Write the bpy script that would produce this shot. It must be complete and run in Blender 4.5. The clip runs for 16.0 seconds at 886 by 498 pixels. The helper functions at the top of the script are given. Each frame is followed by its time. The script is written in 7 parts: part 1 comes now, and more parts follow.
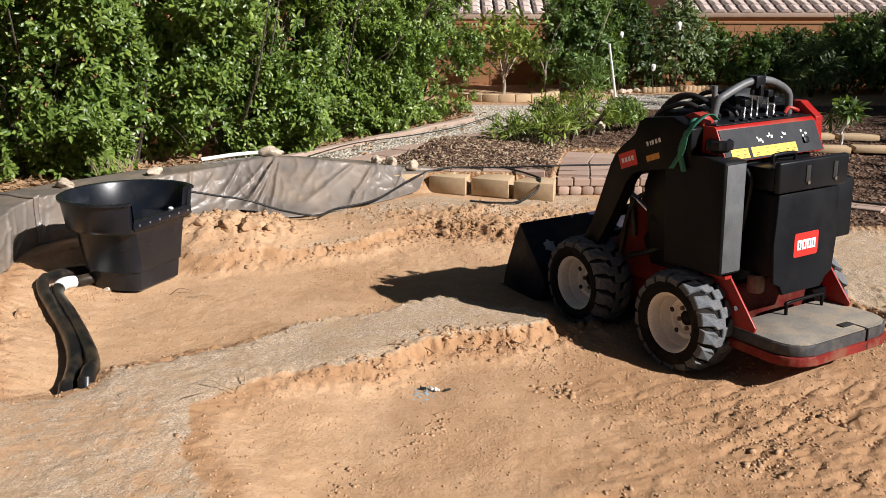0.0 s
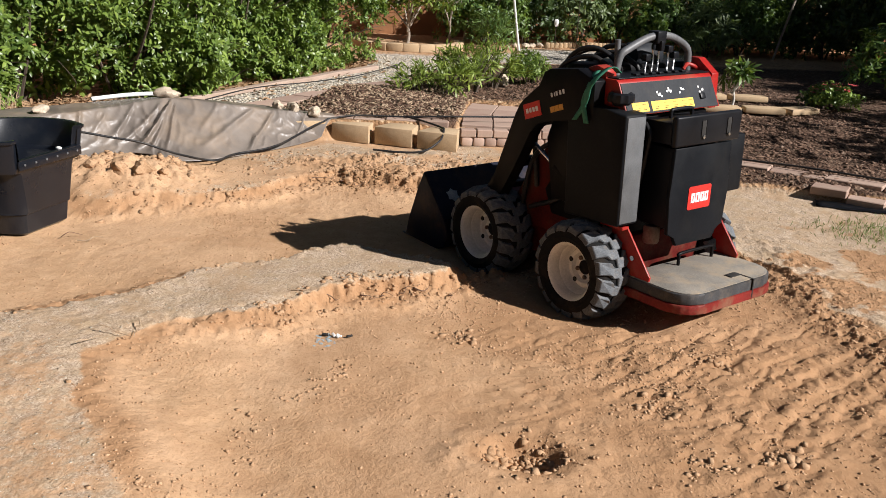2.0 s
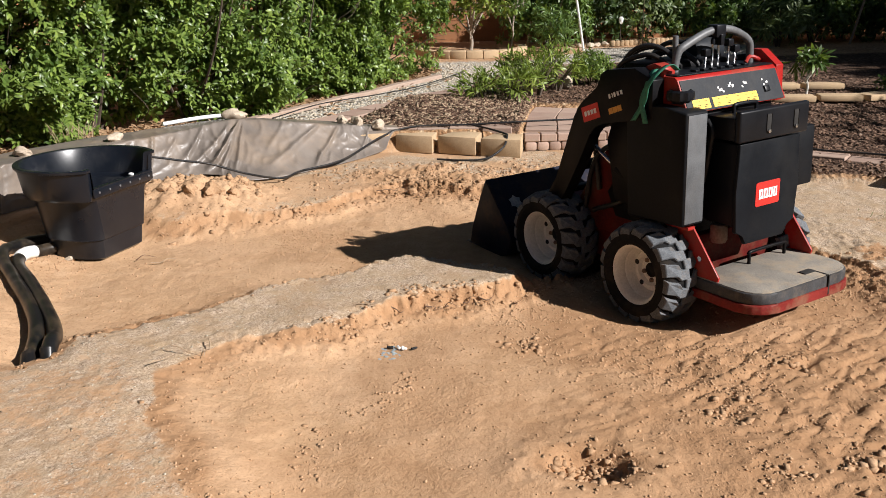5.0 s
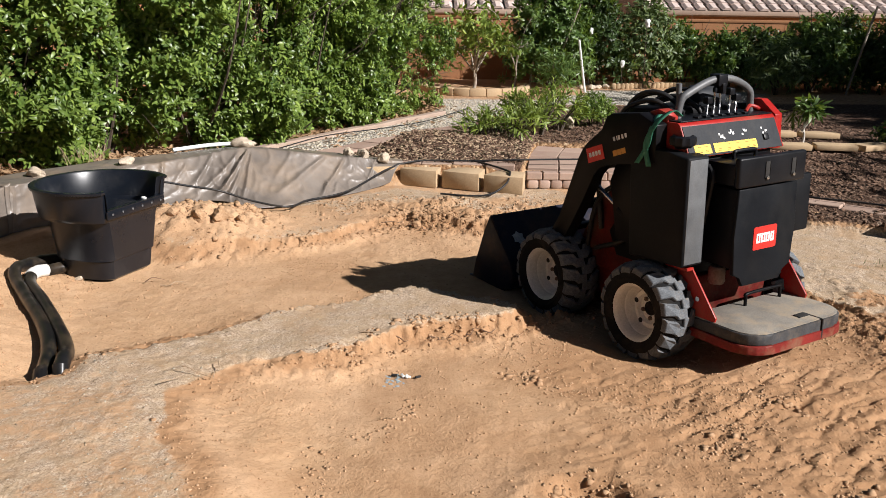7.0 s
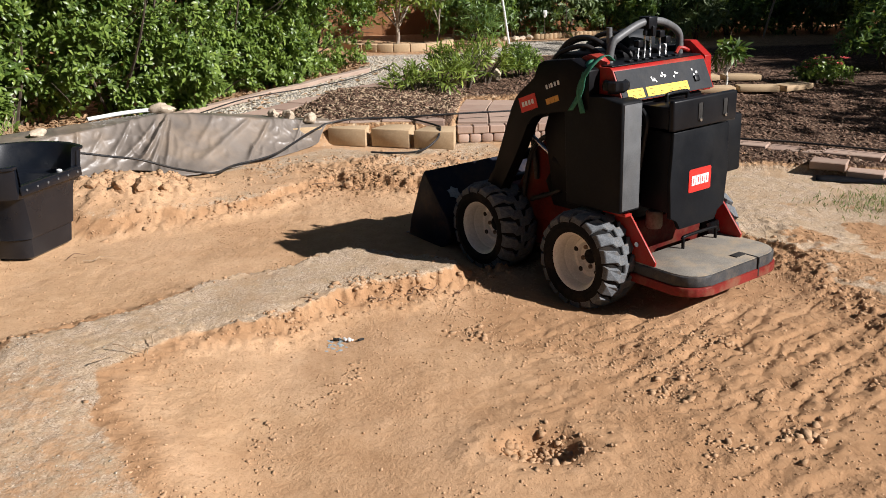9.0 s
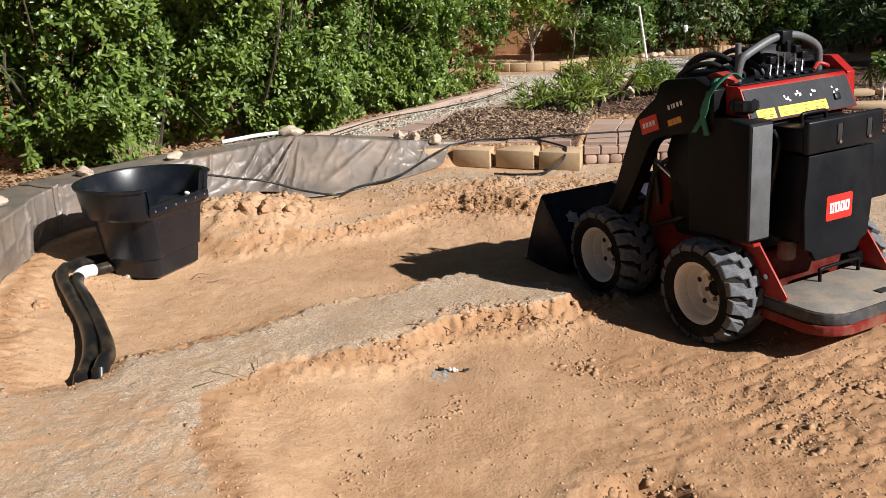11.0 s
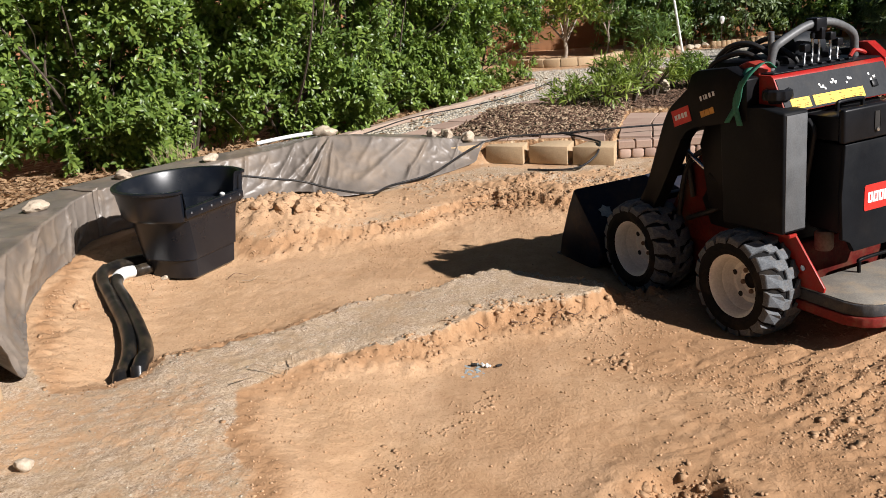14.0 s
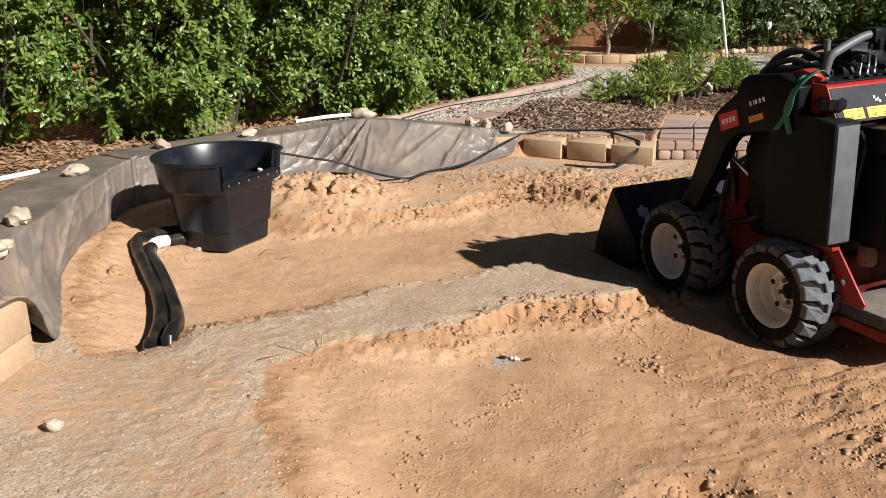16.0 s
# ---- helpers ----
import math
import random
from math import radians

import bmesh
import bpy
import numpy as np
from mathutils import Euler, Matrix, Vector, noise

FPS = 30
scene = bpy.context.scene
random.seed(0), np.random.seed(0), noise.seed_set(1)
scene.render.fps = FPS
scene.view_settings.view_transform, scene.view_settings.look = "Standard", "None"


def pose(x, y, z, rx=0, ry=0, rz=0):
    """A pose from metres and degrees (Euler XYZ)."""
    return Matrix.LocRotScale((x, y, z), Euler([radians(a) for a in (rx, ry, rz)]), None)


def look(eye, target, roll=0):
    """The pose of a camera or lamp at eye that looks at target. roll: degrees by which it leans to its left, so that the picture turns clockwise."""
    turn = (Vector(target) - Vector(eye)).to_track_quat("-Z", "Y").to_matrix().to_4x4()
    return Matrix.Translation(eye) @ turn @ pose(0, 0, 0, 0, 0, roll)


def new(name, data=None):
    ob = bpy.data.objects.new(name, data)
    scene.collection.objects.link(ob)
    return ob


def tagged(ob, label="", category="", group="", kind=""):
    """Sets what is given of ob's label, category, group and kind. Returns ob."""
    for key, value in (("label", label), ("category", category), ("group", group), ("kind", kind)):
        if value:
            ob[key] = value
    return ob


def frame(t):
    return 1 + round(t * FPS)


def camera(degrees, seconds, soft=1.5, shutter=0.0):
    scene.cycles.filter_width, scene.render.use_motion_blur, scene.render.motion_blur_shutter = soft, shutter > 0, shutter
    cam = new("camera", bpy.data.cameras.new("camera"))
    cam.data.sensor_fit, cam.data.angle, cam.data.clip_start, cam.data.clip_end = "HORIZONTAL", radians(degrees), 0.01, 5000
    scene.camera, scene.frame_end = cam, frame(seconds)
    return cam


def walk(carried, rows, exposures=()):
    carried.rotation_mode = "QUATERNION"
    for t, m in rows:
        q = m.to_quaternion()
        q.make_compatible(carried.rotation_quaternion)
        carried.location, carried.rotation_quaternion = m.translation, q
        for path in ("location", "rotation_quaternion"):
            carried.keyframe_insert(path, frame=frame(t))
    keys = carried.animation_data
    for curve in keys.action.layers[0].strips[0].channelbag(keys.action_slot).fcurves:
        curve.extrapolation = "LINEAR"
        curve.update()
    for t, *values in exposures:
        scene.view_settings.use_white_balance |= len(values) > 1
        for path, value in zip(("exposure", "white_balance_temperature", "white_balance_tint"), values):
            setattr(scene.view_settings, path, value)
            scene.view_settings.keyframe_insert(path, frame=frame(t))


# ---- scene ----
import itertools
import colorsys

# ---------------------------------------------------------------- camera
cam = camera(53.66, 16.0, soft=0.9)
PATH = (
    (0.0, -0.000, -0.000, 1.600, 75.00, 0.00, 0.00),
    (0.5, -0.024, -0.004, 1.593, 74.72, -0.73, -3.40),
    (1.0, -0.023, 0.000, 1.586, 73.95, -1.36, -6.24),
    (1.5, -0.022, -0.003, 1.574, 72.92, -2.65, -6.13),
    (2.0, -0.016, 0.004, 1.571, 72.06, -2.71, -6.00),
    (2.5, -0.017, 0.014, 1.568, 71.91, -2.56, -5.99),
    (3.0, -0.017, 0.020, 1.568, 71.83, -1.99, -6.08),
    (3.5, -0.015, 0.022, 1.566, 71.68, -1.30, -5.33),
    (4.0, -0.008, 0.022, 1.564, 71.42, -0.99, -5.98),
    (4.5, 0.027, 0.022, 1.566, 71.52, 1.56, -4.41),
    (4.7, 0.055, 0.022, 1.574, 71.90, 1.53, -2.45),
    (6.8, -0.008, -0.099, 1.611, 74.23, -0.95, -2.06),
    (7.0, -0.009, -0.095, 1.611, 74.60, -0.90, -1.81),
    (7.5, -0.014, -0.085, 1.607, 74.50, -0.47, -2.21),
    (8.0, -0.056, -0.080, 1.596, 73.82, -0.44, -3.75),
    (8.5, -0.077, -0.063, 1.583, 71.86, -0.95, -7.41),
    (9.0, -0.032, -0.008, 1.579, 71.91, 0.75, -6.98),
    (9.5, 0.046, 0.066, 1.574, 72.85, 1.63, -1.99),
    (10.0, 0.112, 0.117, 1.571, 73.32, 3.54, 0.24),
    (10.2, 0.096, 0.130, 1.583, 73.28, 2.99, 0.76),
    (12.3, 0.141, 0.110, 1.570, 73.43, 3.34, 2.97),
    (12.5, 0.141, 0.110, 1.570, 73.57, 3.59, 2.91),
    (13.0, 0.143, 0.109, 1.567, 73.75, 4.55, 3.20),
    (13.5, 0.147, 0.113, 1.568, 73.65, 4.13, 3.31),
    (14.0, 0.140, 0.118, 1.567, 73.35, 4.13, 4.11),
    (14.5, 0.123, 0.117, 1.567, 73.21, 3.79, 4.60),
    (15.0, 0.101, 0.117, 1.567, 73.16, 2.40, 5.50),
    (15.5, 0.095, 0.127, 1.563, 72.95, 1.48, 6.74),
    (16.0, 0.092, 0.131, 1.562, 72.76, 1.00, 6.78),
)
walk(cam, [(t, pose(x, y, z, rx, ry, rz)) for t, x, y, z, rx, ry, rz in PATH], [(0.0, 0.73)])

# ---------------------------------------------------------------- world and sun
SUN_AZ, SUN_EL = (0.85, -0.527), 34.0
world = bpy.data.worlds.new("world")
scene.world = world
world.use_nodes = True
_wn = world.node_tree.nodes
_sky = _wn.new("ShaderNodeTexSky")
_sky.sky_type, _sky.sun_disc = "NISHITA", False
_sky.sun_elevation = radians(SUN_EL)
_sky.sun_rotation = math.atan2(SUN_AZ[0], SUN_AZ[1])
_wn["Background"].inputs["Strength"].default_value = 0.0165
world.node_tree.links.new(_sky.outputs["Color"], _wn["Background"].inputs["Color"])
_sd = bpy.data.lights.new("sun", "SUN")
_sd.energy, _sd.angle, _sd.color = 5.0, radians(0.53), (1.0, 0.963, 0.95)
sun = new("sun", _sd)
_h = math.cos(radians(SUN_EL))
_n = math.hypot(*SUN_AZ)
sun.matrix_world = look((SUN_AZ[0] / _n * _h * 30, SUN_AZ[1] / _n * _h * 30 + 5, math.sin(radians(SUN_EL)) * 30), (0, 5, 0))

# ---------------------------------------------------------------- materials
def nodes_of(name):
    m = bpy.data.materials.new(name)
    m.use_nodes = True
    nt = m.node_tree
    return m, nt, nt.nodes["Principled BSDF"]


def n_noise(nt, scale, detail=4.0, rough=0.6, vec=None):
    n = nt.nodes.new("ShaderNodeTexNoise")
    n.inputs["Scale"].default_value, n.inputs["Detail"].default_value, n.inputs["Roughness"].default_value = scale, detail, rough
    if vec:
        nt.links.new(vec, n.inputs["Vector"])
    return n.outputs["Fac"]


def n_vor(nt, scale, vec=None, out="Distance", feature="F1"):
    n = nt.nodes.new("ShaderNodeTexVoronoi")
    n.feature = feature
    n.inputs["Scale"].default_value = scale
    if vec:
        nt.links.new(vec, n.inputs["Vector"])
    return n.outputs[out]


def n_ramp(nt, fac, *stops):
    n = nt.nodes.new("ShaderNodeValToRGB")
    e = n.color_ramp.elements
    while len(e) < len(stops):
        e.new(0.5)
    for el, (p, c) in zip(e, stops):
        el.position = p
        el.color = (*c, 1) if len(c) == 3 else c
    nt.links.new(fac, n.inputs["Fac"])
    return n.outputs["Color"]


def n_mix(nt, fac, a, b, kind="MIX"):
    n = nt.nodes.new("ShaderNodeMix")
    n.data_type, n.blend_type = "RGBA", kind
    for sock, v in ((n.inputs[0], fac), (n.inputs[6], a), (n.inputs[7], b)):
        if isinstance(v, (int, float)):
            sock.default_value = v
        elif isinstance(v, tuple):
            sock.default_value = (*v, 1)
        else:
            nt.links.new(v, sock)
    return n.outputs[2]


def n_math(nt, op, a, b=0.0, clamp=False):
    n = nt.nodes.new("ShaderNodeMath")
    n.operation, n.use_clamp = op, clamp
    for sock, v in ((n.inputs[0], a), (n.inputs[1], b)):
        if isinstance(v, (int, float)):
            sock.default_value = v
        else:
            nt.links.new(v, sock)
    return n.outputs[0]


def n_bump(nt, height, strength, dist, normal=None):
    n = nt.nodes.new("ShaderNodeBump")
    n.inputs["Strength"].default_value, n.inputs["Distance"].default_value = strength, dist
    nt.links.new(height, n.inputs["Height"])
    if normal:
        nt.links.new(normal, n.inputs["Normal"])
    return n.outputs["Normal"]


def n_coord(nt, kind="Object"):
    return nt.nodes.new("ShaderNodeTexCoord").outputs[kind]


def n_attr(nt, name, out="Fac"):
    n = nt.nodes.new("ShaderNodeAttribute")
    n.attribute_name = name
    return n.outputs[out]


def n_island(nt):
    return nt.nodes.new("ShaderNodeNewGeometry").outputs["Random Per Island"]


def n_objrand(nt):
    return nt.nodes.new("ShaderNodeObjectInfo").outputs["Random"]


def surface(name, dark, light, scale=8.0, rough=0.6, metal=0.0, bump=0.15, dist=0.004, grime=None, grime_amount=0.4, fine=80.0, spec=0.5, rand=False):
    """A plain surface with broad mottling, fine grain, optional grime and a per-object shift."""
    m, nt, b = nodes_of(name)
    co = n_coord(nt)
    broad = n_noise(nt, scale, 5, 0.6, co)
    small = n_noise(nt, fine, 3, 0.6, co)
    col = n_ramp(nt, broad, (0.3, dark), (0.72, light))
    col = n_mix(nt, 0.35, col, n_ramp(nt, small, (0.35, tuple(c * 0.6 for c in dark)), (0.7, light)))
    if rand:
        col = n_mix(nt, 0.45, col, n_ramp(nt, n_objrand(nt), (0.0, dark), (0.5, light), (1.0, tuple(min(1, c * 1.15) for c in light))))
    if grime:
        mask = n_ramp(nt, n_noise(nt, scale * 0.7, 8, 0.7, co), (0.48, (0, 0, 0)), (0.66, (grime_amount,) * 3))
        col = n_mix(nt, mask, col, grime)
    nt.links.new(col, b.inputs["Base Color"])
    r = n_ramp(nt, broad, (0.2, (rough * 0.8,) * 3), (0.8, (min(1, rough * 1.2),) * 3))
    nt.links.new(r, b.inputs["Roughness"])
    b.inputs["Metallic"].default_value = metal
    b.inputs["Specular IOR Level"].default_value = spec
    nt.links.new(n_bump(nt, n_mix(nt, 0.5, broad, small), bump, dist), b.inputs["Normal"])
    return m


def leaf_material(name, dark, mid, light, gloss=0.35):
    m, nt, b = nodes_of(name)
    rnd = n_island(nt)
    col = n_ramp(nt, rnd, (0.0, dark), (0.5, mid), (0.9, light), (1.0, tuple(min(1, c * 1.3) for c in light)))
    big = n_noise(nt, 1.6, 3, 0.6, n_coord(nt))
    col = n_mix(nt, n_ramp(nt, big, (0.35, (0, 0, 0)), (0.7, (0.6,) * 3)), col, light)
    nt.links.new(col, b.inputs["Base Color"])
    b.inputs["Roughness"].default_value = gloss
    b.inputs["Specular IOR Level"].default_value = 0.4
    tr = nt.nodes.new("ShaderNodeBsdfTranslucent")
    nt.links.new(n_mix(nt, 0.5, col, (0.30, 0.42, 0.03)), tr.inputs["Color"])
    mx = nt.nodes.new("ShaderNodeMixShader")
    mx.inputs[0].default_value = 0.28
    nt.links.new(b.outputs[0], mx.inputs[1])
    nt.links.new(tr.outputs[0], mx.inputs[2])
    nt.links.new(mx.outputs[0], nt.nodes["Material Output"].inputs["Surface"])
    return m


def ground_material():
    m, nt, b = nodes_of("ground_soil")
    co = n_coord(nt)
    soil = nt.nodes.new("ShaderNodeAttribute")
    soil.attribute_name = "soil"
    sep = nt.nodes.new("ShaderNodeSeparateColor")
    nt.links.new(soil.outputs["Color"], sep.inputs[0])
    crust, mulch, gravel = sep.outputs
    litter = n_attr(nt, "litter")
    damp_shade = n_attr(nt, "damp_shade")
    broad = n_noise(nt, 1.1, 6, 0.65, co)
    mid = n_noise(nt, 9.0, 6, 0.7, co)
    fine = n_noise(nt, 70.0, 4, 0.7, co)
    grit = n_vor(nt, 160.0, co)
    # dug subsoil: warm tan with redder moist streaks
    dirt = n_ramp(nt, mid, (0.28, (0.375, 0.226, 0.125)), (0.5, (0.45, 0.284, 0.160)), (0.75, (0.52, 0.347, 0.213)))
    dirt = n_mix(nt, n_ramp(nt, broad, (0.42, (0, 0, 0)), (0.62, (0.55,) * 3)), dirt, (0.50, 0.325, 0.198))
    dirt = n_mix(nt, n_ramp(nt, fine, (0.36, (0.45,) * 3), (0.47, (0, 0, 0))), dirt, (0.26, 0.15, 0.075))
    # moist soil's dark tone, also painting shade at cut edges and the hole
    dirt = n_mix(nt, damp_shade, dirt, n_ramp(nt, mid, (0.3, (0.275, 0.150, 0.074)), (0.7, (0.375, 0.218, 0.115))))
    # scattered dark specks in patches, painted as the shadows of small crumbs
    patchy = n_ramp(nt, n_noise(nt, 3.1, 6, 0.65, co), (0.45, (0.1,) * 3), (0.62, (0.75,) * 3))
    speck = n_ramp(nt, n_vor(nt, 55.0, co), (0.16, (1, 1, 1)), (0.30, (0, 0, 0)))
    dirt = n_mix(nt, n_math(nt, "MULTIPLY", speck, n_math(nt, "MULTIPLY", patchy, 0.45)), dirt, (0.24, 0.135, 0.066))
    # old surface: grey-tan crust with straw and small chippings
    chip = n_vor(nt, 170.0, co, "Color")
    cr = n_ramp(nt, chip, (0.1, (0.23, 0.162, 0.108)), (0.45, (0.385, 0.288, 0.203)), (0.8, (0.53, 0.42, 0.315)))
    cr = n_mix(nt, n_ramp(nt, mid, (0.4, (0, 0, 0)), (0.65, (0.75,) * 3)), cr, (0.37, 0.262, 0.155))
    cr = n_mix(nt, n_ramp(nt, n_noise(nt, 3.2, 6, 0.7, co), (0.5, (0, 0, 0)), (0.66, (0.65,) * 3)), cr, (0.36, 0.235, 0.135))
    # bark mulch
    bark = n_vor(nt, 38.0, co, "Color")
    mu = n_ramp(nt, bark, (0.05, (0.028, 0.016, 0.011)), (0.55, (0.085, 0.047, 0.03)), (0.85, (0.19, 0.125, 0.085)), (1.0, (0.33, 0.25, 0.19)))
    mu = n_mix(nt, n_ramp(nt, broad, (0.4, (0, 0, 0)), (0.7, (0.5,) * 3)), mu, (0.05, 0.03, 0.02))
    # pea gravel
    peb = n_vor(nt, 34.0, co, "Color")
    ped = n_vor(nt, 34.0, co)
    gr = n_ramp(nt, peb, (0.0, (0.26, 0.23, 0.19)), (0.5, (0.47, 0.43, 0.36)), (1.0, (0.66, 0.62, 0.55)))
    gr = n_mix(nt, n_ramp(nt, ped, (0.45, (0, 0, 0)), (0.75, (0.8,) * 3)), gr, (0.11, 0.09, 0.07))
    # dry leaf litter under the hedge
    lit = n_ramp(nt, n_vor(nt, 26.0, co, "Color"), (0.0, (0.10, 0.05, 0.025)), (0.4, (0.27, 0.15, 0.075)), (0.8, (0.42, 0.27, 0.15)), (1.0, (0.6, 0.47, 0.33)))
    edge = n_ramp(nt, n_noise(nt, 14.0, 6, 0.75, co), (0.3, (0, 0, 0)), (0.7, (1, 1, 1)))

    def ragged(f):
        a = n_math(nt, "ADD", f, n_math(nt, "MULTIPLY", n_math(nt, "SUBTRACT", edge, 0.5), 0.7))
        return n_math(nt, "MULTIPLY", n_math(nt, "SUBTRACT", a, 0.35), 3.3, True)

    col = n_mix(nt, ragged(crust), dirt, cr)
    col = n_mix(nt, ragged(gravel), col, gr)
    col = n_mix(nt, ragged(mulch), col, mu)
    col = n_mix(nt, ragged(litter), col, lit)
    nt.links.new(col, b.inputs["Base Color"])
    b.inputs["Roughness"].default_value = 0.95
    b.inputs["Specular IOR Level"].default_value = 0.15
    hgt = n_math(nt, "ADD", n_math(nt, "MULTIPLY", mid, 0.40), n_math(nt, "MULTIPLY", fine, 0.11))
    clot = n_math(nt, "SUBTRACT", 0.45, n_vor(nt, 46.0, co), True)
    # crumbly areas between slick, trodden ones
    slick = n_ramp(nt, n_noise(nt, 2.6, 6, 0.62, co), (0.42, (0.12,) * 3), (0.60, (1.1,) * 3))
    hgt = n_math(nt, "ADD", hgt, n_math(nt, "MULTIPLY", n_math(nt, "MULTIPLY", clot, n_math(nt, "ADD", damp_shade, 0.3)), n_math(nt, "MULTIPLY", slick, 0.30)))
    hgt = n_math(nt, "ADD", hgt, n_math(nt, "MULTIPLY", n_math(nt, "MULTIPLY", fine, slick), 0.26))
    hgt = n_math(nt, "ADD", hgt, n_math(nt, "MULTIPLY", n_math(nt, "POWER", n_noise(nt, 34.0, 5, 0.7, co), 2.0), 0.3))
    hgt = n_math(nt, "ADD", hgt, n_math(nt, "MULTIPLY", grit, 0.05))
    rough_soil = n_math(nt, "ADD", n_math(nt, "ADD", mulch, gravel), litter, True)
    hgt = n_math(nt, "ADD", hgt, n_math(nt, "MULTIPLY", n_math(nt, "MULTIPLY", ped, -1.2), rough_soil))
    nt.links.new(n_bump(nt, hgt, 0.85, 0.016), b.inputs["Normal"])
    return m


M = {}
M["ground"] = ground_material()
M["clod"] = surface("dry_soil_clods", (0.30, 0.175, 0.09), (0.50, 0.325, 0.195), 5, 0.95, 0, 0.5, 0.01, spec=0.15)
M["crumb"] = surface("dry_soil_crumbs", (0.36, 0.215, 0.115), (0.52, 0.34, 0.205), 5, 0.95, 0, 0.3, 0.004, spec=0.15)
M["darkclod"] = surface("moist_soil_clods", (0.17, 0.095, 0.048), (0.34, 0.20, 0.105), 7, 0.95, 0, 0.5, 0.01, spec=0.15)
M["chips"] = surface("pale_chippings", (0.32, 0.265, 0.195), (0.60, 0.53, 0.42), 30, 0.9, 0, 0.3, 0.004, spec=0.2)
M["stone"] = surface("river_stone", (0.36, 0.285, 0.205), (0.56, 0.465, 0.355), 9, 0.75, 0, 0.4, 0.006)
M["block"] = surface("tan_concrete_block", (0.42, 0.295, 0.175), (0.53, 0.395, 0.25), 7, 0.9, 0, 0.4, 0.004, (0.30, 0.19, 0.09), 0.35, 140, 0.25)
M["paver"] = surface("red_brown_paver", (0.26, 0.17, 0.13), (0.43, 0.305, 0.24), 5, 0.85, 0, 0.35, 0.004, (0.30, 0.235, 0.18), 0.5, 110, 0.3, True)
M["curb"] = surface("pinkish_concrete", (0.30, 0.215, 0.165), (0.42, 0.32, 0.255), 4, 0.9, 0, 0.35, 0.004, (0.33, 0.25, 0.19), 0.4, 120, 0.25)
M["stucco"] = surface("brown_stucco", (0.27, 0.125, 0.058), (0.36, 0.175, 0.085), 1.6, 0.95, 0, 0.3, 0.01, (0.20, 0.10, 0.05), 0.4, 60, 0.2)
M["rooftile"] = surface("pinkish_roof_tile", (0.42, 0.33, 0.29), (0.60, 0.50, 0.45), 3, 0.85, 0, 0.3, 0.01, None, 0, 40, 0.3, True)
M["blackplastic"] = surface("black_moulded_plastic", (0.005, 0.0055, 0.007), (0.011, 0.012, 0.015), 5, 0.34, 0, 0.12, 0.003, (0.08, 0.065, 0.05), 0.05, 160, spec=0.16)
M["tank"] = surface("worn_black_polyethylene", (0.005, 0.0056, 0.007), (0.010, 0.011, 0.013), 9, 0.55, 0, 0.25, 0.002, (0.05, 0.045, 0.036), 0.10, 120, spec=0.1)
M["sunlittank"] = surface("scuffed_sunlit_grey_plastic", (0.06, 0.064, 0.068), (0.115, 0.12, 0.125), 12, 0.55, 0, 0.3, 0.002, (0.07, 0.065, 0.06), 0.4, 150)
M["tubplastic"] = surface("glossy_black_tub_plastic", (0.005, 0.0065, 0.010), (0.009, 0.0115, 0.017), 4, 0.30, 0, 0.12, 0.003, (0.07, 0.065, 0.06), 0.20, 160, 0.42)
M["hood"] = surface("black_hood_plastic", (0.005, 0.006, 0.008), (0.010, 0.0118, 0.0145), 6, 0.40, 0, 0.15, 0.002, (0.07, 0.063, 0.052), 0.08, 150, spec=0.10)
M["blacksteel"] = surface("black_painted_steel", (0.003, 0.003, 0.0036), (0.007, 0.007, 0.0083), 9, 0.42, 0.0, 0.15, 0.002, (0.06, 0.042, 0.028), 0.10, 130, spec=0.1)
M["red"] = surface("red_painted_steel", (0.27, 0.010, 0.008), (0.40, 0.018, 0.014), 6, 0.42, 0, 0.12, 0.002, (0.17, 0.085, 0.05), 0.5, 120, spec=0.22)
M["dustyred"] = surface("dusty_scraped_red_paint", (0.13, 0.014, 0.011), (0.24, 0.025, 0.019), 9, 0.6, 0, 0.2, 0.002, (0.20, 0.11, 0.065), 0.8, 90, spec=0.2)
# dirty frame red, darkened to hold the shade of the loader's flank
M["framered"] = surface("dirty_shaded_frame_red", (0.045, 0.006, 0.005), (0.12, 0.012, 0.009), 9, 0.6, 0, 0.2, 0.002, (0.10, 0.06, 0.035), 0.6, 90, spec=0.12)
M["redlabel"] = surface("red_label", (0.55, 0.02, 0.015), (0.62, 0.03, 0.022), 6, 0.4, 0, 0.02, 0.001)
M["white"] = surface("white_print", (0.72, 0.72, 0.70), (0.82, 0.82, 0.80), 12, 0.5, 0, 0.02, 0.001)
M["yellow"] = surface("yellow_warning_label", (0.72, 0.42, 0.02), (0.82, 0.52, 0.04), 12, 0.5, 0, 0.02, 0.001)
M["orange"] = surface("orange_label", (0.55, 0.25, 0.03), (0.65, 0.32, 0.05), 12, 0.5, 0, 0.02, 0.001)
M["panel"] = surface("grey_control_panel", (0.014, 0.016, 0.020), (0.026, 0.029, 0.034), 9, 0.5, 0, 0.08, 0.001, (0.1, 0.085, 0.065), 0.15, spec=0.15)
M["navy"] = surface("dark_blue_bucket_paint", (0.002, 0.004, 0.013), (0.005, 0.009, 0.024), 6, 0.45, 0, 0.2, 0.003, (0.09, 0.052, 0.028), 0.4, 60, spec=0.12)
M["rim"] = surface("off_white_rim_paint", (0.68, 0.66, 0.60), (0.80, 0.785, 0.73), 7, 0.45, 0, 0.1, 0.002, (0.42, 0.31, 0.2), 0.22, 100)
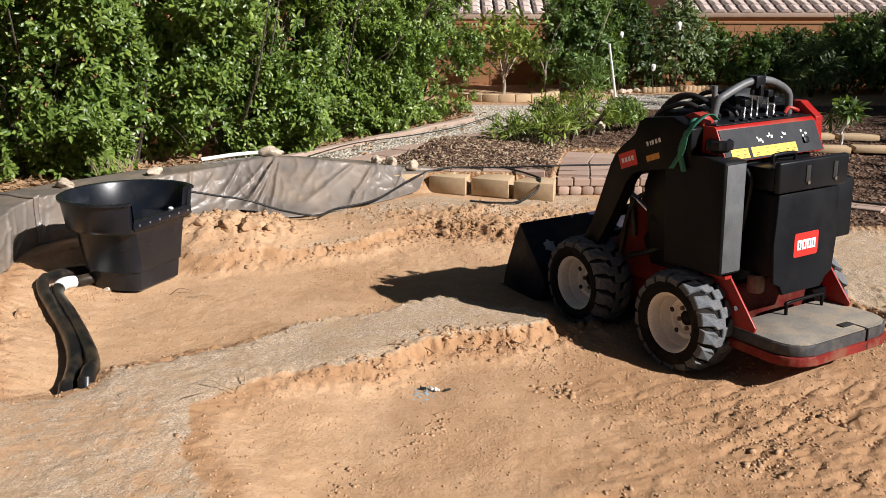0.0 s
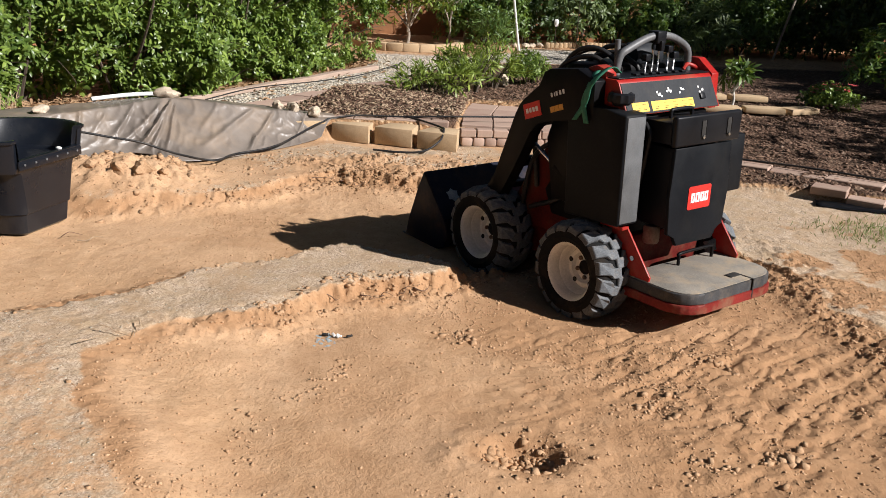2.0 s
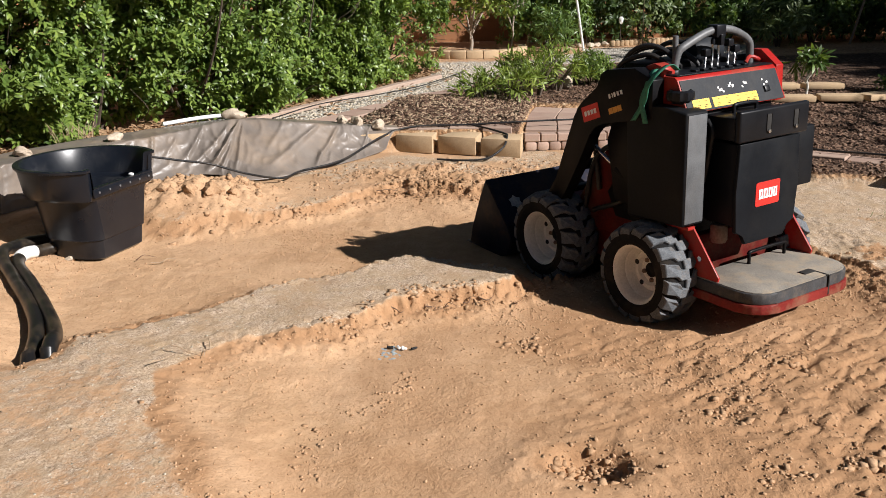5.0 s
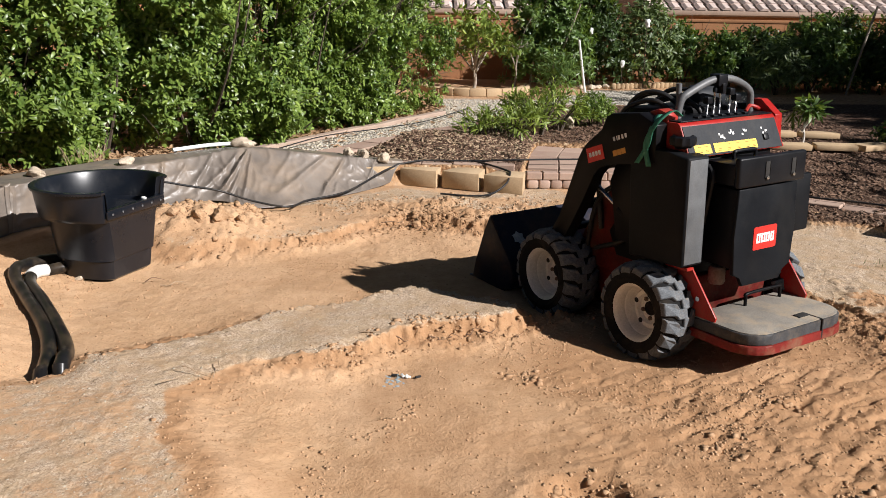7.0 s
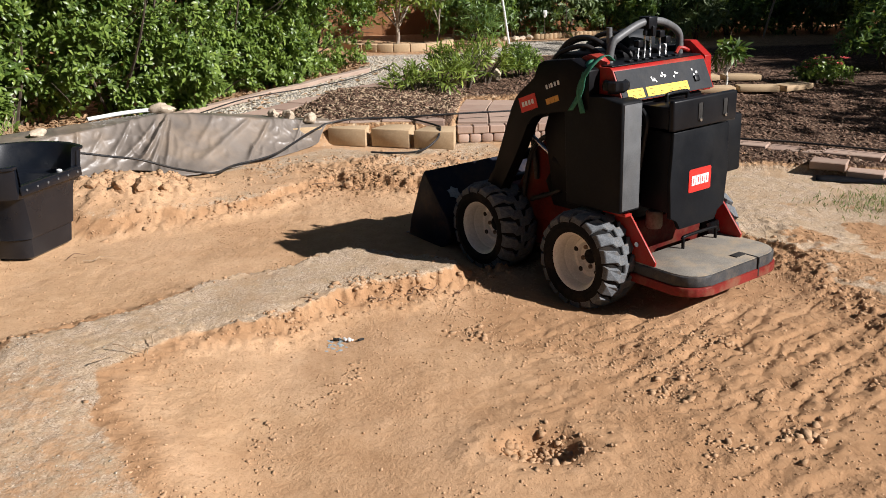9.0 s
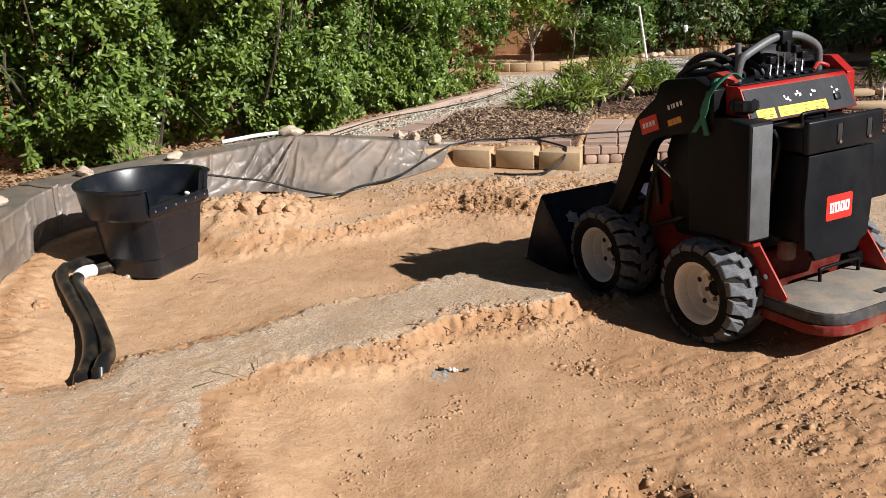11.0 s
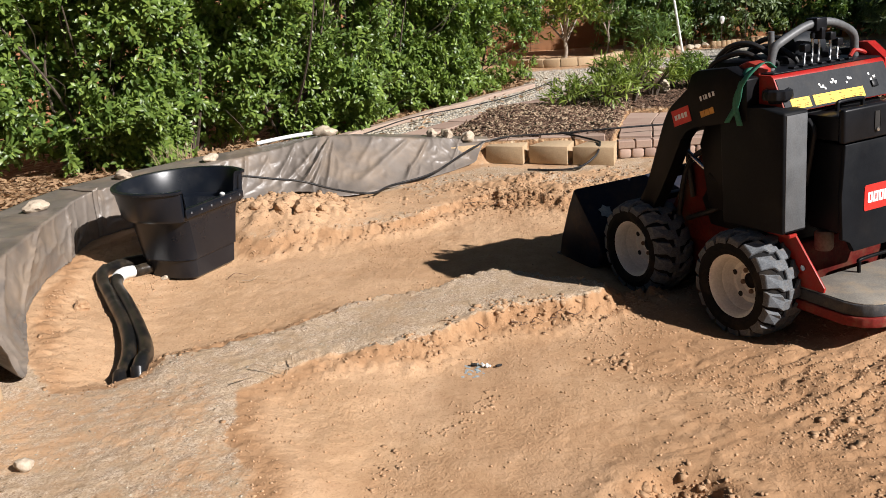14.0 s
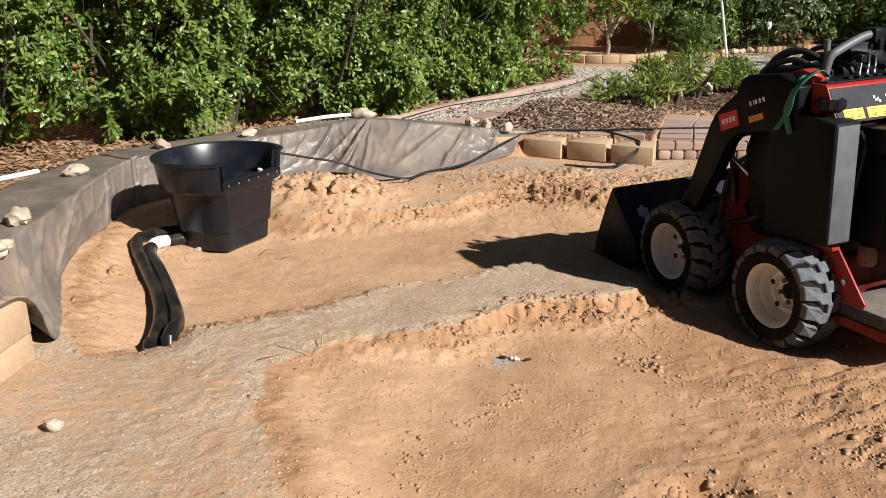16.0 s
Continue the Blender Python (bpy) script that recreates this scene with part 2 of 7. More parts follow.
M["rubber"] = surface("dusty_tyre_rubber", (0.007, 0.007, 0.008), (0.016, 0.016, 0.016), 10, 0.8, 0, 0.3, 0.003, (0.12, 0.085, 0.055), 0.18, 120, spec=0.08)
M["lug"] = surface("scuffed_tread_rubber", (0.055, 0.061, 0.068), (0.19, 0.202, 0.214), 16, 0.8, 0, 0.35, 0.003, (0.27, 0.205, 0.14), 0.5, 150, spec=0.12)
M["pad"] = surface("dusty_rubber_pad", (0.15, 0.138, 0.12), (0.31, 0.28, 0.235), 6, 0.85, 0, 0.3, 0.002, (0.36, 0.27, 0.17), 0.7, 160, 0.25)
M["padside"] = surface("black_pad_edge", (0.018, 0.018, 0.019), (0.06, 0.06, 0.062), 18, 0.7, 0, 0.3, 0.002, (0.2, 0.15, 0.1), 0.3, 160)
M["chrome"] = surface("dull_chrome", (0.5, 0.5, 0.5), (0.72, 0.72, 0.71), 8, 0.25, 1.0, 0.05, 0.001)
M["steel"] = surface("grey_grip_tube", (0.07, 0.073, 0.076), (0.14, 0.143, 0.147), 9, 0.5, 0.0, 0.15, 0.001)
M["rust"] = surface("rusty_muffler", (0.10, 0.06, 0.04), (0.28, 0.2, 0.15), 12, 0.8, 0.3, 0.3, 0.002)
M["hose"] = surface("black_rubber_hose", (0.010, 0.010, 0.011), (0.024, 0.024, 0.025), 10, 0.45, 0, 0.1, 0.001, (0.12, 0.09, 0.06), 0.2, spec=0.25)
M["pipe"] = surface("dusty_black_flexible_pipe", (0.006, 0.006, 0.006), (0.013, 0.012, 0.012), 9, 0.34, 0, 0.12, 0.001, (0.26, 0.18, 0.10), 0.16, spec=0.35)
M["strap"] = surface("green_webbing", (0.012, 0.10, 0.06), (0.03, 0.2, 0.12), 20, 0.7, 0, 0.2, 0.001)


def sheet_material():
    m, nt, b = nodes_of("grey_brown_pond_underlay")
    co = n_coord(nt)
    mp = nt.nodes.new("ShaderNodeMapping")
    mp.inputs["Scale"].default_value = (1.0, 1.0, 0.22)
    mp.inputs["Rotation"].default_value = (0.55, 0.45, 0.3)
    nt.links.new(co, mp.inputs["Vector"])
    st = mp.outputs["Vector"]
    broad = n_noise(nt, 2.6, 5, 0.6, co)
    col = n_ramp(nt, broad, (0.3, (0.105, 0.088, 0.075)), (0.7, (0.200, 0.170, 0.144)))
    dust = n_ramp(nt, n_noise(nt, 2.2, 5, 0.6, co), (0.46, (0, 0, 0)), (0.72, (0.5,) * 3))
    col = n_mix(nt, dust, col, (0.32, 0.225, 0.14))
    nt.links.new(col, b.inputs["Base Color"])
    nt.links.new(n_ramp(nt, dust, (0.0, (0.42,) * 3), (1.0, (0.68,) * 3)), b.inputs["Roughness"])
    rid = n_math(nt, "ABSOLUTE", n_math(nt, "SUBTRACT", n_noise(nt, 7.0, 4, 0.6, st), 0.5))
    rid2 = n_math(nt, "ABSOLUTE", n_math(nt, "SUBTRACT", n_noise(nt, 19.0, 3, 0.6, st), 0.5))
    h = n_math(nt, "ADD", n_math(nt, "MULTIPLY", rid, -1.3), n_math(nt, "MULTIPLY", rid2, -0.15))
    b.inputs["Specular IOR Level"].default_value = 0.45
    weave = n_noise(nt, 160.0, 2, 0.5, co)
    h = n_math(nt, "ADD", h, n_math(nt, "MULTIPLY", weave, 0.05))
    nt.links.new(n_bump(nt, h, 0.16, 0.03), b.inputs["Normal"])
    return m


M["tarp"] = sheet_material()
M["pvc"] = surface("white_pvc", (0.72, 0.72, 0.69), (0.82, 0.82, 0.79), 6, 0.4, 0, 0.05, 0.001)
M["bluevalve"] = surface("blue_grey_putty", (0.20, 0.245, 0.26), (0.36, 0.405, 0.41), 30, 0.85, 0, 0.3, 0.002)
M["bark"] = surface("pale_grey_bark", (0.20, 0.16, 0.12), (0.42, 0.36, 0.29), 14, 0.9, 0, 0.6, 0.006, None, 0, 60)
M["darkbark"] = surface("dark_branch_bark", (0.045, 0.032, 0.022), (0.12, 0.09, 0.065), 14, 0.9, 0, 0.6, 0.006, None, 0, 60)
M["whitebark"] = surface("whitewashed_trunk", (0.55, 0.52, 0.46), (0.74, 0.71, 0.65), 14, 0.9, 0, 0.4, 0.004, None, 0, 60)
M["twig"] = surface("dry_grass_twigs", (0.25, 0.17, 0.10), (0.48, 0.36, 0.24), 14, 0.9, 0, 0.2, 0.002)
M["root"] = surface("brown_roots", (0.10, 0.054, 0.032), (0.23, 0.135, 0.085), 14, 0.9, 0, 0.3, 0.002)
M["leaf"] = leaf_material("hedge_leaf", (0.026, 0.058, 0.014), (0.080, 0.142, 0.029), (0.205, 0.280, 0.058), 0.36)
M["leaf2"] = leaf_material("shrub_leaf", (0.025, 0.055, 0.014), (0.06, 0.115, 0.03), (0.13, 0.2, 0.05), 0.4)
M["leaf3"] = leaf_material("grey_green_leaf", (0.045, 0.075, 0.03), (0.09, 0.135, 0.055), (0.17, 0.22, 0.09), 0.5)
M["leaflight"] = leaf_material("light_green_narrow_leaf", (0.05, 0.085, 0.016), (0.125, 0.185, 0.034), (0.25, 0.31, 0.06), 0.4)
# the shrub leaf's tones at about half value
M["leafdark"] = leaf_material("darker_green_leaf", (0.012, 0.026, 0.008), (0.025, 0.05, 0.014), (0.05, 0.085, 0.022), 0.45)
M["flower"] = surface("coral_petals", (0.55, 0.06, 0.07), (0.75, 0.16, 0.16), 30, 0.6, 0, 0.05, 0.001)
M["grass"] = leaf_material("sparse_grass", (0.06, 0.09, 0.025), (0.12, 0.16, 0.05), (0.2, 0.23, 0.09), 0.6)
# near-black for the shade in holes and slots, and for print
M["darkhole"] = surface("print_black_and_hole_shade", (0.01, 0.009, 0.008), (0.02, 0.018, 0.016), 9, 0.9)


# ---------------------------------------------------------------- mesh tools
def thing(name, label, category, at=None, group="", kind=""):
    ob = new(name)
    ob.empty_display_size = 0.1
    ob.matrix_world = at if at is not None else Matrix.Identity(4)
    return tagged(ob, label, category, group, kind)


def finish(name, bm, mats, smooth=False, angle=40):
    me = bpy.data.meshes.new(name)
    bmesh.ops.recalc_face_normals(bm, faces=bm.faces)
    bm.to_mesh(me)
    bm.free()
    for m in mats if isinstance(mats, (list, tuple)) else [mats]:
        me.materials.append(m)
    if smooth:
        me.polygons.foreach_set("use_smooth", [True] * len(me.polygons))
        me.set_sharp_from_angle(angle=radians(angle))
    return me


def part(name, bm, mats, parent=None, label="", smooth=True, angle=40):
    ob = new(name, finish(name, bm, mats, smooth, angle))
    if parent:
        ob.parent = parent
    return tagged(ob, label)


def raw_object(name, verts, faces, mat, parent=None, smooth=False):
    me = bpy.data.meshes.new(name)
    me.from_pydata(verts, [], faces)
    me.materials.append(mat)
    if smooth:
        me.polygons.foreach_set("use_smooth", [True] * len(me.polygons))
    ob = new(name, me)
    if parent:
        ob.parent = parent
    return ob


def box(bm, lo, hi, bevel=0.0, seg=2, m=None, mat=0):
    c = [(a + b) / 2 for a, b in zip(lo, hi)]
    s = [b - a for a, b in zip(lo, hi)]
    t = bmesh.new()
    bmesh.ops.create_cube(t, size=1, matrix=Matrix.Translation(c) @ Matrix.Diagonal((*s, 1)))
    if bevel:
        bmesh.ops.bevel(t, geom=t.edges[:], offset=bevel, segments=seg, affect="EDGES", profile=0.5)
    return merge(bm, t, m, mat)


def merge(bm, t, m=None, mat=0):
    if m is not None:
        bmesh.ops.transform(t, matrix=m, verts=t.verts)
    for fc in t.faces:
        fc.material_index = mat
    me = bpy.data.meshes.new("tmp")
    t.to_mesh(me)
    t.free()
    bm.from_mesh(me)
    bpy.data.meshes.remove(me)
    return bm


def prism(bm, outline, axis, lo, hi, bevel=0.0, mat=0, seg=2, m=None):
    """Extrude a closed outline (u, v) along axis 0, 1 or 2 from lo to hi."""
    t = bmesh.new()

    def at(u, v, w):
        return (w, u, v) if axis == 0 else (u, w, v) if axis == 1 else (u, v, w)

    a = [t.verts.new(at(u, v, lo)) for u, v in outline]
    b = [t.verts.new(at(u, v, hi)) for u, v in outline]
    n = len(outline)
    t.faces.new(a)
    t.faces.new(b[::-1])
    for i in range(n):
        t.faces.new((a[i], b[i], b[(i + 1) % n], a[(i + 1) % n]))
    if bevel:
        bmesh.ops.bevel(t, geom=t.edges[:], offset=bevel, segments=seg, affect="EDGES", profile=0.5)
    return merge(bm, t, m, mat)


def smooth_path(pts, steps=6):
    """Catmull-Rom through points."""
    p = [Vector(q) for q in pts]
    p = [p[0] * 2 - p[1]] + p + [p[-1] * 2 - p[-2]]
    out = []
    for i in range(1, len(p) - 2):
        for s in range(steps):
            t = s / steps
            a, b, c, d = p[i - 1], p[i], p[i + 1], p[i + 2]
            out.append(0.5 * ((2 * b) + (c - a) * t + (2 * a - 5 * b + 4 * c - d) * t * t + (3 * b - a - 3 * c + d) * t ** 3))
    out.append(p[-2])
    return out


def tube(bm, pts, radius, sides=10, mat=0, cap=True, taper=None):
    pts = [Vector(p) for p in pts]
    n = len(pts)
    up = Vector((0, 0, 1))
    rings = []
    side = None
    for i, p in enumerate(pts):
        d = (pts[min(i + 1, n - 1)] - pts[max(i - 1, 0)]).normalized()
        if side is None:
            side = d.cross(up if abs(d.z) < 0.95 else Vector((1, 0, 0))).normalized()
        side = (side - d * side.dot(d)).normalized()
        oth = d.cross(side)
        r = radius if taper is None else radius + (taper - radius) * i / max(1, n - 1)
        rings.append([bm.verts.new(p + (side * math.cos(a) + oth * math.sin(a)) * r) for a in (2 * math.pi * k / sides for k in range(sides))])
    for a, b in zip(rings, rings[1:]):
        for k in range(sides):
            f = bm.faces.new((a[k], a[(k + 1) % sides], b[(k + 1) % sides], b[k]))
            f.material_index = mat
    if cap:
        bm.faces.new(rings[0][::-1]).material_index = mat
        bm.faces.new(rings[-1]).material_index = mat
    return bm


def lathe(bm, profile, sides, m=None, mat=0, closed=False):
    """Turn a profile (radius, height) about local z."""
    t = bmesh.new()
    rings = [[t.verts.new((r * math.cos(2 * math.pi * k / sides), r * math.sin(2 * math.pi * k / sides), h)) for k in range(sides)] for r, h in profile]
    pairs = list(zip(rings, rings[1:])) + ([(rings[-1], rings[0])] if closed else [])
    for a, b in pairs:
        for k in range(sides):
            t.faces.new((a[k], a[(k + 1) % sides], b[(k + 1) % sides], b[k]))
    if not closed:
        if profile[0][0] > 1e-5:
            t.faces.new(rings[0][::-1])
        if profile[-1][0] > 1e-5:
            t.faces.new(rings[-1])
    bmesh.ops.remove_doubles(t, verts=t.verts, dist=1e-6)
    return merge(bm, t, m, mat)


def rock(bm, size, rng, sub=2, rough=0.25, m=None):
    t = bmesh.new()
    bmesh.ops.create_icosphere(t, subdivisions=sub, radius=0.5)
    off = Vector((rng.random() * 40, rng.random() * 40, rng.random() * 40))
    for v in t.verts:
        k = 1 + rough * noise.noise(v.co * 2.2 + off) + rough * 0.5 * noise.noise(v.co * 5 + off)
        v.co = Vector((v.co.x * size[0], v.co.y * size[1], v.co.z * size[2])) * k
    return merge(bm, t, m)


def rounded(hx0, hx1, hy, r, n=5):
    """Outline of a rectangle with two rounded corners on the hx0 side."""
    pts = [(hx1, -hy), (hx1, hy)]
    for k in range(n + 1):
        a = math.pi / 2 + math.pi / 2 * k / n
        pts.append((hx0 + r + r * math.cos(a), hy - r + r * math.sin(a)))
    for k in range(n + 1):
        a = math.pi + math.pi / 2 * k / n
        pts.append((hx0 + r + r * math.cos(a), -hy + r + r * math.sin(a)))
    return pts


# ---------------------------------------------------------------- terrain
def hash2(ix, iy, seed):
    n = (ix.astype(np.int64) * 374761393 + iy.astype(np.int64) * 668265263 + seed * 982451653) & 0x7FFFFFFF
    n = ((n ^ (n >> 13)) * 1274126177) & 0x7FFFFFFF
    return ((n ^ (n >> 16)) & 0xFFFF) / 65535.0


def vnoise(x, y, seed):
    ix, iy = np.floor(x), np.floor(y)
    fx, fy = x - ix, y - iy
    fx, fy = fx * fx * (3 - 2 * fx), fy * fy * (3 - 2 * fy)
    a, b = hash2(ix, iy, seed), hash2(ix + 1, iy, seed)
    c, d = hash2(ix, iy + 1, seed), hash2(ix + 1, iy + 1, seed)
    return (a + (b - a) * fx) * (1 - fy) + (c + (d - c) * fx) * fy


def fbm(x, y, freq, octaves=4, seed=1, gain=0.5):
    out, amp, tot = 0, 1.0, 0
    for o in range(octaves):
        out = out + amp * vnoise(x * freq + 17.3 * o, y * freq - 9.1 * o, seed + o)
        tot += amp
        amp *= gain
        freq *= 2.03
    return out / tot * 2 - 1


def cells(x, y, freq, seed):
    """Rounded lumps packed side by side, 0 in the gaps to 1 on the tops, of unequal height."""
    u, v = x * freq, y * freq
    iu, iv = np.floor(u), np.floor(v)
    best = np.full(np.shape(u), 9.0)
    tall = np.zeros(np.shape(u))
    for di in (-1, 0, 1):
        for dj in (-1, 0, 1):
            a, b = iu + di, iv + dj
            d = np.hypot(a + 0.1 + 0.8 * hash2(a, b, seed) - u, b + 0.1 + 0.8 * hash2(a, b, seed + 1) - v)
            near = d < best
            best = np.where(near, d, best)
            tall = np.where(near, hash2(a, b, seed + 2), tall)
    return np.clip(1.25 - best * 1.9, 0, 0.8) * (0.2 + 0.8 * tall)


def inside_distance(x, y, poly):
    """Signed distance to a closed outline: positive inside."""
    best = np.full(np.shape(x), 1e9)
    odd = np.zeros(np.shape(x), bool)
    for (ax, ay), (bx, by) in zip(poly, poly[1:] + poly[:1]):
        dx, dy = bx - ax, by - ay
        t = np.clip(((x - ax) * dx + (y - ay) * dy) / (dx * dx + dy * dy), 0, 1)
        best = np.minimum(best, np.hypot(x - ax - t * dx, y - ay - t * dy))
        if ay != by:
            odd ^= ((ay > y) != (by > y)) & (x < (bx - ax) * (y - ay) / (by - ay) + ax)
    return np.where(odd, best, -best)


def ramp(v, a, b):
    t = np.clip((v - a) / (b - a), 0, 1)
    return t * t * (3 - 2 * t)


# the yard inside the low retaining wall, the two dug hollows, the beds
YARD = [(-2.45, -40.0), (-2.38, 3.0), (-2.58, 4.0), (-2.83, 5.0), (-2.80, 5.75), (-2.3, 6.6), (-1.5, 7.15), (-0.8, 7.42), (-0.1, 7.5), (1.05, 7.5), (2.1, 7.5), (2.5, 6.9), (3.0, 6.25), (3.5, 6.02), (4.0, 5.72), (8.0, 3.0), (40.0, -10.0), (40.0, -40.0)]
DIG_FRONT = [(-1.02, 3.20), (-0.74, 3.52), (-0.37, 3.68), (-0.07, 3.96), (0.27, 4.10), (0.55, 4.16), (1.1, 4.7), (1.8, 5.0), (2.25, 4.75), (2.42, 4.4), (2.38, 3.4), (2.5, 2.2), (3.0, 0.5), (3.0, -3.0), (-0.6, -3.0), (-0.6, 2.1), (-0.74, 2.5), (-0.9, 2.9)]
DIG_BACK = [(-1.45, 3.40), (-1.43, 3.60), (-1.18, 3.80), (-0.64, 4.18), (-0.25, 4.45), (-0.04, 4.60), (0.26, 4.46), (0.62, 4.22), (1.6, 4.6), (1.5, 5.6), (0.9, 6.0), (0.35, 6.22), (-0.1, 6.33), (-0.34, 6.15), (-0.71, 5.78), (-1.06, 5.60), (-1.55, 5.40), (-1.9, 5.75), (-2.45, 5.6), (-2.62, 5.0), (-2.36, 4.2), (-2.1, 3.6), (-1.8, 3.3), (-1.6, 3.3)]
MULCH = [(-0.62, 8.05), (0.10, 9.62), (0.62, 10.1), (0.9, 11.2), (2.0, 12.2), (4.0, 12.8), (30.0, 13.5), (30.0, -2.0), (8.0, 3.0), (4.0, 5.72), (3.5, 6.02), (3.0, 6.25), (2.5, 6.9), (2.1, 7.45), (1.0, 7.45), (0.6, 7.6), (-0.3, 7.72)]
PATH_GRAVEL = [(-3.3, 5.2), (-2.95, 6.1), (-2.3, 7.0), (-1.62, 7.95), (-0.76, 9.5), (0.0, 10.75), (0.5, 12.4), (0.2, 13.0), (1.6, 13.1), (3.0, 14.6), (6.0, 14.6), (5.0, 13.0), (2.0, 12.3), (0.95, 11.3), (0.72, 10.2), (0.15, 9.65), (-0.35, 9.0), (-0.85, 8.2), (-1.2, 7.5), (-2.5, 6.5), (-2.95, 5.2)]
WHEEL_DIPS = ((1.166, 3.976, -0.042), (0.805, 4.599, -0.030), (1.85, 4.372, -0.042), (1.489, 4.995, -0.030))
HEDGE_LINE = [(-6.2, 4.9), (-4.9, 5.9), (-3.9, 6.6), (-3.0, 7.15), (-2.05, 7.95), (-1.35, 8.75), (-0.8, 9.75), (-0.25, 11.1), (0.2, 12.3)]


def terrain(x, y):
    """Height, and the soil weights: crust, mulch, gravel, litter, moisture mixed with painted shade."""
    soft = np.maximum(ramp(-x, -0.1, 0.6) * ramp(4.3 - y, 0.0, 0.4), 0.9 * ramp(x, 2.0, 2.2) * ramp(4.6 - y, 0.0, 0.6))
    soft = np.maximum(soft, np.maximum(ramp(-x, 1.55, 1.85), 0.5 * ramp(y, 5.0, 5.3) * ramp(-x, -0.1, 0.2)))
    jag = 0.075 * fbm(x, y, 3.2, 4, 3) + (0.034 * fbm(x, y, 14.0, 4, 8) + 0.026 * fbm(x, y, 34.0, 3, 9)) * (1 - 0.75 * soft)
    yard = inside_distance(x, y, YARD)
    front = inside_distance(x, y, DIG_FRONT) + jag
    back = inside_distance(x, y, DIG_BACK) + jag
    dug = np.maximum(front, back)
    natural = 0.10 + 0.025 * fbm(x, y, 0.9, 3, 11) - 0.055 * ramp(x, 1.9, 2.4)
    floor_ = 0.0 + 0.02 * fbm(x, y, 1.4, 4, 21)
    steep = (ramp(dug, -0.015, 0.055) * 0.72 + ramp(dug, 0.0, 0.28) * 0.28) * (1 - soft) + ramp(dug, -0.10, 0.26) * soft
    west = np.maximum(ramp(-x, 1.6, 1.95), 0.8 * ramp(-x, 0.25, 0.6) * ramp(3.6 - y, 0, 0.4))
    steep = steep * (1 - west) + ramp(dug, -0.15, 0.75) * west
    z = natural + (floor_ - natural) * steep
    # the slope rising to the wall on the side of the pipes
    z = z + 0.035 * ramp(-x, 1.7, 2.5) * ramp(y, 2.9, 3.6) * ramp(7.0 - y, 0.2, 1.2)
    # spoil heap of loose clods
    heap = np.exp(-(((x + 1.50) / 0.52) ** 2 + ((y - 6.0) / 0.42) ** 2) ** 1.6)
    z = z + heap * (0.10 + 0.05 * np.abs(fbm(x, y, 6.0, 4, 32, 0.7)) + 0.055 * cells(x + 0.05 * fbm(x, y, 6.0, 2, 33), y, 6.5, 34) + 0.035 * cells(x, y, 15.0, 37) + 0.02 * fbm(x, y, 28.0, 3, 31))
    # loose soil slumped along the cut faces
    near_edge = np.exp(-((dug - 0.06) / 0.10) ** 2)
    near_edge = near_edge * (1 - 0.8 * ramp(-x, 0.2, 0.6) * ramp(3.6 - y, 0, 0.4))
    z = z + near_edge * (0.022 * np.maximum(0, fbm(x, y, 7.0, 5, 41, 0.65)) + 0.028 * fbm(x, y, 20.0, 4, 47, 0.75) + 0.010 * cells(x, y, 17.0, 44) * ramp(fbm(x, y, 2.6, 3, 42), -0.4, 0.2) + 0.009 * cells(x, y, 31.0, 50))
    slope = ramp(-x, 1.7, 2.1) * ramp(y, 3.0, 3.5) * ramp(6.2 - y, 0, 0.5)
    z = z + slope * (0.012 * fbm(x, y, 5.0, 4, 36) + 0.006 * fbm(x, y, 20.0, 4, 38, 0.7))
    # soil broken up before the blocks and at the far cut
    churn = np.exp(-(((x - 0.35) / 0.75) ** 2 + ((y - 6.62) / 0.38) ** 2)) * ramp(fbm(x, y, 1.8, 3, 43), -0.25, 0.2)
    z = z + churn * (0.012 + 0.040 * cells(x, y, 9.0, 52) + 0.026 * cells(x, y, 21.0, 54) + 0.018 * fbm(x, y, 22.0, 3, 46))
    # trampled bank on the east side
    bank = ramp(x, 2.05, 2.35) * ramp(5.6 - y, 0, 0.8) * (1 - ramp(x, 3.2, 4.2))
    z = z + bank * (0.010 * fbm(x, y, 3.0, 4, 48, 0.6) + 0.018 * cells(x, y, 17.0, 56) * ramp(fbm(x, y, 2.2, 3, 58), -0.25, 0.15) * (1 - ramp(x, 2.5, 2.9)) + 0.007 * fbm(x, y, 22.0, 3, 49))
    # small hole kicked out in the foreground
    rr = np.hypot((x - 0.605) / 1.4, y - 2.565) + 0.035 * fbm(x, y, 9.0, 3, 53)
    z = z - 0.075 * ramp(0.115 - rr, 0, 0.08) + 0.008 * np.exp(-((rr - 0.17) / 0.05) ** 2) * (1 + fbm(x, y, 25.0, 3, 51))
    # tread marks of the loader where it drove in
    trk = ramp(x, 0.85, 1.3) * ramp(3.8 - y, 0, 0.5) * ramp(2.75 - x, 0, 0.3) * ramp(y, 1.5, 2.1)
    u, v = x * 0.834 + y * 0.552, -x * 0.552 + y * 0.834
    wob = 0.05 * fbm(x, y, 1.8, 3, 61)
    groove = np.abs(((v + wob) / 0.125) % 1.0 - 0.5) * 2
    lug = np.sin((u + 0.4 * groove * 0.125 + wob) * 2 * np.pi / 0.07)
    fade = ramp(fbm(x, y, 2.4, 3, 63), -0.15, 0.3)
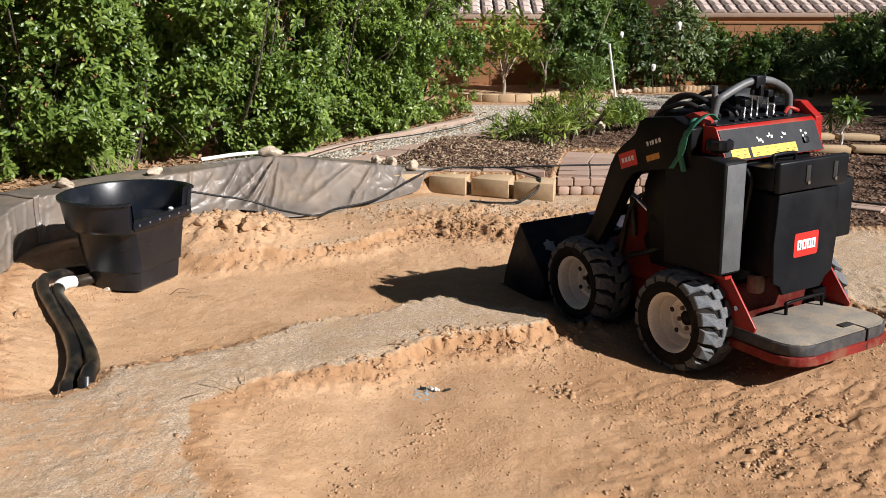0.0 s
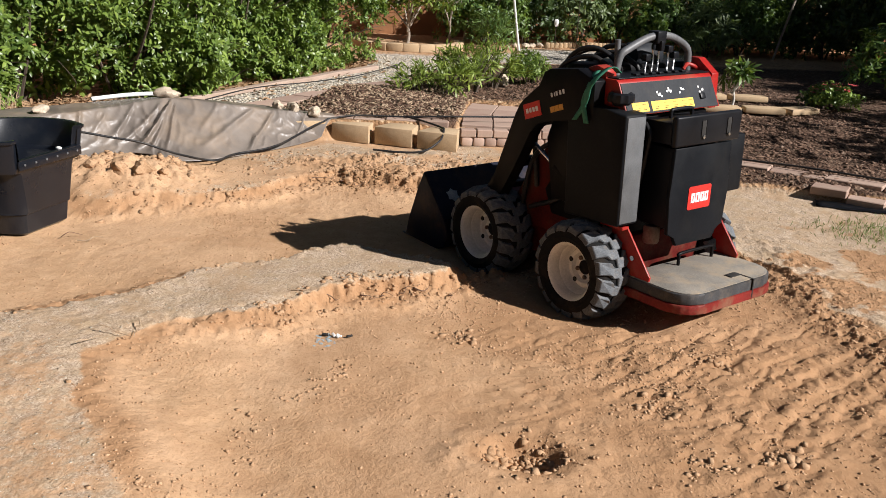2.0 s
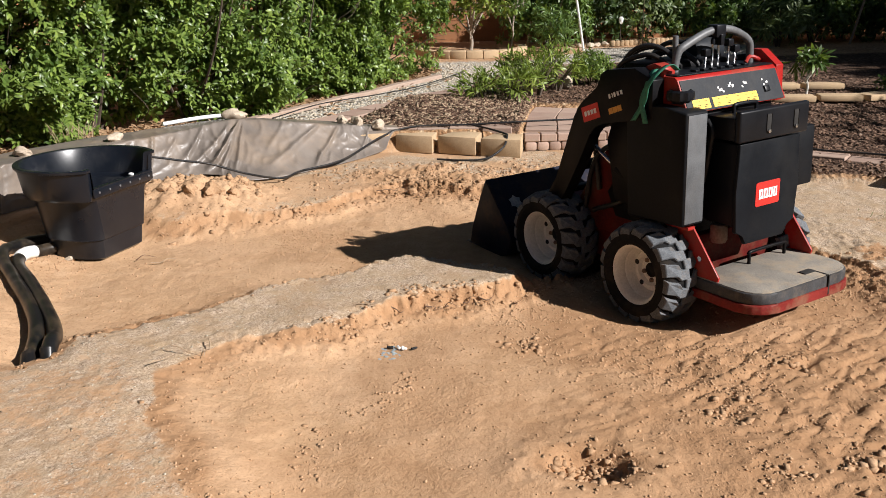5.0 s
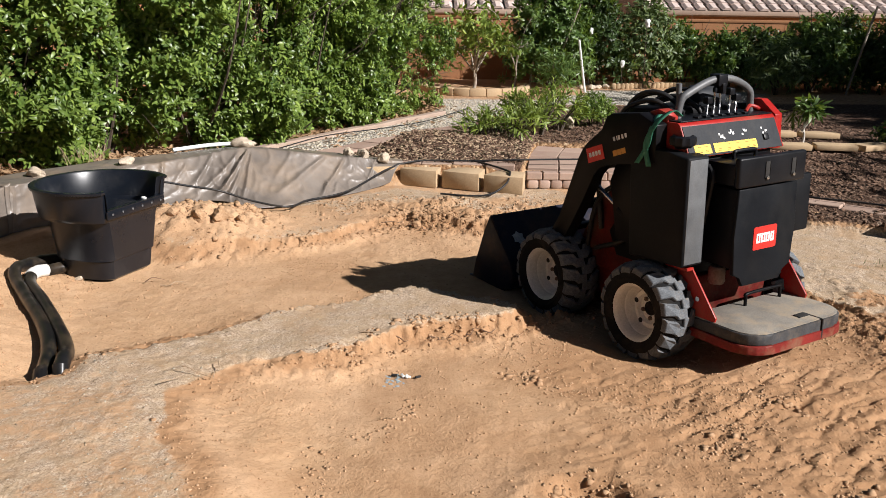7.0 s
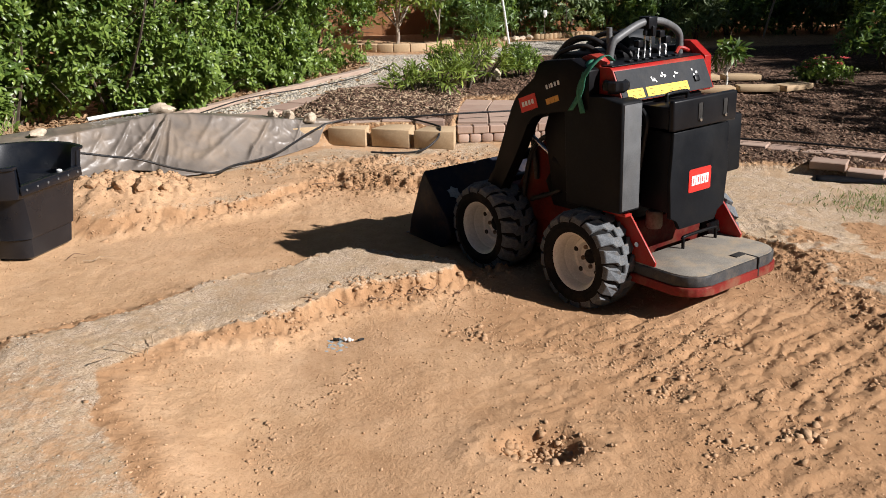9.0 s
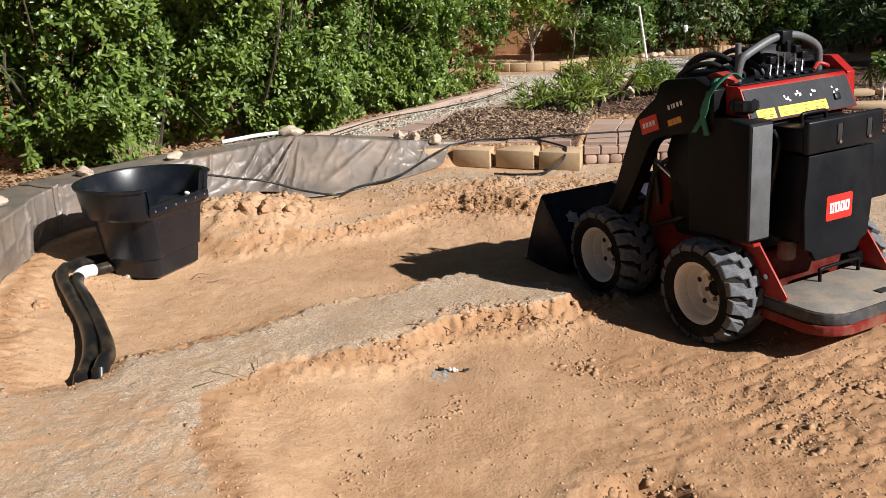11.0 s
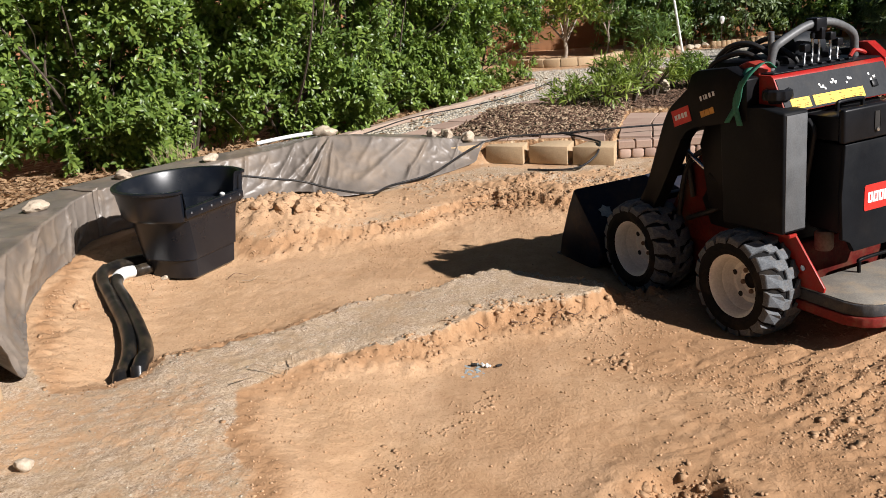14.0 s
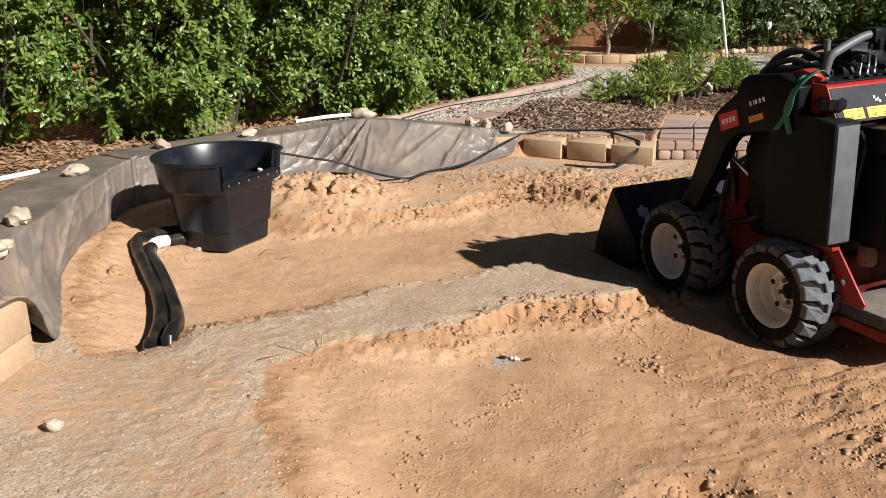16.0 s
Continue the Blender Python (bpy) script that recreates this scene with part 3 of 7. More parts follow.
    z = z + trk * fade * ramp(x, 1.15, 1.6) * (0.009 * (ramp(groove, 0.35, 0.5) - 0.5) + 0.005 * lug * ramp(groove, 0.4, 0.8)) + trk * (0.008 * fbm(x, y, 6.0, 4, 67) + 0.009 * ((1 - np.abs(fbm(x * 0.7 + y * 0.5, y - 0.3 * x, 8.0, 4, 69))) ** 5 - 0.3))
    # slick smears and cracked plates pressed out by the tyres
    driven = ramp(x, 0.35, 1.1) * ramp(4.0 - y, 0, 0.5) * ramp(y, 1.2, 1.8) * ramp(3.2 - x, 0, 0.5)
    wu, wv = u + 0.05 * fbm(x, y, 4.0, 3, 62), v + 0.05 * fbm(x, y, 4.0, 3, 64)
    plate = cells(wu * 0.55, wv * 1.3, 8.0, 65)
    crack = (1 - np.abs(fbm(wu * 0.5, wv * 1.25, 9.0, 4, 66))) ** 9
    z = z + driven * (0.012 * plate - 0.016 * crack + 0.006 * np.minimum(0.25, fbm(wu * 0.45, wv * 1.4, 7.0, 3, 68))) * ramp(fbm(x, y, 1.3, 3, 70), -0.35, 0.1)
    # soil lowered under the wheels, whose size is fitted to the camera's view
    for wx, wy, wz in WHEEL_DIPS:
        sunk = ramp(0.34 - np.hypot(x - wx, y - wy), 0, 0.22)
        z = z * (1 - sunk) + np.minimum(z, wz) * sunk
    # fine unevenness
    near = ramp(8.0 - y, 0, 1)
    loose = ramp(fbm(x, y, 0.7, 3, 73) + 0.35 * ramp(x, 0.0, 1.4) - 0.1, -0.25, 0.45)
    crumb = (1 - np.abs(fbm(x, y, 11.0, 3, 75))) ** 3
    z = z + near * (0.0028 * fbm(x, y, 12.0, 5, 71) + (0.0008 + 0.0022 * loose) * fbm(x, y, 38.0, 3, 79) + 0.005 * loose * (crumb - 0.5) + 0.009 * fbm(x, y, 2.4, 3, 77))
    inside = ramp(yard, -0.06, 0.04)
    # outside the wall the garden lies higher, level with the wall's top
    right = ramp(x, 2.1, 2.9)
    garden = 0.27 - 0.14 * right * ramp(9.0 - y, 0, 2.5) + 0.03 * ramp(y, 8, 16) + 0.012 * fbm(x, y, 2.0, 4, 83)
    mul = inside_distance(x, y, MULCH) + 0.06 * fbm(x, y, 5.0, 3, 91)
    mound = np.exp(-(((x - 0.1) / 0.65) ** 2 + ((y - 8.75) / 0.55) ** 2))
    garden = garden + ramp(mul, 0, 0.25) * (0.035 * np.abs(fbm(x, y, 9.0, 4, 97)) + 0.10 * mound + 0.02)
    grav = inside_distance(x, y, PATH_GRAVEL)
    # level bed of the paver walk
    walkway = ramp(0.50 - np.abs(x - 1.41 - 0.21 * (y - 7.5)), 0, 0.08) * ramp(y, 7.32, 7.40) * ramp(9.05 - y, 0, 0.15)
    garden = garden * (1 - walkway) + 0.228 * walkway
    z = np.where(yard > 0.5, z, z * inside + garden * (1 - inside))
    far = ramp(np.hypot(x, y - 6), 30, 60)
    z = z * (1 - far) + 0.25 * far
    crust = (1 - ramp(dug, -0.03, 0.02)) * inside
    # bare tan soil on the slope by the pipes, round the spoil heap and along the wall
    bare = np.maximum(np.exp(-(((x + 1.5) / 0.75) ** 2 + ((y - 6.0) / 0.60) ** 2) ** 2), ramp(-x, 1.75, 2.0) * ramp(y, 3.5, 3.9))
    patch = ramp(fbm(x, y, 1.3, 4, 101) + 0.22, 0.0, 0.4) * (0.75 * ramp(y, 5.6, 6.2) * (1 - ramp(x, 1.4, 2.2)) + 0.5 * ramp(-y, -3.75, -3.1))
    crust = crust * (1 - bare) * (1 - patch) * (1 - 0.85 * churn) * (1 - bank * ramp(fbm(x, y, 2.2, 5, 103, 0.6), -0.22, 0.12))
    mulch = ramp(mul, -0.04, 0.04) * (1 - inside) * (1 - walkway)
    gravel = ramp(grav, -0.04, 0.05) * (1 - inside) * (1 - mulch)
    litter = (1 - inside) * (1 - mulch) * (1 - gravel) * (1 - 0.6 * ramp(y, 12.5, 14))
    # moist patches, plus shade painted along the cut faces and inside the hole
    damp_shade = np.clip((0.35 + 0.65 * ramp(fbm(x, y, 1.1, 4, 111), -0.15, 0.35)) * ramp(x, -0.4, 0.9) * ramp(4.4 - y, 0, 0.6) + 0.4 * ramp(fbm(x, y, 2.0, 4, 113), -0.05, 0.3) + 0.45 * trk + 0.7 * ramp(near_edge, 0.3, 1) * ramp(fbm(x, y, 5, 3, 5), -0.1, 0.4) + 0.9 * np.exp(-((dug - 0.015) / 0.03) ** 2) * ramp(fbm(x, y, 7, 4, 6), -0.1, 0.25) + 0.6 * churn * ramp(fbm(x, y, 6, 4, 7), -0.1, 0.3) + 0.25 * ramp(x, 0.2, 1.4) + 0.40 * ramp(3.3 - y, 0, 0.9) * ramp(x, -0.7, 0.1) * (0.5 + 0.5 * ramp(fbm(x, y, 1.7, 4, 115), -0.2, 0.3)) + 1.2 * ramp(0.16 - rr, 0, 0.08) + 0.75 * bank + 0.55 * ramp(dug, -0.01, 0.02) * ramp(0.14 - dug, 0, 0.08), 0, 1) * 0.88
    return z, crust, mulch, gravel, litter, damp_shade


def axis_steps(lo, a, b, hi, fine, coarse, outer):
    """Grid lines: finest from a to b, coarser out to lo and hi, then widening to the horizon."""
    mid = np.concatenate([np.arange(lo - 4.5, lo, 0.07), np.arange(lo, a, coarse), np.arange(a, b, fine), np.arange(b, hi, coarse)])
    left, right, s = [], [], coarse
    p, q, s = mid[0], mid[-1], 0.05
    while p > -outer or q < outer:
        s *= 1.13
        p, q = p - s, q + s
        left.append(p)
        right.append(q)
    return np.concatenate([left[::-1], mid, right])


def build_ground():
    xs, ys = axis_steps(-3.1, -1.4, 2.6, 3.9, 0.0105, 0.019, 400), axis_steps(1.5, 2.1, 4.5, 7.6, 0.0105, 0.019, 400)
    gx, gy = np.meshgrid(xs, ys)
    z, crust, mulch, gravel, litter, damp_shade = terrain(gx, gy)
    nx, ny = len(xs), len(ys)
    co = np.stack([gx, gy, z], -1).reshape(-1, 3)
    i = np.arange(nx * ny).reshape(ny, nx)
    quads = np.stack([i[:-1, :-1], i[:-1, 1:], i[1:, 1:], i[1:, :-1]], -1).reshape(-1, 4)
    me = bpy.data.meshes.new("ground")
    me.vertices.add(len(co))
    me.vertices.foreach_set("co", co.ravel())
    me.loops.add(quads.size)
    me.loops.foreach_set("vertex_index", quads.ravel())
    me.polygons.add(len(quads))
    me.polygons.foreach_set("loop_start", np.arange(0, quads.size, 4))
    me.polygons.foreach_set("use_smooth", [True] * len(quads))
    me.update(calc_edges=True)
    at = me.attributes.new("soil", "FLOAT_COLOR", "POINT")
    at.data.foreach_set("color", np.stack([crust, mulch, gravel, np.ones_like(crust)], -1).ravel())
    for nm, val in (("litter", litter), ("damp_shade", damp_shade)):
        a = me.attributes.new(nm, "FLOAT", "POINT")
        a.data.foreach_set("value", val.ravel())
    me.materials.append(M["ground"])
    return tagged(new("ground", me), "dug tan soil with pale crust, gravel and bark mulch", "ground", kind="structure")


def height(x, y):
    return float(terrain(np.array([float(x)]), np.array([float(y)]))[0][0])


ground = build_ground()


# ---------------------------------------------------------------- walls and neighbours
def along(line, d):
    """Point and direction at distance d along a polyline."""
    for (ax, ay), (bx, by) in zip(line, line[1:]):
        n = math.hypot(bx - ax, by - ay)
        if d <= n or (bx, by) == line[-1]:
            t = d / n
            return ax + (bx - ax) * t, ay + (by - ay) * t, (bx - ax) / n, (by - ay) / n
        d -= n


def span(line):
    return sum(math.hypot(bx - ax, by - ay) for (ax, ay), (bx, by) in zip(line, line[1:]))


def block_wall(name, a, b, top, label):
    """A stuccoed garden wall with shallow block joints, a cap course and pilasters."""
    n = math.hypot(b[0] - a[0], b[1] - a[1])
    ang = math.atan2(b[1] - a[1], b[0] - a[0])
    ob = thing(name, label, "wall", Matrix.Translation((a[0], a[1], 0.1)) @ Matrix.Rotation(ang, 4, "Z"), kind="structure")
    bm = bmesh.new()
    box(bm, (0, -0.075, 0), (n, 0.075, top - 0.1))
    part("wall_core", bm, M["stucco"], ob, smooth=False)
    bm = bmesh.new()
    row, h, w = 0, 0.198, 0.398
    z = 0.0
    while z < top - 0.15:
        x = -0.2 if row % 2 else 0.0
        while x < n:
            x0, x1 = max(x, 0), min(x + w - 0.008, n)
            if x1 - x0 > 0.05:
                for side in (-1, 1):
                    y0, y1 = (-0.083, -0.074) if side < 0 else (0.074, 0.083)
                    box(bm, (x0, y0, z), (x1, y1, min(z + h - 0.008, top - 0.1)))
            x += w
        z += h
        row += 1
    part("block_face", bm, M["stucco"], ob, smooth=False)
    bm = bmesh.new()
    box(bm, (-0.02, -0.1, top - 0.1), (n + 0.02, 0.1, top - 0.04), 0.01)
    part("wall_cap", bm, M["stucco"], ob)
    return ob


block_wall("wall_north", (-0.9, 17.0), (19.0, 17.0), 1.42, "brown stuccoed block garden wall")
block_wall("wall_west", (-8.0, 6.0), (-0.9, 16.9), 2.0, "brown stuccoed block wall behind the hedge")
block_wall("wall_east", (19.0, 17.0), (19.0, -12.0), 1.7, "brown stuccoed block garden wall")
block_wall("wall_south", (-8.0, -12.0), (19.0, -12.0), 1.7, "brown stuccoed block garden wall")
block_wall("wall_west", (-8.0, -12.0), (-8.0, 5.9), 1.7, "brown stuccoed block garden wall")


def tiled_roof(x0, x1, y0, z0, depth, rise, label):
    """A neighbouring house seen over the wall: wall, eave board and rows of curved roof tiles."""
    ob = thing("house", label, "house", Matrix.Translation((x0, y0, 0)))
    w = x1 - x0
    bm = bmesh.new()
    box(bm, (0.3, 0.4, 0.0), (w - 0.3, depth * 2 - 0.4, z0 + 0.05))
    part("house_wall", bm, M["stucco"], ob, smooth=False)
    bm = bmesh.new()
    prism(bm, [(0, z0), (0, z0 + 0.12), (depth, z0 + rise + 0.12), (2 * depth, z0 + 0.12), (2 * depth, z0)], 0, 0, w)
    roof = part("roof", bm, M["curb"], ob, smooth=False)
    t = bmesh.new()
    slope = math.hypot(depth, rise)
    lay = pose(0, 0, z0 + 0.12, math.degrees(math.atan2(rise, depth)))
    for r in range(int(slope / 0.34)):
        for c in range(int(w / 0.3)):
            q = [t.verts.new(lay @ Vector((c * 0.3 + dx, r * 0.34 + dy, dz + 0.03))) for dy in (0, 0.38) for dx, dz in ((0.02, 0.0), (0.09, 0.055), (0.20, 0.055), (0.27, 0.0))]
            if r:
                for v in q[:4]:
                    v.co.z += 0.03
            for k in range(3):
                t.faces.new((q[k], q[k + 1], q[k + 5], q[k + 4]))
            t.faces.new(q[:4])
    tiles = part("roof_tile", t, M["rooftile"], roof, smooth=False)
    tagged(tiles, kind="stuff")
    bm = bmesh.new()
    box(bm, (-0.02, -0.06, z0 + 0.03), (w + 0.02, -0.005, z0 + 0.13), 0.008)
    part("eave_board", bm, M["curb"], ob)
    return ob


tiled_roof(-1.5, 3.2, 21.0, 1.47, 3.2, 1.1, "neighbouring house with grey-pink tiled roof behind the wall")
tiled_roof(5.4, 13.5, 21.0, 1.51, 3.6, 1.15, "neighbouring house with pale tiled roof behind the wall")


# ---------------------------------------------------------------- planting tools
def leaf_mesh(name, pos, way, up, length, width, mat, parent, label="", curl=0.25):
    """Folded oval leaves, six triangles round the midrib."""
    n = len(pos)
    way = way / np.linalg.norm(way, axis=1, keepdims=True)
    side = np.cross(way, up)
    side /= np.linalg.norm(side, axis=1, keepdims=True) + 1e-9
    nor = np.cross(side, way)
    L, W = length[:, None], width[:, None]
    base = pos
    mid = pos + way * L * 0.55
    tip = pos + way * L - nor * L * curl
    near, far = pos + way * L * 0.34 + nor * W * 0.15, pos + way * L * 0.74 + nor * (W * 0.16 - L * curl * 0.45)
    v = np.stack([base, near + side * W * 0.40, far + side * W * 0.47, tip, far - side * W * 0.47, near - side * W * 0.40, mid], 1).reshape(-1, 3)
    k = np.arange(n)[:, None, None] * 7
    tri = (np.array([[0, 6, 1], [1, 6, 2], [2, 6, 3], [3, 6, 4], [4, 6, 5], [5, 6, 0]])[None] + k).reshape(-1, 3)
    me = bpy.data.meshes.new(name)
    me.vertices.add(len(v))
    me.vertices.foreach_set("co", v.ravel())
    me.loops.add(tri.size)
    me.loops.foreach_set("vertex_index", tri.ravel())
    me.polygons.add(len(tri))
    me.polygons.foreach_set("loop_start", np.arange(0, tri.size, 3))
    me.update(calc_edges=True)
    me.materials.append(mat)
    ob = new(name, me)
    ob.parent = parent
    return tagged(ob, label, kind="stuff")


def whorls(rng, centre, twig, per, length, width, spread=0.75, upness=0.35):
    """Leaves set round the ends of twigs."""
    n = len(centre)
    c = np.repeat(centre, per, 0)
    t = np.repeat(twig, per, 0)
    r = rng.normal(size=(n * per, 3))
    r -= t * np.sum(r * t, 1, keepdims=True)
    r /= np.linalg.norm(r, axis=1, keepdims=True) + 1e-9
    way = t * rng.uniform(0.15, 1.0, (n * per, 1)) + r * spread
    way[:, 2] += rng.uniform(-0.3, 0.25, n * per)
    up = t + rng.normal(size=(n * per, 3)) * 0.35 + np.array([0, 0, upness])
    pos = c + t * rng.uniform(-0.07, 0.02, (n * per, 1)) + rng.normal(size=(n * per, 3)) * 0.008
    ln = rng.uniform(0.75, 1.2, n * per) * length
    return pos, way, up, ln, ln / length * width * rng.uniform(0.85, 1.15, n * per)


def stems(bm, rng, base, top, count, spread, r0=0.012):
    for _ in range(count):
        a = Vector(base) + Vector((rng.uniform(-1, 1), rng.uniform(-1, 1), 0)) * 0.07
        b = Vector(top) + Vector((rng.uniform(-1, 1), rng.uniform(-1, 1), rng.uniform(-0.25, 0.1))) * spread
        mid = (a + b) / 2 + Vector((rng.uniform(-1, 1), rng.uniform(-1, 1), 0)) * spread * 0.25
        tube(bm, smooth_path([a, mid, b], 4), r0, 5, taper=r0 * 0.35)


# ---------------------------------------------------------------- the hedge: shrubs grown together
def build_hedge():
    rng = np.random.default_rng(5)
    total = span(HEDGE_LINE)
    count = 10
    for k in range(count):
        s0, s1 = total * k / count, total * (k + 1) / count
        cx, cy, dx, dy = along(HEDGE_LINE, (s0 + s1) / 2)
        nx, ny = dy, -dx
        bx, by = cx - nx * 0.45, cy - ny * 0.45
        z0 = height(bx, by)
        ob = thing("hedge_shrub", "dense glossy green hedge shrub beside the gravel path", "shrub", Matrix.Translation((bx, by, z0)), "hedge along the wall")
        n = 1650
        s = rng.uniform(s0 - 0.12, s1 + 0.12, n)
        z = 0.02 + 2.05 * rng.random(n) ** 0.95
        p = np.array([along(HEDGE_LINE, min(max(q, 0.01), total - 0.01)) for q in s])
        P, D = p[:, :2], p[:, 2:]
        N = np.stack([D[:, 1], -D[:, 0]], 1)
        bulge = 0.34 * np.abs(np.sin((s * 1.0 + 0.35 * fbm(s, z * 0.5, 0.7, 2, 205)) * np.pi / 1.15)) ** 0.7 - 0.20 + 0.40 * fbm(s, z, 1.5, 3, 201) + 0.26 * fbm(s, z, 4.2, 2, 211)
        under = -0.15 * ramp(0.45 - z, 0.0, 0.45) * (0.4 + 0.6 * vnoise(s * 1.3, s * 0, 77))
        end = -0.22 * ramp(s, total - 0.3, total + 0.1) ** 2
        depth = rng.random(n) ** 1.6 * 0.42
        off = bulge + under + end - depth
        keep = (fbm(s, z, 2.3, 3, 231) > -0.15) | (rng.random(n) < 0.16)
        keep &= ~((z < 0.28) & (vnoise(s * 2.1, z * 0 + 3, 241) < 0.27))
        c = np.column_stack([P + N * off[:, None], z])[keep]
        twig = np.column_stack([N[keep] * rng.uniform(0.4, 1.1, (keep.sum(), 1)) + rng.normal(size=(keep.sum(), 2)) * 0.35, rng.uniform(-0.1, 0.9, keep.sum())])
        twig /= np.linalg.norm(twig, axis=1, keepdims=True)
        c[:, :2] -= (bx, by)
        leaf_mesh("crown", *whorls(rng, c, twig, 11, 0.070, 0.026), M["leaf"], ob)
        n = 700
        s = rng.uniform(s0 - 0.1, s1 + 0.1, n)
        z = 0.08 + 2.0 * rng.random(n)
        p = np.array([along(HEDGE_LINE, min(max(q, 0.01), total - 0.4)) for q in s])
        off = -rng.uniform(0.4, 0.8, n)
        c = np.column_stack([p[:, 0] + p[:, 3] * off - bx, p[:, 1] - p[:, 2] * off - by, z])
        twig = rng.normal(size=(n, 3)) + np.array([0, 0, 0.4])
        twig /= np.linalg.norm(twig, axis=1, keepdims=True)
        leaf_mesh("inner_crown", *whorls(rng, c, twig, 6, 0.10, 0.042), M["leaf"], ob)
        bm = bmesh.new()
        r2 = random.Random(k)
        stems(bm, r2, (0, 0, -0.05), (0.1, -0.1, 1.5), 9, 0.55, 0.016)
        for q in range(26):
            a = Vector((r2.uniform(-0.5, 0.5), r2.uniform(-0.5, 0.5), r2.uniform(0.1, 1.7)))
            tube(bm, smooth_path([a, a + Vector((nx * 0.2, ny * 0.2, 0.12)), a + Vector((nx * 0.42 + r2.uniform(-0.2, 0.2), ny * 0.42 + r2.uniform(-0.2, 0.2), r2.uniform(0.1, 0.4)))], 3), 0.006, 4, taper=0.002)
        part("stem", bm, M["darkbark"], ob)


build_hedge()


def bush(name, label, at, radius, tall, clusters, per, length, width, mat, seed, stem_mat="darkbark", spread=0.75, hollow=0.5, stem_count=6, category="shrub", group="", lift=0.06, low=0.25):
    rng = np.random.default_rng(seed)
    z0 = height(*at)
    ob = thing(name, label, category, Matrix.Translation((at[0], at[1], z0 - 0.01)), group)
    d = rng.normal(size=(clusters, 3))
    d /= np.linalg.norm(d, axis=1, keepdims=True)
    d[:, 2] = np.abs(d[:, 2]) * 1.3 - low
    lump = 1 + 0.28 * fbm(d[:, 0] * 2 + seed, d[:, 1] * 2 + d[:, 2] * 1.7, 1.3, 3, seed)
    rad = (hollow + (1 - hollow) * rng.random(clusters) ** 0.6) * lump
    c = d * rad[:, None] * np.array([radius[0], radius[1], tall * 0.62])
    c[:, 2] += tall * 0.42
    c[:, 2] = np.maximum(c[:, 2], lift * rng.random(clusters) + 0.02)
    tw = d + rng.normal(size=d.shape) * 0.3 + np.array([0, 0, 0.35])
    tw /= np.linalg.norm(tw, axis=1, keepdims=True)
    leaf_mesh("crown", *whorls(rng, c, tw, per, length, width, spread), mat, ob)
    bm = bmesh.new()
    r2 = random.Random(seed)
    for k in range(stem_count):
        a = r2.uniform(0, 6.28)
        e = Vector((math.cos(a) * radius[0] * 0.7, math.sin(a) * radius[1] * 0.7, tall * r2.uniform(0.55, 0.95)))
        s = Vector((math.cos(a) * 0.03, math.sin(a) * 0.03, -0.03))
        tube(bm, smooth_path([s, s * 0.5 + e * 0.4 + Vector((0, 0, 0.1 * tall)), e], 4), 0.010 + 0.006 * tall, 6, taper=0.003)
    part("stem", bm, M[stem_mat], ob)
    return ob


# shrubs in the beds
for k, (x, y, r, h, n) in enumerate(((1.02, 9.05, 0.36, 0.34, 55), (0.70, 8.95, 0.30, 0.28, 38), (1.35, 9.40, 0.36, 0.54, 66), (1.62, 9.75, 0.36, 0.50, 62), (1.10, 9.55, 0.24, 0.46, 30))):
    bush("oleander_bush", "loose airy bush with narrow green leaves in bark mulch", (x, y), (r, r * 0.85), h, n, 8, 0.105, 0.017, M["leaflight"], 100 + k, spread=0.4, hollow=0.15, stem_count=9, group="bushes in the mulch bed")
bush("round_bush", "small rounded bright green bush in bark mulch", (2.12, 10.2), (0.26, 0.25), 0.36, 260, 8, 0.045, 0.017, M["leaf"], 8)
bush("flowering_bush", "low green bush with coral flowers beside stone edging", (5.15, 8.95), (0.34, 0.28), 0.26, 200, 8, 0.05, 0.022, M["leaf"], 9)
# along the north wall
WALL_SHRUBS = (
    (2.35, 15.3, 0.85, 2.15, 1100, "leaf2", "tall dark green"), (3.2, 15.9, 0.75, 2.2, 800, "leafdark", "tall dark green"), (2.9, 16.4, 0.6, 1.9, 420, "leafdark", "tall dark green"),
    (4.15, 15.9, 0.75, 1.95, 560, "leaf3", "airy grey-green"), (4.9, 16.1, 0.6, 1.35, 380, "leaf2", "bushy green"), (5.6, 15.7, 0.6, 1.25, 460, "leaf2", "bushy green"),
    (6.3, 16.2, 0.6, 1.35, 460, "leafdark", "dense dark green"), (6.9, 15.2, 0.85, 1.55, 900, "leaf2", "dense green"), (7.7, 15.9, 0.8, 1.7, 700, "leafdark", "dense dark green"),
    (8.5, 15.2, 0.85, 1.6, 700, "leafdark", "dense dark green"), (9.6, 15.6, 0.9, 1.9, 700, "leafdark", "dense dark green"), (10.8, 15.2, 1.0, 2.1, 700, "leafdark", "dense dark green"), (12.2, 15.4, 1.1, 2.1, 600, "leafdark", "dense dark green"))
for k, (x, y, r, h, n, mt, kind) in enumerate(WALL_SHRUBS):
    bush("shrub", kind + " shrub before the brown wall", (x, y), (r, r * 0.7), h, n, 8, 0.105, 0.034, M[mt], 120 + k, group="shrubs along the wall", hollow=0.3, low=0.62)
bush("bamboo_plant", "bamboo-like plant with long narrow leaves", (6.0, 14.4), (0.50, 0.35), 0.85, 120, 7, 0.24, 0.028, M["leaf3"], 18, spread=0.9, hollow=0.25, category="plant")
bush("bamboo_plant", "upright plant with long narrow leaves near the tree ring", (2.3, 14.2), (0.34, 0.3), 0.6, 80, 7, 0.16, 0.02, M["leaf2"], 19, spread=0.5, hollow=0.2, category="plant")
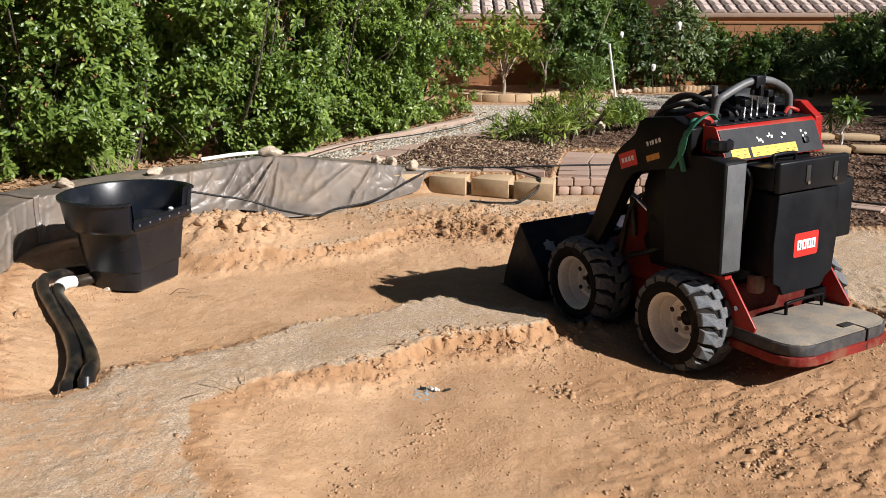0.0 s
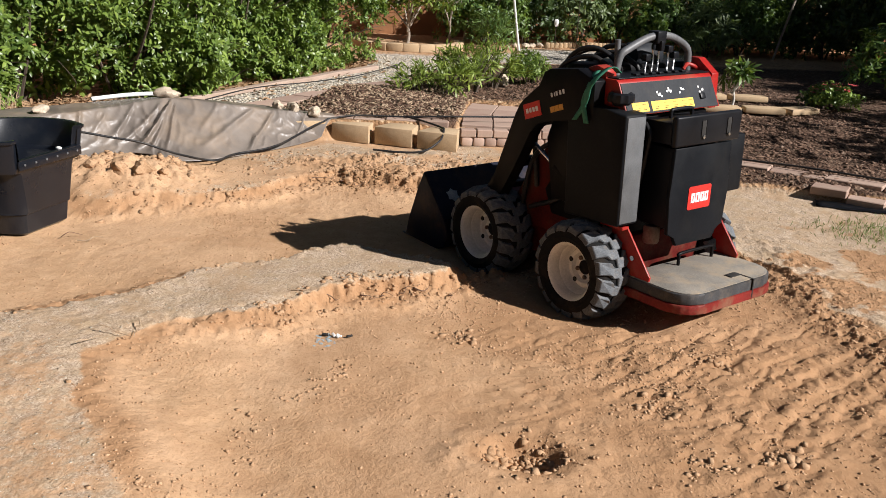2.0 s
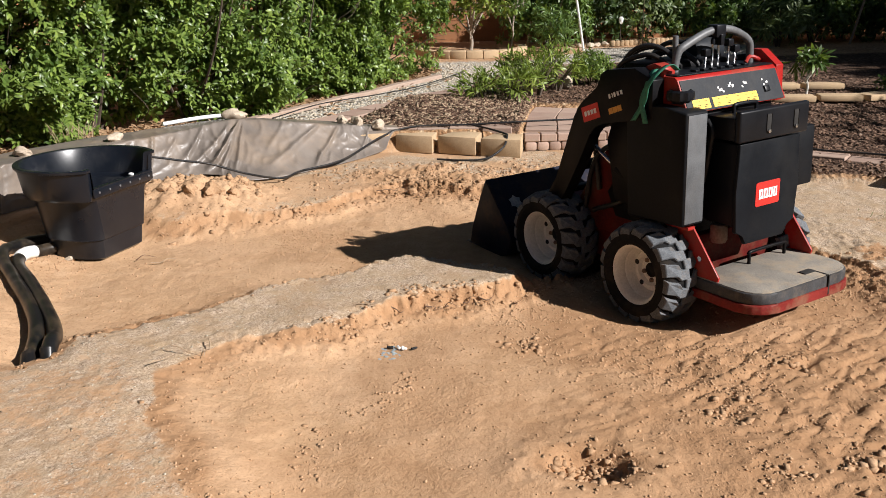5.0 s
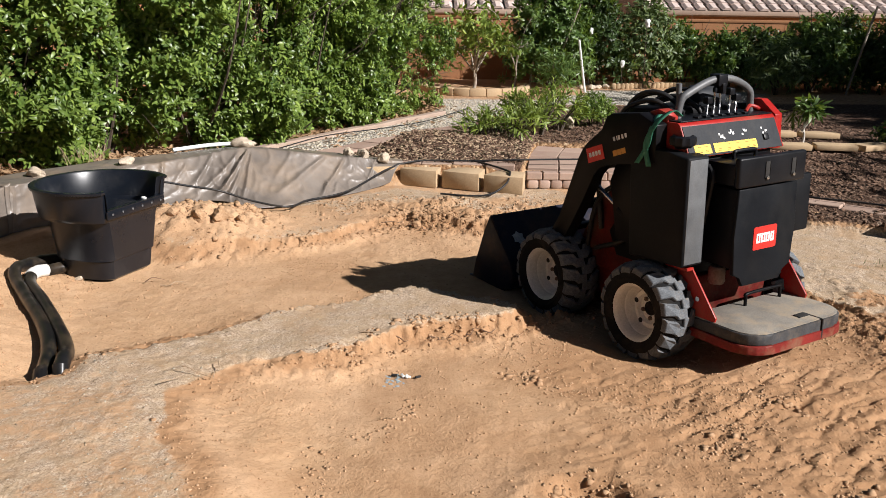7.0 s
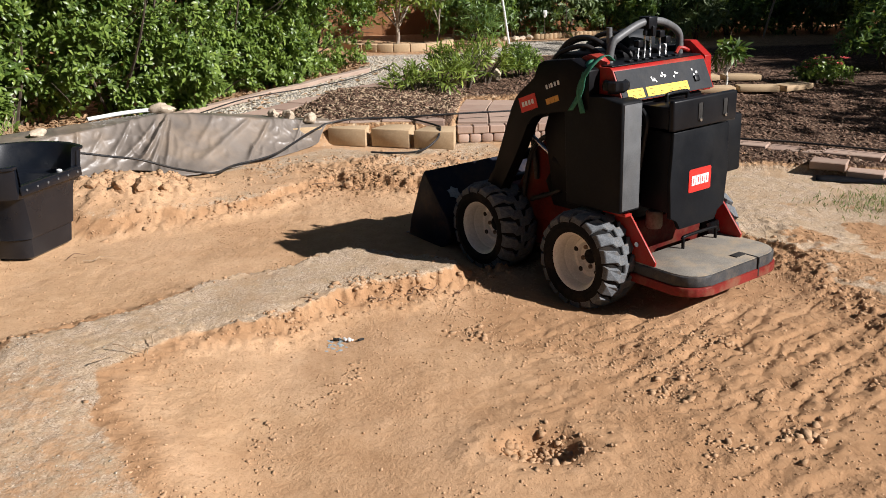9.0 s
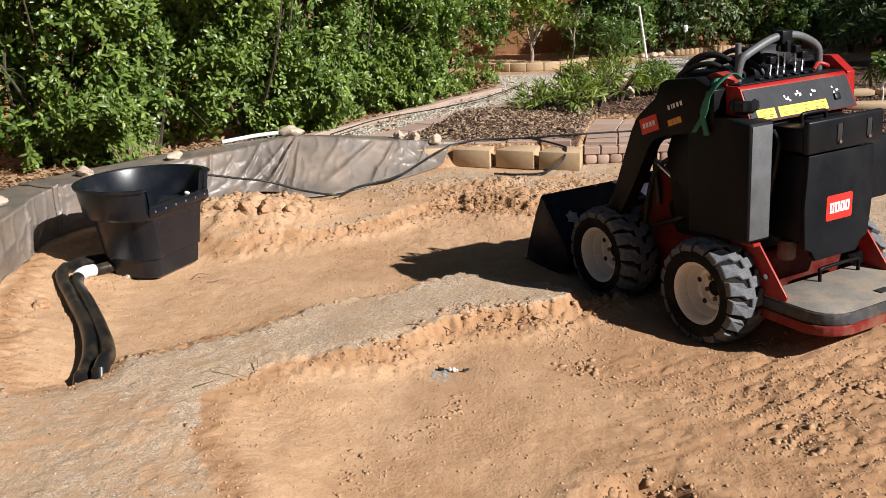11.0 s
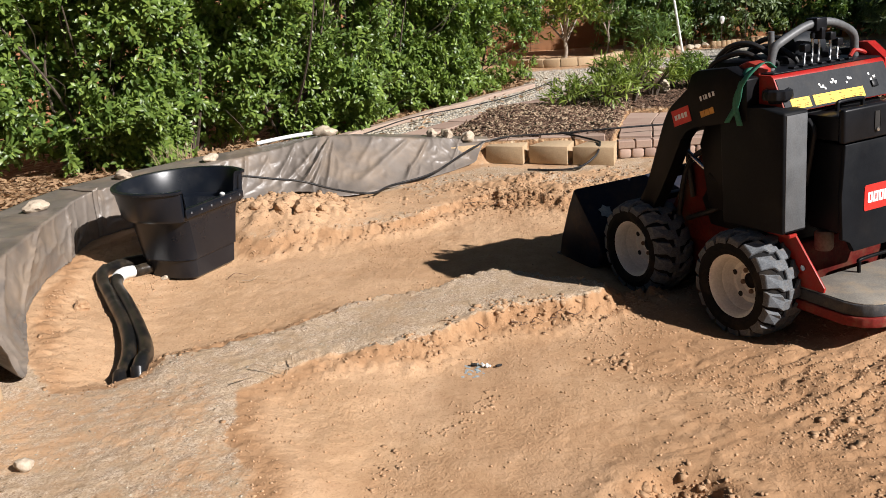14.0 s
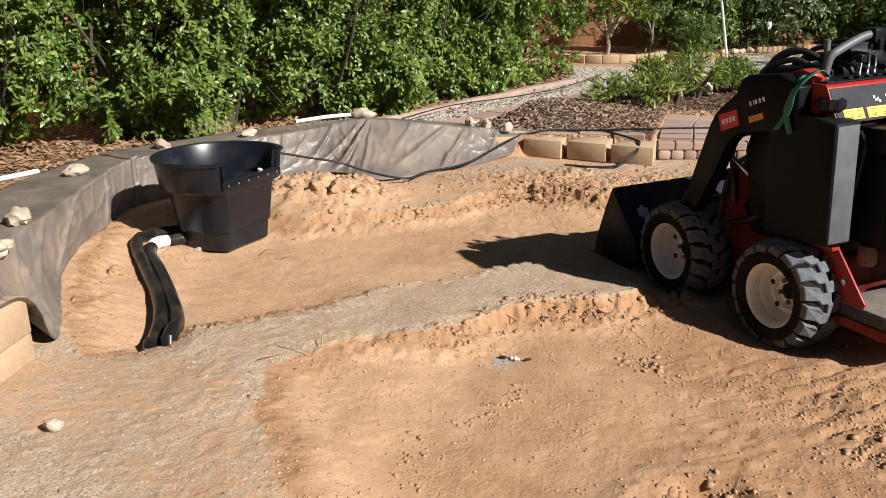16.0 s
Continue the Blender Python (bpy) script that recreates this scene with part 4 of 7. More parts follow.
# the shady corner on the east side
bush("shrub", "leafy green shrub at the shady bed", (6.5, 9.9), (0.60, 0.5), 0.8, 330, 8, 0.10, 0.026, M["leaf2"], 21, group="shrubs in the shade")
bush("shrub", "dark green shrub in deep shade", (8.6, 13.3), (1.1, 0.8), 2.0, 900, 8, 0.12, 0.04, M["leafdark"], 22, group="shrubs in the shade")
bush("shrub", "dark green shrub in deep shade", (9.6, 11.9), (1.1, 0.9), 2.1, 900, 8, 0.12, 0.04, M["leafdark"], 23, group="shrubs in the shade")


def tree(label, at, trunk_h, crown_r, crown_h, clusters, leaf, mat, seed, bark="darkbark", lean=(0, 0), trunk_r=0.09, per=8, limbs=7, thin=0.0):
    rng = np.random.default_rng(seed)
    r2 = random.Random(seed)
    z0 = height(*at)
    ob = thing("tree", label, "tree", Matrix.Translation((at[0], at[1], z0 - 0.03)))
    top = Vector((lean[0], lean[1], trunk_h))
    bm = bmesh.new()
    tube(bm, smooth_path([(0, 0, -0.05), top * 0.5 + Vector((0.03, 0.02, 0)), top], 5), trunk_r, 9, taper=trunk_r * 0.7)
    ends = []
    for k in range(limbs):
        a = 6.28 * k / limbs + r2.uniform(-0.3, 0.3)
        e = top + Vector((math.cos(a) * crown_r * r2.uniform(0.5, 0.85), math.sin(a) * crown_r * r2.uniform(0.5, 0.85), crown_h * r2.uniform(0.15, 0.85)))
        m = top * 0.55 + e * 0.45 + Vector((r2.uniform(-0.1, 0.1), r2.uniform(-0.1, 0.1), 0.12 * crown_h))
        s = top * r2.uniform(0.72, 0.98)
        tube(bm, smooth_path([s, m, e], 5), trunk_r * 0.5, 6, taper=trunk_r * 0.1)
        ends.append(e)
        for _ in range(3):
            q = m.lerp(e, r2.random())
            e2 = q + Vector((r2.uniform(-1, 1), r2.uniform(-1, 1), r2.uniform(-0.1, 0.7))) * crown_r * 0.42
            tube(bm, smooth_path([q, (q + e2) / 2 + Vector((0, 0, 0.04)), e2], 3), trunk_r * 0.2, 5, taper=trunk_r * 0.05)
            ends.append(e2)
    part("trunk", bm, M[bark], ob)
    src = np.array([tuple(e) for e in ends])
    pick = src[rng.integers(0, len(src), clusters)]
    c = pick + rng.normal(size=(clusters, 3)) * crown_r * np.array([0.24, 0.24, 0.2]) * (1 - thin)
    tw = rng.normal(size=(clusters, 3)) + np.array([0, 0, 0.3])
    tw /= np.linalg.norm(tw, axis=1, keepdims=True)
    leaf_mesh("crown", *whorls(rng, c, tw, per, leaf[0], leaf[1]), mat, ob)
    return ob


tree("young fruit tree with pale trunk and sparse leaves", (0.95, 14.4), 0.36, 0.75, 1.25, 230, (0.12, 0.038), M["leaflight"], 31, "bark", (0.03, 0), 0.035, 6, 8, 0.4)
tree("slender sapling with few leaves beside the tree ring", (1.62, 14.6), 0.5, 0.45, 1.0, 50, (0.1, 0.03), M["leaf2"], 32, "bark", (0.06, 0), 0.016, 5, 5, 0.3)
tree("tall young tree with thin bare trunk before the wall", (2.0, 15.4), 1.2, 0.6, 1.2, 160, (0.10, 0.03), M["leaf2"], 33, "bark", (0.1, 0), 0.02, 6, 6, 0.2)
tree("small sapling with drooping narrow leaves in mulch", (3.99, 8.80), 0.22, 0.12, 0.30, 17, (0.16, 0.032), M["leaf2"], 34, "whitebark", (0.01, 0), 0.014, 7, 5, 0.3)
# four unseen trees, placed only to throw shade on the east side
tree("large dark tree out of view, added for its shade", (9.2, 5.3), 2.0, 1.3, 1.6, 380, (0.15, 0.05), M["leafdark"], 39, "darkbark", (0.2, 0), 0.12, 8, 9)
tree("large dark tree out of view, added for its shade", (11.9, 8.2), 1.9, 2.2, 2.2, 1100, (0.15, 0.05), M["leafdark"], 38, "darkbark", (0.2, 0), 0.15, 8, 10)
tree("large dark tree out of view, added for its shade", (11.9, 10.2), 1.7, 2.9, 2.8, 2600, (0.15, 0.05), M["leafdark"], 35, "darkbark", (0.2, 0), 0.16, 8, 10)
tree("large dark tree out of view, added for its shade", (12.3, 11.3), 1.6, 2.8, 2.8, 2400, (0.15, 0.05), M["leafdark"], 36, "darkbark", (-0.2, 0), 0.16, 8, 10)
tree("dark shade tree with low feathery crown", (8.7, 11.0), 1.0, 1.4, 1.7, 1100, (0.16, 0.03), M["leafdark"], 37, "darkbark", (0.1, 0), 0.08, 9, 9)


def flowers():
    rng = random.Random(4)
    z0 = height(5.15, 8.95)
    for ob in [o for o in scene.objects if o.name.startswith("flowering_bush")]:
        for k in range(26):
            bm = bmesh.new()
            a, r = rng.uniform(0, 6.28), rng.random() ** 0.5 * 0.26
            c = Vector((math.cos(a) * r, math.sin(a) * r * 0.8, 0.24 + rng.uniform(-0.06, 0.06)))
            for q in range(5):
                an = q * 1.2566 + a
                d = Vector((math.cos(an), math.sin(an), 0.35))
                s = Vector((-math.sin(an), math.cos(an), 0))
                v = [bm.verts.new(c + w) for w in (Vector(), d * 0.024 + s * 0.016, d * 0.042, d * 0.024 - s * 0.016)]
                bm.faces.new(v)
            part("blossom", bm, M["flower"], ob, smooth=False)


flowers()


# ---------------------------------------------------------------- retaining blocks and underlay sheet
def wall_block(at, turn, tone="smooth tan concrete retaining block on bare soil", w=0.37, d=0.28, h=0.17):
    bm = bmesh.new()
    t = 0.055
    prism(bm, [(-w / 2, -d / 2), (w / 2, -d / 2), (w / 2 - t, d / 2), (-w / 2 + t, d / 2)], 2, 0, h, 0.007)
    for v in bm.verts:
        v.co += Vector((noise.noise(v.co * 9 + Vector(at)), noise.noise(v.co * 8 + Vector((5, 1, 2))), noise.noise(v.co * 7))) * 0.003
    ob = part("retaining_block", bm, M["block"])
    ob.matrix_world = Matrix.Translation(at) @ Matrix.Rotation(radians(turn), 4, "Z")
    return tagged(ob, tone, "concrete block", "retaining wall blocks")


for x, y, a in ((0.090, 7.54, -24), (0.455, 7.42, -26), (0.80, 7.27, -22)):
    wall_block((x, y, 0.105), a, w=0.345, h=0.15)
wall_block((-0.38, 7.62, 0.09), 12, "tan concrete retaining block half under the sheet")
for y, z in ((2.28, 0.05), (2.655, 0.05), (3.03, 0.05), (2.28, 0.212), (2.655, 0.212), (3.03, 0.212)):
    wall_block((-2.125, y, z), 90, "tan concrete retaining block under the sheet", h=0.16)


# folds of the sheet: start (row, share across), end, height, half width in metres
FOLDS = ((8.04, 0.35, 7.02, 1.0, 0.040, 0.07), (7.98, 0.38, 7.30, 1.0, 0.034, 0.055), (7.90, 0.38, 6.82, 0.86, 0.026, 0.06), (8.06, 0.36, 7.62, 0.96, 0.026, 0.06), (7.96, 0.42, 7.14, 0.92, 0.020, 0.035),
         (9.05, 0.38, 8.15, 0.90, 0.036, 0.08), (9.40, 0.38, 8.70, 0.98, 0.030, 0.06), (8.95, 0.70, 8.75, 1.0, 0.030, 0.05), (9.10, 0.74, 8.98, 0.96, 0.022, 0.04), (8.6, 0.36, 8.2, 0.7, 0.016, 0.05),
         (7.40, 0.36, 6.75, 0.80, 0.022, 0.06), (6.62, 0.34, 6.35, 0.85, 0.022, 0.07), (6.95, 0.40, 6.65, 0.66, 0.016, 0.04), (5.02, 0.02, 4.98, 0.98, 0.026, 0.03), (5.10, 0.05, 5.06, 0.95, -0.020, 0.025),
         (3.35, 0.05, 2.35, 0.80, 0.026, 0.07), (3.72, 0.25, 2.70, 0.98, 0.024, 0.06), (2.9, 0.0, 1.6, 0.55, 0.024, 0.06), (4.25, 0.30, 4.05, 0.95, 0.018, 0.06), (2.45, 0.5, 1.95, 1.0, 0.028, 0.06), (5.7, 0.3, 5.5, 0.9, 0.018, 0.06), (10.1, 0.3, 9.6, 0.9, 0.018, 0.05))


def underlay():
    """A grey sheet draped over the block wall, creased, with its hem lying on the soil."""
    rows = [  # back, front edge, hem
        ((-2.80, 2.45, 0.39), (-2.06, 2.45, 0.385), (-1.975, 2.45, 0.375)),
        ((-2.84, 3.08, 0.41), (-2.08, 3.12, 0.40), (-1.97, 3.14, 0.385)),
        ((-2.90, 3.50, 0.43), (-2.34, 3.48, 0.42), (-1.99, 3.39, 0.11)),
        ((-3.00, 4.30, 0.43), (-2.47, 4.20, 0.43), (-2.41, 4.20, 0.09)),
        ((-3.08, 5.00, 0.43), (-2.62, 5.00, 0.43), (-2.59, 4.98, 0.09)),
        ((-2.98, 5.80, 0.43), (-2.66, 5.60, 0.43), (-2.63, 5.55, 0.10)),
        ((-2.45, 6.65, 0.43), (-2.20, 6.32, 0.43), (-2.12, 6.20, 0.12)),
        ((-1.98, 7.12, 0.42), (-1.78, 6.82, 0.43), (-1.58, 6.55, 0.15)),
        ((-1.50, 7.50, 0.42), (-1.36, 7.12, 0.47), (-1.14, 6.50, 0.11)),
        ((-0.95, 7.72, 0.36), (-0.80, 7.32, 0.39), (-0.62, 7.00, 0.10)),
        ((-0.42, 7.80, 0.30), (-0.36, 7.58, 0.31), (-0.28, 7.40, 0.11)),
        ((-0.12, 7.78, 0.285), (-0.10, 7.66, 0.285), (-0.08, 7.60, 0.20)),
    ]
    steps = 52
    back, front, hem = (smooth_path([r[k] for r in rows], steps) for k in range(3))
    nu = len(back)
    cross = 64
    verts, faces = [], []
    share = np.linspace(0, 1, cross)
    fr, ft = np.meshgrid(np.arange(nu) / steps, share, indexing="ij")
    lift = np.zeros((nu, cross))
    for r0, t0, r1, t1, high, wide in FOLDS:
        ax, ay, bx, by = r0 * 0.72, t0 * 0.75, r1 * 0.72, t1 * 0.75
        qx, qy = fr * 0.72 + 0.02 * fbm(fr, ft, 4.0, 2, 401), ft * 0.75
        ln2 = (bx - ax) ** 2 + (by - ay) ** 2
        k = np.clip(((qx - ax) * (bx - ax) + (qy - ay) * (by - ay)) / ln2, 0, 1)
        d = np.hypot(qx - ax - k * (bx - ax), qy - ay - k * (by - ay))
        lift += 1.45 * high * np.maximum(0, 1 - d / (wide * (0.25 + 0.55 * k))) ** 1.25 * np.clip(np.minimum(k * 5 + 0.25, (1 - k) * 3 + 0.1), 0, 1)
    lift += 0.026 * fbm(fr * 0.72, ft * 0.75, 2.2, 2, 411) + 0.004 * fbm(fr * 0.72, ft * 0.75, 8.0, 2, 415) + 0.016 * (1 - np.abs(fbm(fr * 0.72 + ft * 0.3, ft * 0.75, 6.0, 2, 413))) ** 6 + 0.0025 * fbm(fr, ft, 30.0, 2, 417)
    for i in range(nu):
        b, f, h = back[i], front[i], hem[i]
        out = (h - b)
        out.z = 0
        out.normalize()
        end = min(1.0, (nu - i) / 70)
        for j in range(cross):
            t = j / (cross - 1)
            if t < 0.36:
                p = b.lerp(f, t / 0.36)
                loose = 0.45 + t
            else:
                u = (t - 0.36) / 0.64
                p = f.lerp(h, u)
                p.z += -0.03 * math.sin(u * math.pi)
                loose = 1.0 - 0.5 * u ** 4
            p = p + (out * 0.8 + Vector((0, 0, 0.6))) * (0.012 + float(lift[i, j])) * loose * end
            verts.append(p)
    low = terrain(np.array([p.x for p in verts]), np.array([p.y for p in verts]))[0]
    for p, z in zip(verts, low):
        p.z = max(p.z, float(z) + 0.006)
    for i in range(nu - 1):
        for j in range(cross - 1):
            a = i * cross + j
            faces.append((a, a + 1, a + cross + 1, a + cross))
    ob = raw_object("pond_underlay", verts, faces, M["tarp"], smooth=True)
    so = ob.modifiers.new("thickness", "SOLIDIFY")
    so.thickness = 0.003
    tagged(ob, "creased grey-brown sheet draped over the block wall", "tarpaulin")
    # overlap where two lengths of the sheet meet
    sv, sf = [], []
    i0 = int(4.95 * steps)
    for j in range(1, cross - 1):
        for q in range(4):
            p = verts[(i0 + q) * cross + j]
            sv.append(p + Vector((0.6, -0.3, 0.75)) * (0.013 if q in (1, 2) else 0.004))
    for j in range(cross - 3):
        for q in range(3):
            a = j * 4 + q
            sf.append((a, a + 1, a + 5, a + 4))
    seam = raw_object("seam", sv, sf, M["tarp"], ob, True)
    seam.modifiers.new("thickness", "SOLIDIFY").thickness = 0.003
    return np.array([tuple(p) for p in verts])


SHEET = underlay()


def on_sheet(x, y):
    """Height of the draped sheet's surface at a place."""
    return float(SHEET[np.argsort(np.hypot(SHEET[:, 0] - x, SHEET[:, 1] - y))[:12], 2].mean())


def loose_stone(at, size, seed, label="pale rounded stone on the sheet", turn=0.0, mat="stone", z=None):
    rng = random.Random(seed)
    bm = rock(bmesh.new(), size, rng, 3, 0.45)
    ob = part("stone", bm, M[mat])
    zz = height(*at[:2]) if z is None else z
    ob.matrix_world = Matrix.Translation((at[0], at[1], zz + size[2] * 0.42)) @ Matrix.Rotation(turn, 4, "Z")
    return tagged(ob, label, "stone", "loose stones")


for k, (x, y, z, s) in enumerate(((-1.42, 7.22, 0.45, 0.16), (-2.18, 6.55, 0.43, 0.11), (-2.62, 5.98, 0.43, 0.12), (-2.80, 5.12, 0.43, 0.13), (-2.50, 4.03, 0.43, 0.15), (-2.36, 3.62, 0.43, 0.14))):
    loose_stone((x, y), (s * 1.15, s * 0.8, s * 0.62), 50 + k, turn=k * 1.3, z=on_sheet(x, y) - 0.008)
for k, (x, y, s) in enumerate(((-0.58, 7.60, 0.095), (-0.45, 7.58, 0.11), (-0.27, 7.60, 0.11))):
    loose_stone((x, y), (s, s * 0.85, s * 0.85), 60 + k, turn=k * 2.1, z=on_sheet(x, y) - 0.008)


# ---------------------------------------------------------------- the compact loader
def wheel_meshes():
    """One wheel about local y, outer side towards +y, centred on its axle."""
    turn = pose(0, 0, 0, -90)
    w = 0.215
    bm = bmesh.new()
    lathe(bm, [(0.140, -w / 2 + 0.022), (0.150, -w / 2 - 0.002), (0.175, -w / 2 - 0.014), (0.205, -w / 2 - 0.006), (0.226, -w / 2 + 0.02), (0.233, -w / 2 + 0.05), (0.236, 0), (0.233, w / 2 - 0.05), (0.226, w / 2 - 0.02), (0.205, w / 2 + 0.006), (0.175, w / 2 + 0.014), (0.150, w / 2 + 0.002), (0.140, w / 2 - 0.022), (0.130, 0)], 56, turn, closed=True)
    lugs = []
    for s in (-1, 1):
        t = bmesh.new()
        # wide worn lug: stepped bar slanting from the centre line to the shoulder
        out = [(-0.022, -0.012), (0.030, -0.012), (0.034, 0.034), (0.062, 0.052), (0.074, 0.114), (0.010, 0.116), (0.002, 0.064), (-0.018, 0.044)]
        lo = [t.verts.new((u, v * s, 0.220 - 0.030 * (v > 0.09))) for u, v in out]
        hi = [t.verts.new((u * 0.93 + 0.002, v * s * 0.975, 0.2485 - 0.024 * (v > 0.09) - 0.5 * u * u)) for u, v in out]
        t.faces.new(hi)
        t.faces.new(lo[::-1])
        for i in range(len(out)):
            j = (i + 1) % len(out)
            t.faces.new((lo[i], lo[j], hi[j], hi[i]))
        bmesh.ops.recalc_face_normals(t, faces=t.faces)
        bmesh.ops.bevel(t, geom=[e for e in t.edges if all(v in hi for v in e.verts)], offset=0.0035, segments=1, affect="EDGES")
        lugs.append(finish("tread_lug", t, M["lug"], False))
    tyre = finish("tyre", bm, M["rubber"], True, 35)
    bm = bmesh.new()
    o = w / 2
    lathe(bm, [(0.02, o - 0.125), (0.066, o - 0.125), (0.078, o - 0.106), (0.096, o - 0.106), (0.106, o - 0.118), (0.114, o - 0.106), (0.118, o - 0.070), (0.124, o - 0.064), (0.127, o - 0.024), (0.139, o - 0.010), (0.147, o - 0.006), (0.150, o - 0.010), (0.146, o - 0.018), (0.130, o - 0.026), (0.120, -o + 0.02), (0.02, -o + 0.03)], 44, turn)
    rim = finish("rim", bm, M["rim"], True, 40)
    bm = bmesh.new()
    lathe(bm, [(0.0, o - 0.128), (0.036, o - 0.128), (0.036, o - 0.116), (0.028, o - 0.110), (0.0, o - 0.110)], 18, turn)
    hub = finish("wheel", bm, M["blacksteel"], True)
    bm = bmesh.new()
    lathe(bm, [(0.0, 0.0), (0.0125, 0.0), (0.0125, 0.004), (0.009, 0.012), (0.0, 0.012)], 6, turn)
    nut = finish("wheel_nut", bm, M["rust"], False)
    # thin dark disc painting the shade inside a hole of the rim
    bm = bmesh.new()
    lathe(bm, [(0.0, 0.0), (0.013, 0.0), (0.013, 0.003), (0.0, 0.003)], 12, turn)
    hole = finish("rim_hole", bm, M["darkhole"], False)
    return tyre, rim, hub, nut, hole, lugs, o


def loader_wheel(meshes, parent, at, side, spin):
    tyre, rim, hub, nut, hole, lugs, o = meshes
    w = new("wheel", hub)
    w.parent = parent
    w.matrix_local = pose(*at, 0, 0, 0 if side > 0 else 180) @ Matrix.Rotation(spin, 4, "Y")
    for nm, me, lab in (("tyre", tyre, "dusty lugged rubber tyre"), ("rim", rim, "off-white steel rim")):
        c = new(nm, me)
        c.parent = w
        tagged(c, lab)
    for k in range(34):
        c = new("tread_lug", lugs[k % 2])
        c.parent = w
        c.matrix_local = Matrix.Rotation(2 * math.pi * (k // 2 + (0.25 if k % 2 else -0.25)) / 17, 4, "Y")
    for k in range(5):
        a = 2 * math.pi * k / 5
        c = new("wheel_nut", nut)
        c.parent = w
        c.location = (0.052 * math.cos(a), o - 0.124, 0.052 * math.sin(a))
        c = new("rim_hole", hole)
        c.parent = w
        a += 0.63
        c.location = (0.087 * math.cos(a), o - 0.1065, 0.087 * math.sin(a))


def bars(bm, place, widths, h, gap, t=0.002):
    """Plain upright bars in place of letters, in the plane of place (x along, z up, y outwards)."""
    x = 0.0
    for wd in widths:
        box(bm, (x, 0, 0), (x + wd, t, h), 0, m=place)
        x += wd + gap
    return bm


def loader():
    base = pose(1.508, 4.174, -0.019, -1.18, 0.57, 120.07)
    ob = thing("compact_loader", "red and black wheeled compact loader standing on dug soil", "loader", base)
    meshes = wheel_meshes()
    for k, (x, s) in enumerate(((0.0, 1), (0.72, 1), (0.0, -1), (0.72, -1))):
        loader_wheel(meshes, ob, (x, 0.395 * s, 0.216 if x == 0 else 0.228), s, 0.35 + k)
    # chassis
    bm = bmesh.new()
    box(bm, (-0.16, -0.27, 0.14), (0.88, 0.27, 0.40), 0.012)
    part("chassis", bm, M["framered"], ob, "red painted steel chassis")
    bm = bmesh.new()
    prism(bm, [(-0.14, 0.405), (0.62, 0.405), (0.56, 0.62), (0.30, 0.80), (-0.10, 0.80)], 1, -0.26, 0.26, 0.01)
    part("engine_frame", bm, M["blacksteel"], ob)
    for s in (1, -1):
        bm = bmesh.new()
        y0, y1 = (0.285, 0.297) if s > 0 else (-0.297, -0.285)
        prism(bm, [(0.02, 0.30), (0.60, 0.30), (0.64, 0.42), (0.50, 0.66), (0.30, 0.84), (0.02, 0.86)], 1, y0, y1, 0.003)
        part("side_plate", bm, M["framered"], ob)
        bm = bmesh.new()
        y0, y1 = (0.322, 0.334) if s > 0 else (-0.334, -0.322)
        prism(bm, [(-0.08, 0.47), (-0.20, 0.468), (-0.365, 0.262), (-0.34, 0.16), (-0.04, 0.16)], 1, y0, y1, 0.003)
        box(bm, (-0.205, y0 if s > 0 else y1 - 0.045, 0.455), (-0.06, y0 + 0.045 if s > 0 else y1, 0.47), 0.003)
        part("platform_brace", bm, M["red"], ob)
        for bx, bz in ((-0.255, 0.33), (-0.20, 0.24)):
            bm = bmesh.new()
            lathe(bm, [(0, 0), (0.013, 0), (0.013, 0.008), (0, 0.008)], 6, pose(bx, (y1 if s > 0 else y0), bz, -90 * s))
            part("bolt", bm, M["chrome"], ob)
        # hydraulic lift cylinder between chassis and arm
        bm = bmesh.new()
        tube(bm, [(0.02, 0.31 * s, 0.50), (0.30, 0.335 * s, 0.66)], 0.026, 12)
        cyl = part("lift_cylinder", bm, M["blacksteel"], ob)
        bm = bmesh.new()
        tube(bm, [(0.30, 0.335 * s, 0.66), (0.50, 0.35 * s, 0.775)], 0.013, 10)
        part("piston_rod", bm, M["chrome"], cyl, "bright chrome rod")
    for k, (x0, z0, x1, z1, sag) in enumerate(((0.10, 0.86, 0.58, 0.36, 0.10), (0.06, 0.78, 0.50, 0.40, -0.06), (0.20, 0.90, 0.46, 0.52, 0.12))):
        bm = bmesh.new()
        tube(bm, smooth_path([(x0, 0.312, z0), ((x0 + x1) / 2 + sag, 0.335, (z0 + z1) / 2 + sag), (x1, 0.312, z1)], 7), 0.013, 9)
        part("hydraulic_hose", bm, M["hose"], ob, "black rubber hydraulic hose")
    # black plate added to darken the red side where shade lies
    bm = bmesh.new()
    prism(bm, [(0.10, 0.40), (0.34, 0.40), (0.40, 0.52), (0.30, 0.66), (0.10, 0.66)], 1, 0.300, 0.308, 0.003)
    part("side_guard", bm, M["blacksteel"], ob)
    # lift tower and arms
    for s in (1, -1):
        a0, a1 = (0.36, 0.432) if s > 0 else (-0.432, -0.36)
        bm = bmesh.new()
        prism(bm, [(-0.02, 1.13), (0.10, 1.175), (0.285, 1.155), (0.325, 1.135), (0.345, 1.065), (0.46, 0.985), (0.495, 0.955), (0.52, 0.905), (0.66, 0.56), (0.78, 0.41), (0.75, 0.34), (0.68, 0.36), (0.57, 0.53), (0.48, 0.68), (0.40, 0.83), (0.365, 0.875), (0.31, 0.90), (0.12, 0.93), (-0.02, 0.95)], 1, a0, a1, 0.006)
        arm = part("lift_arm", bm, M["blacksteel"], ob, "black painted steel lift arm")
        bm = bmesh.new()
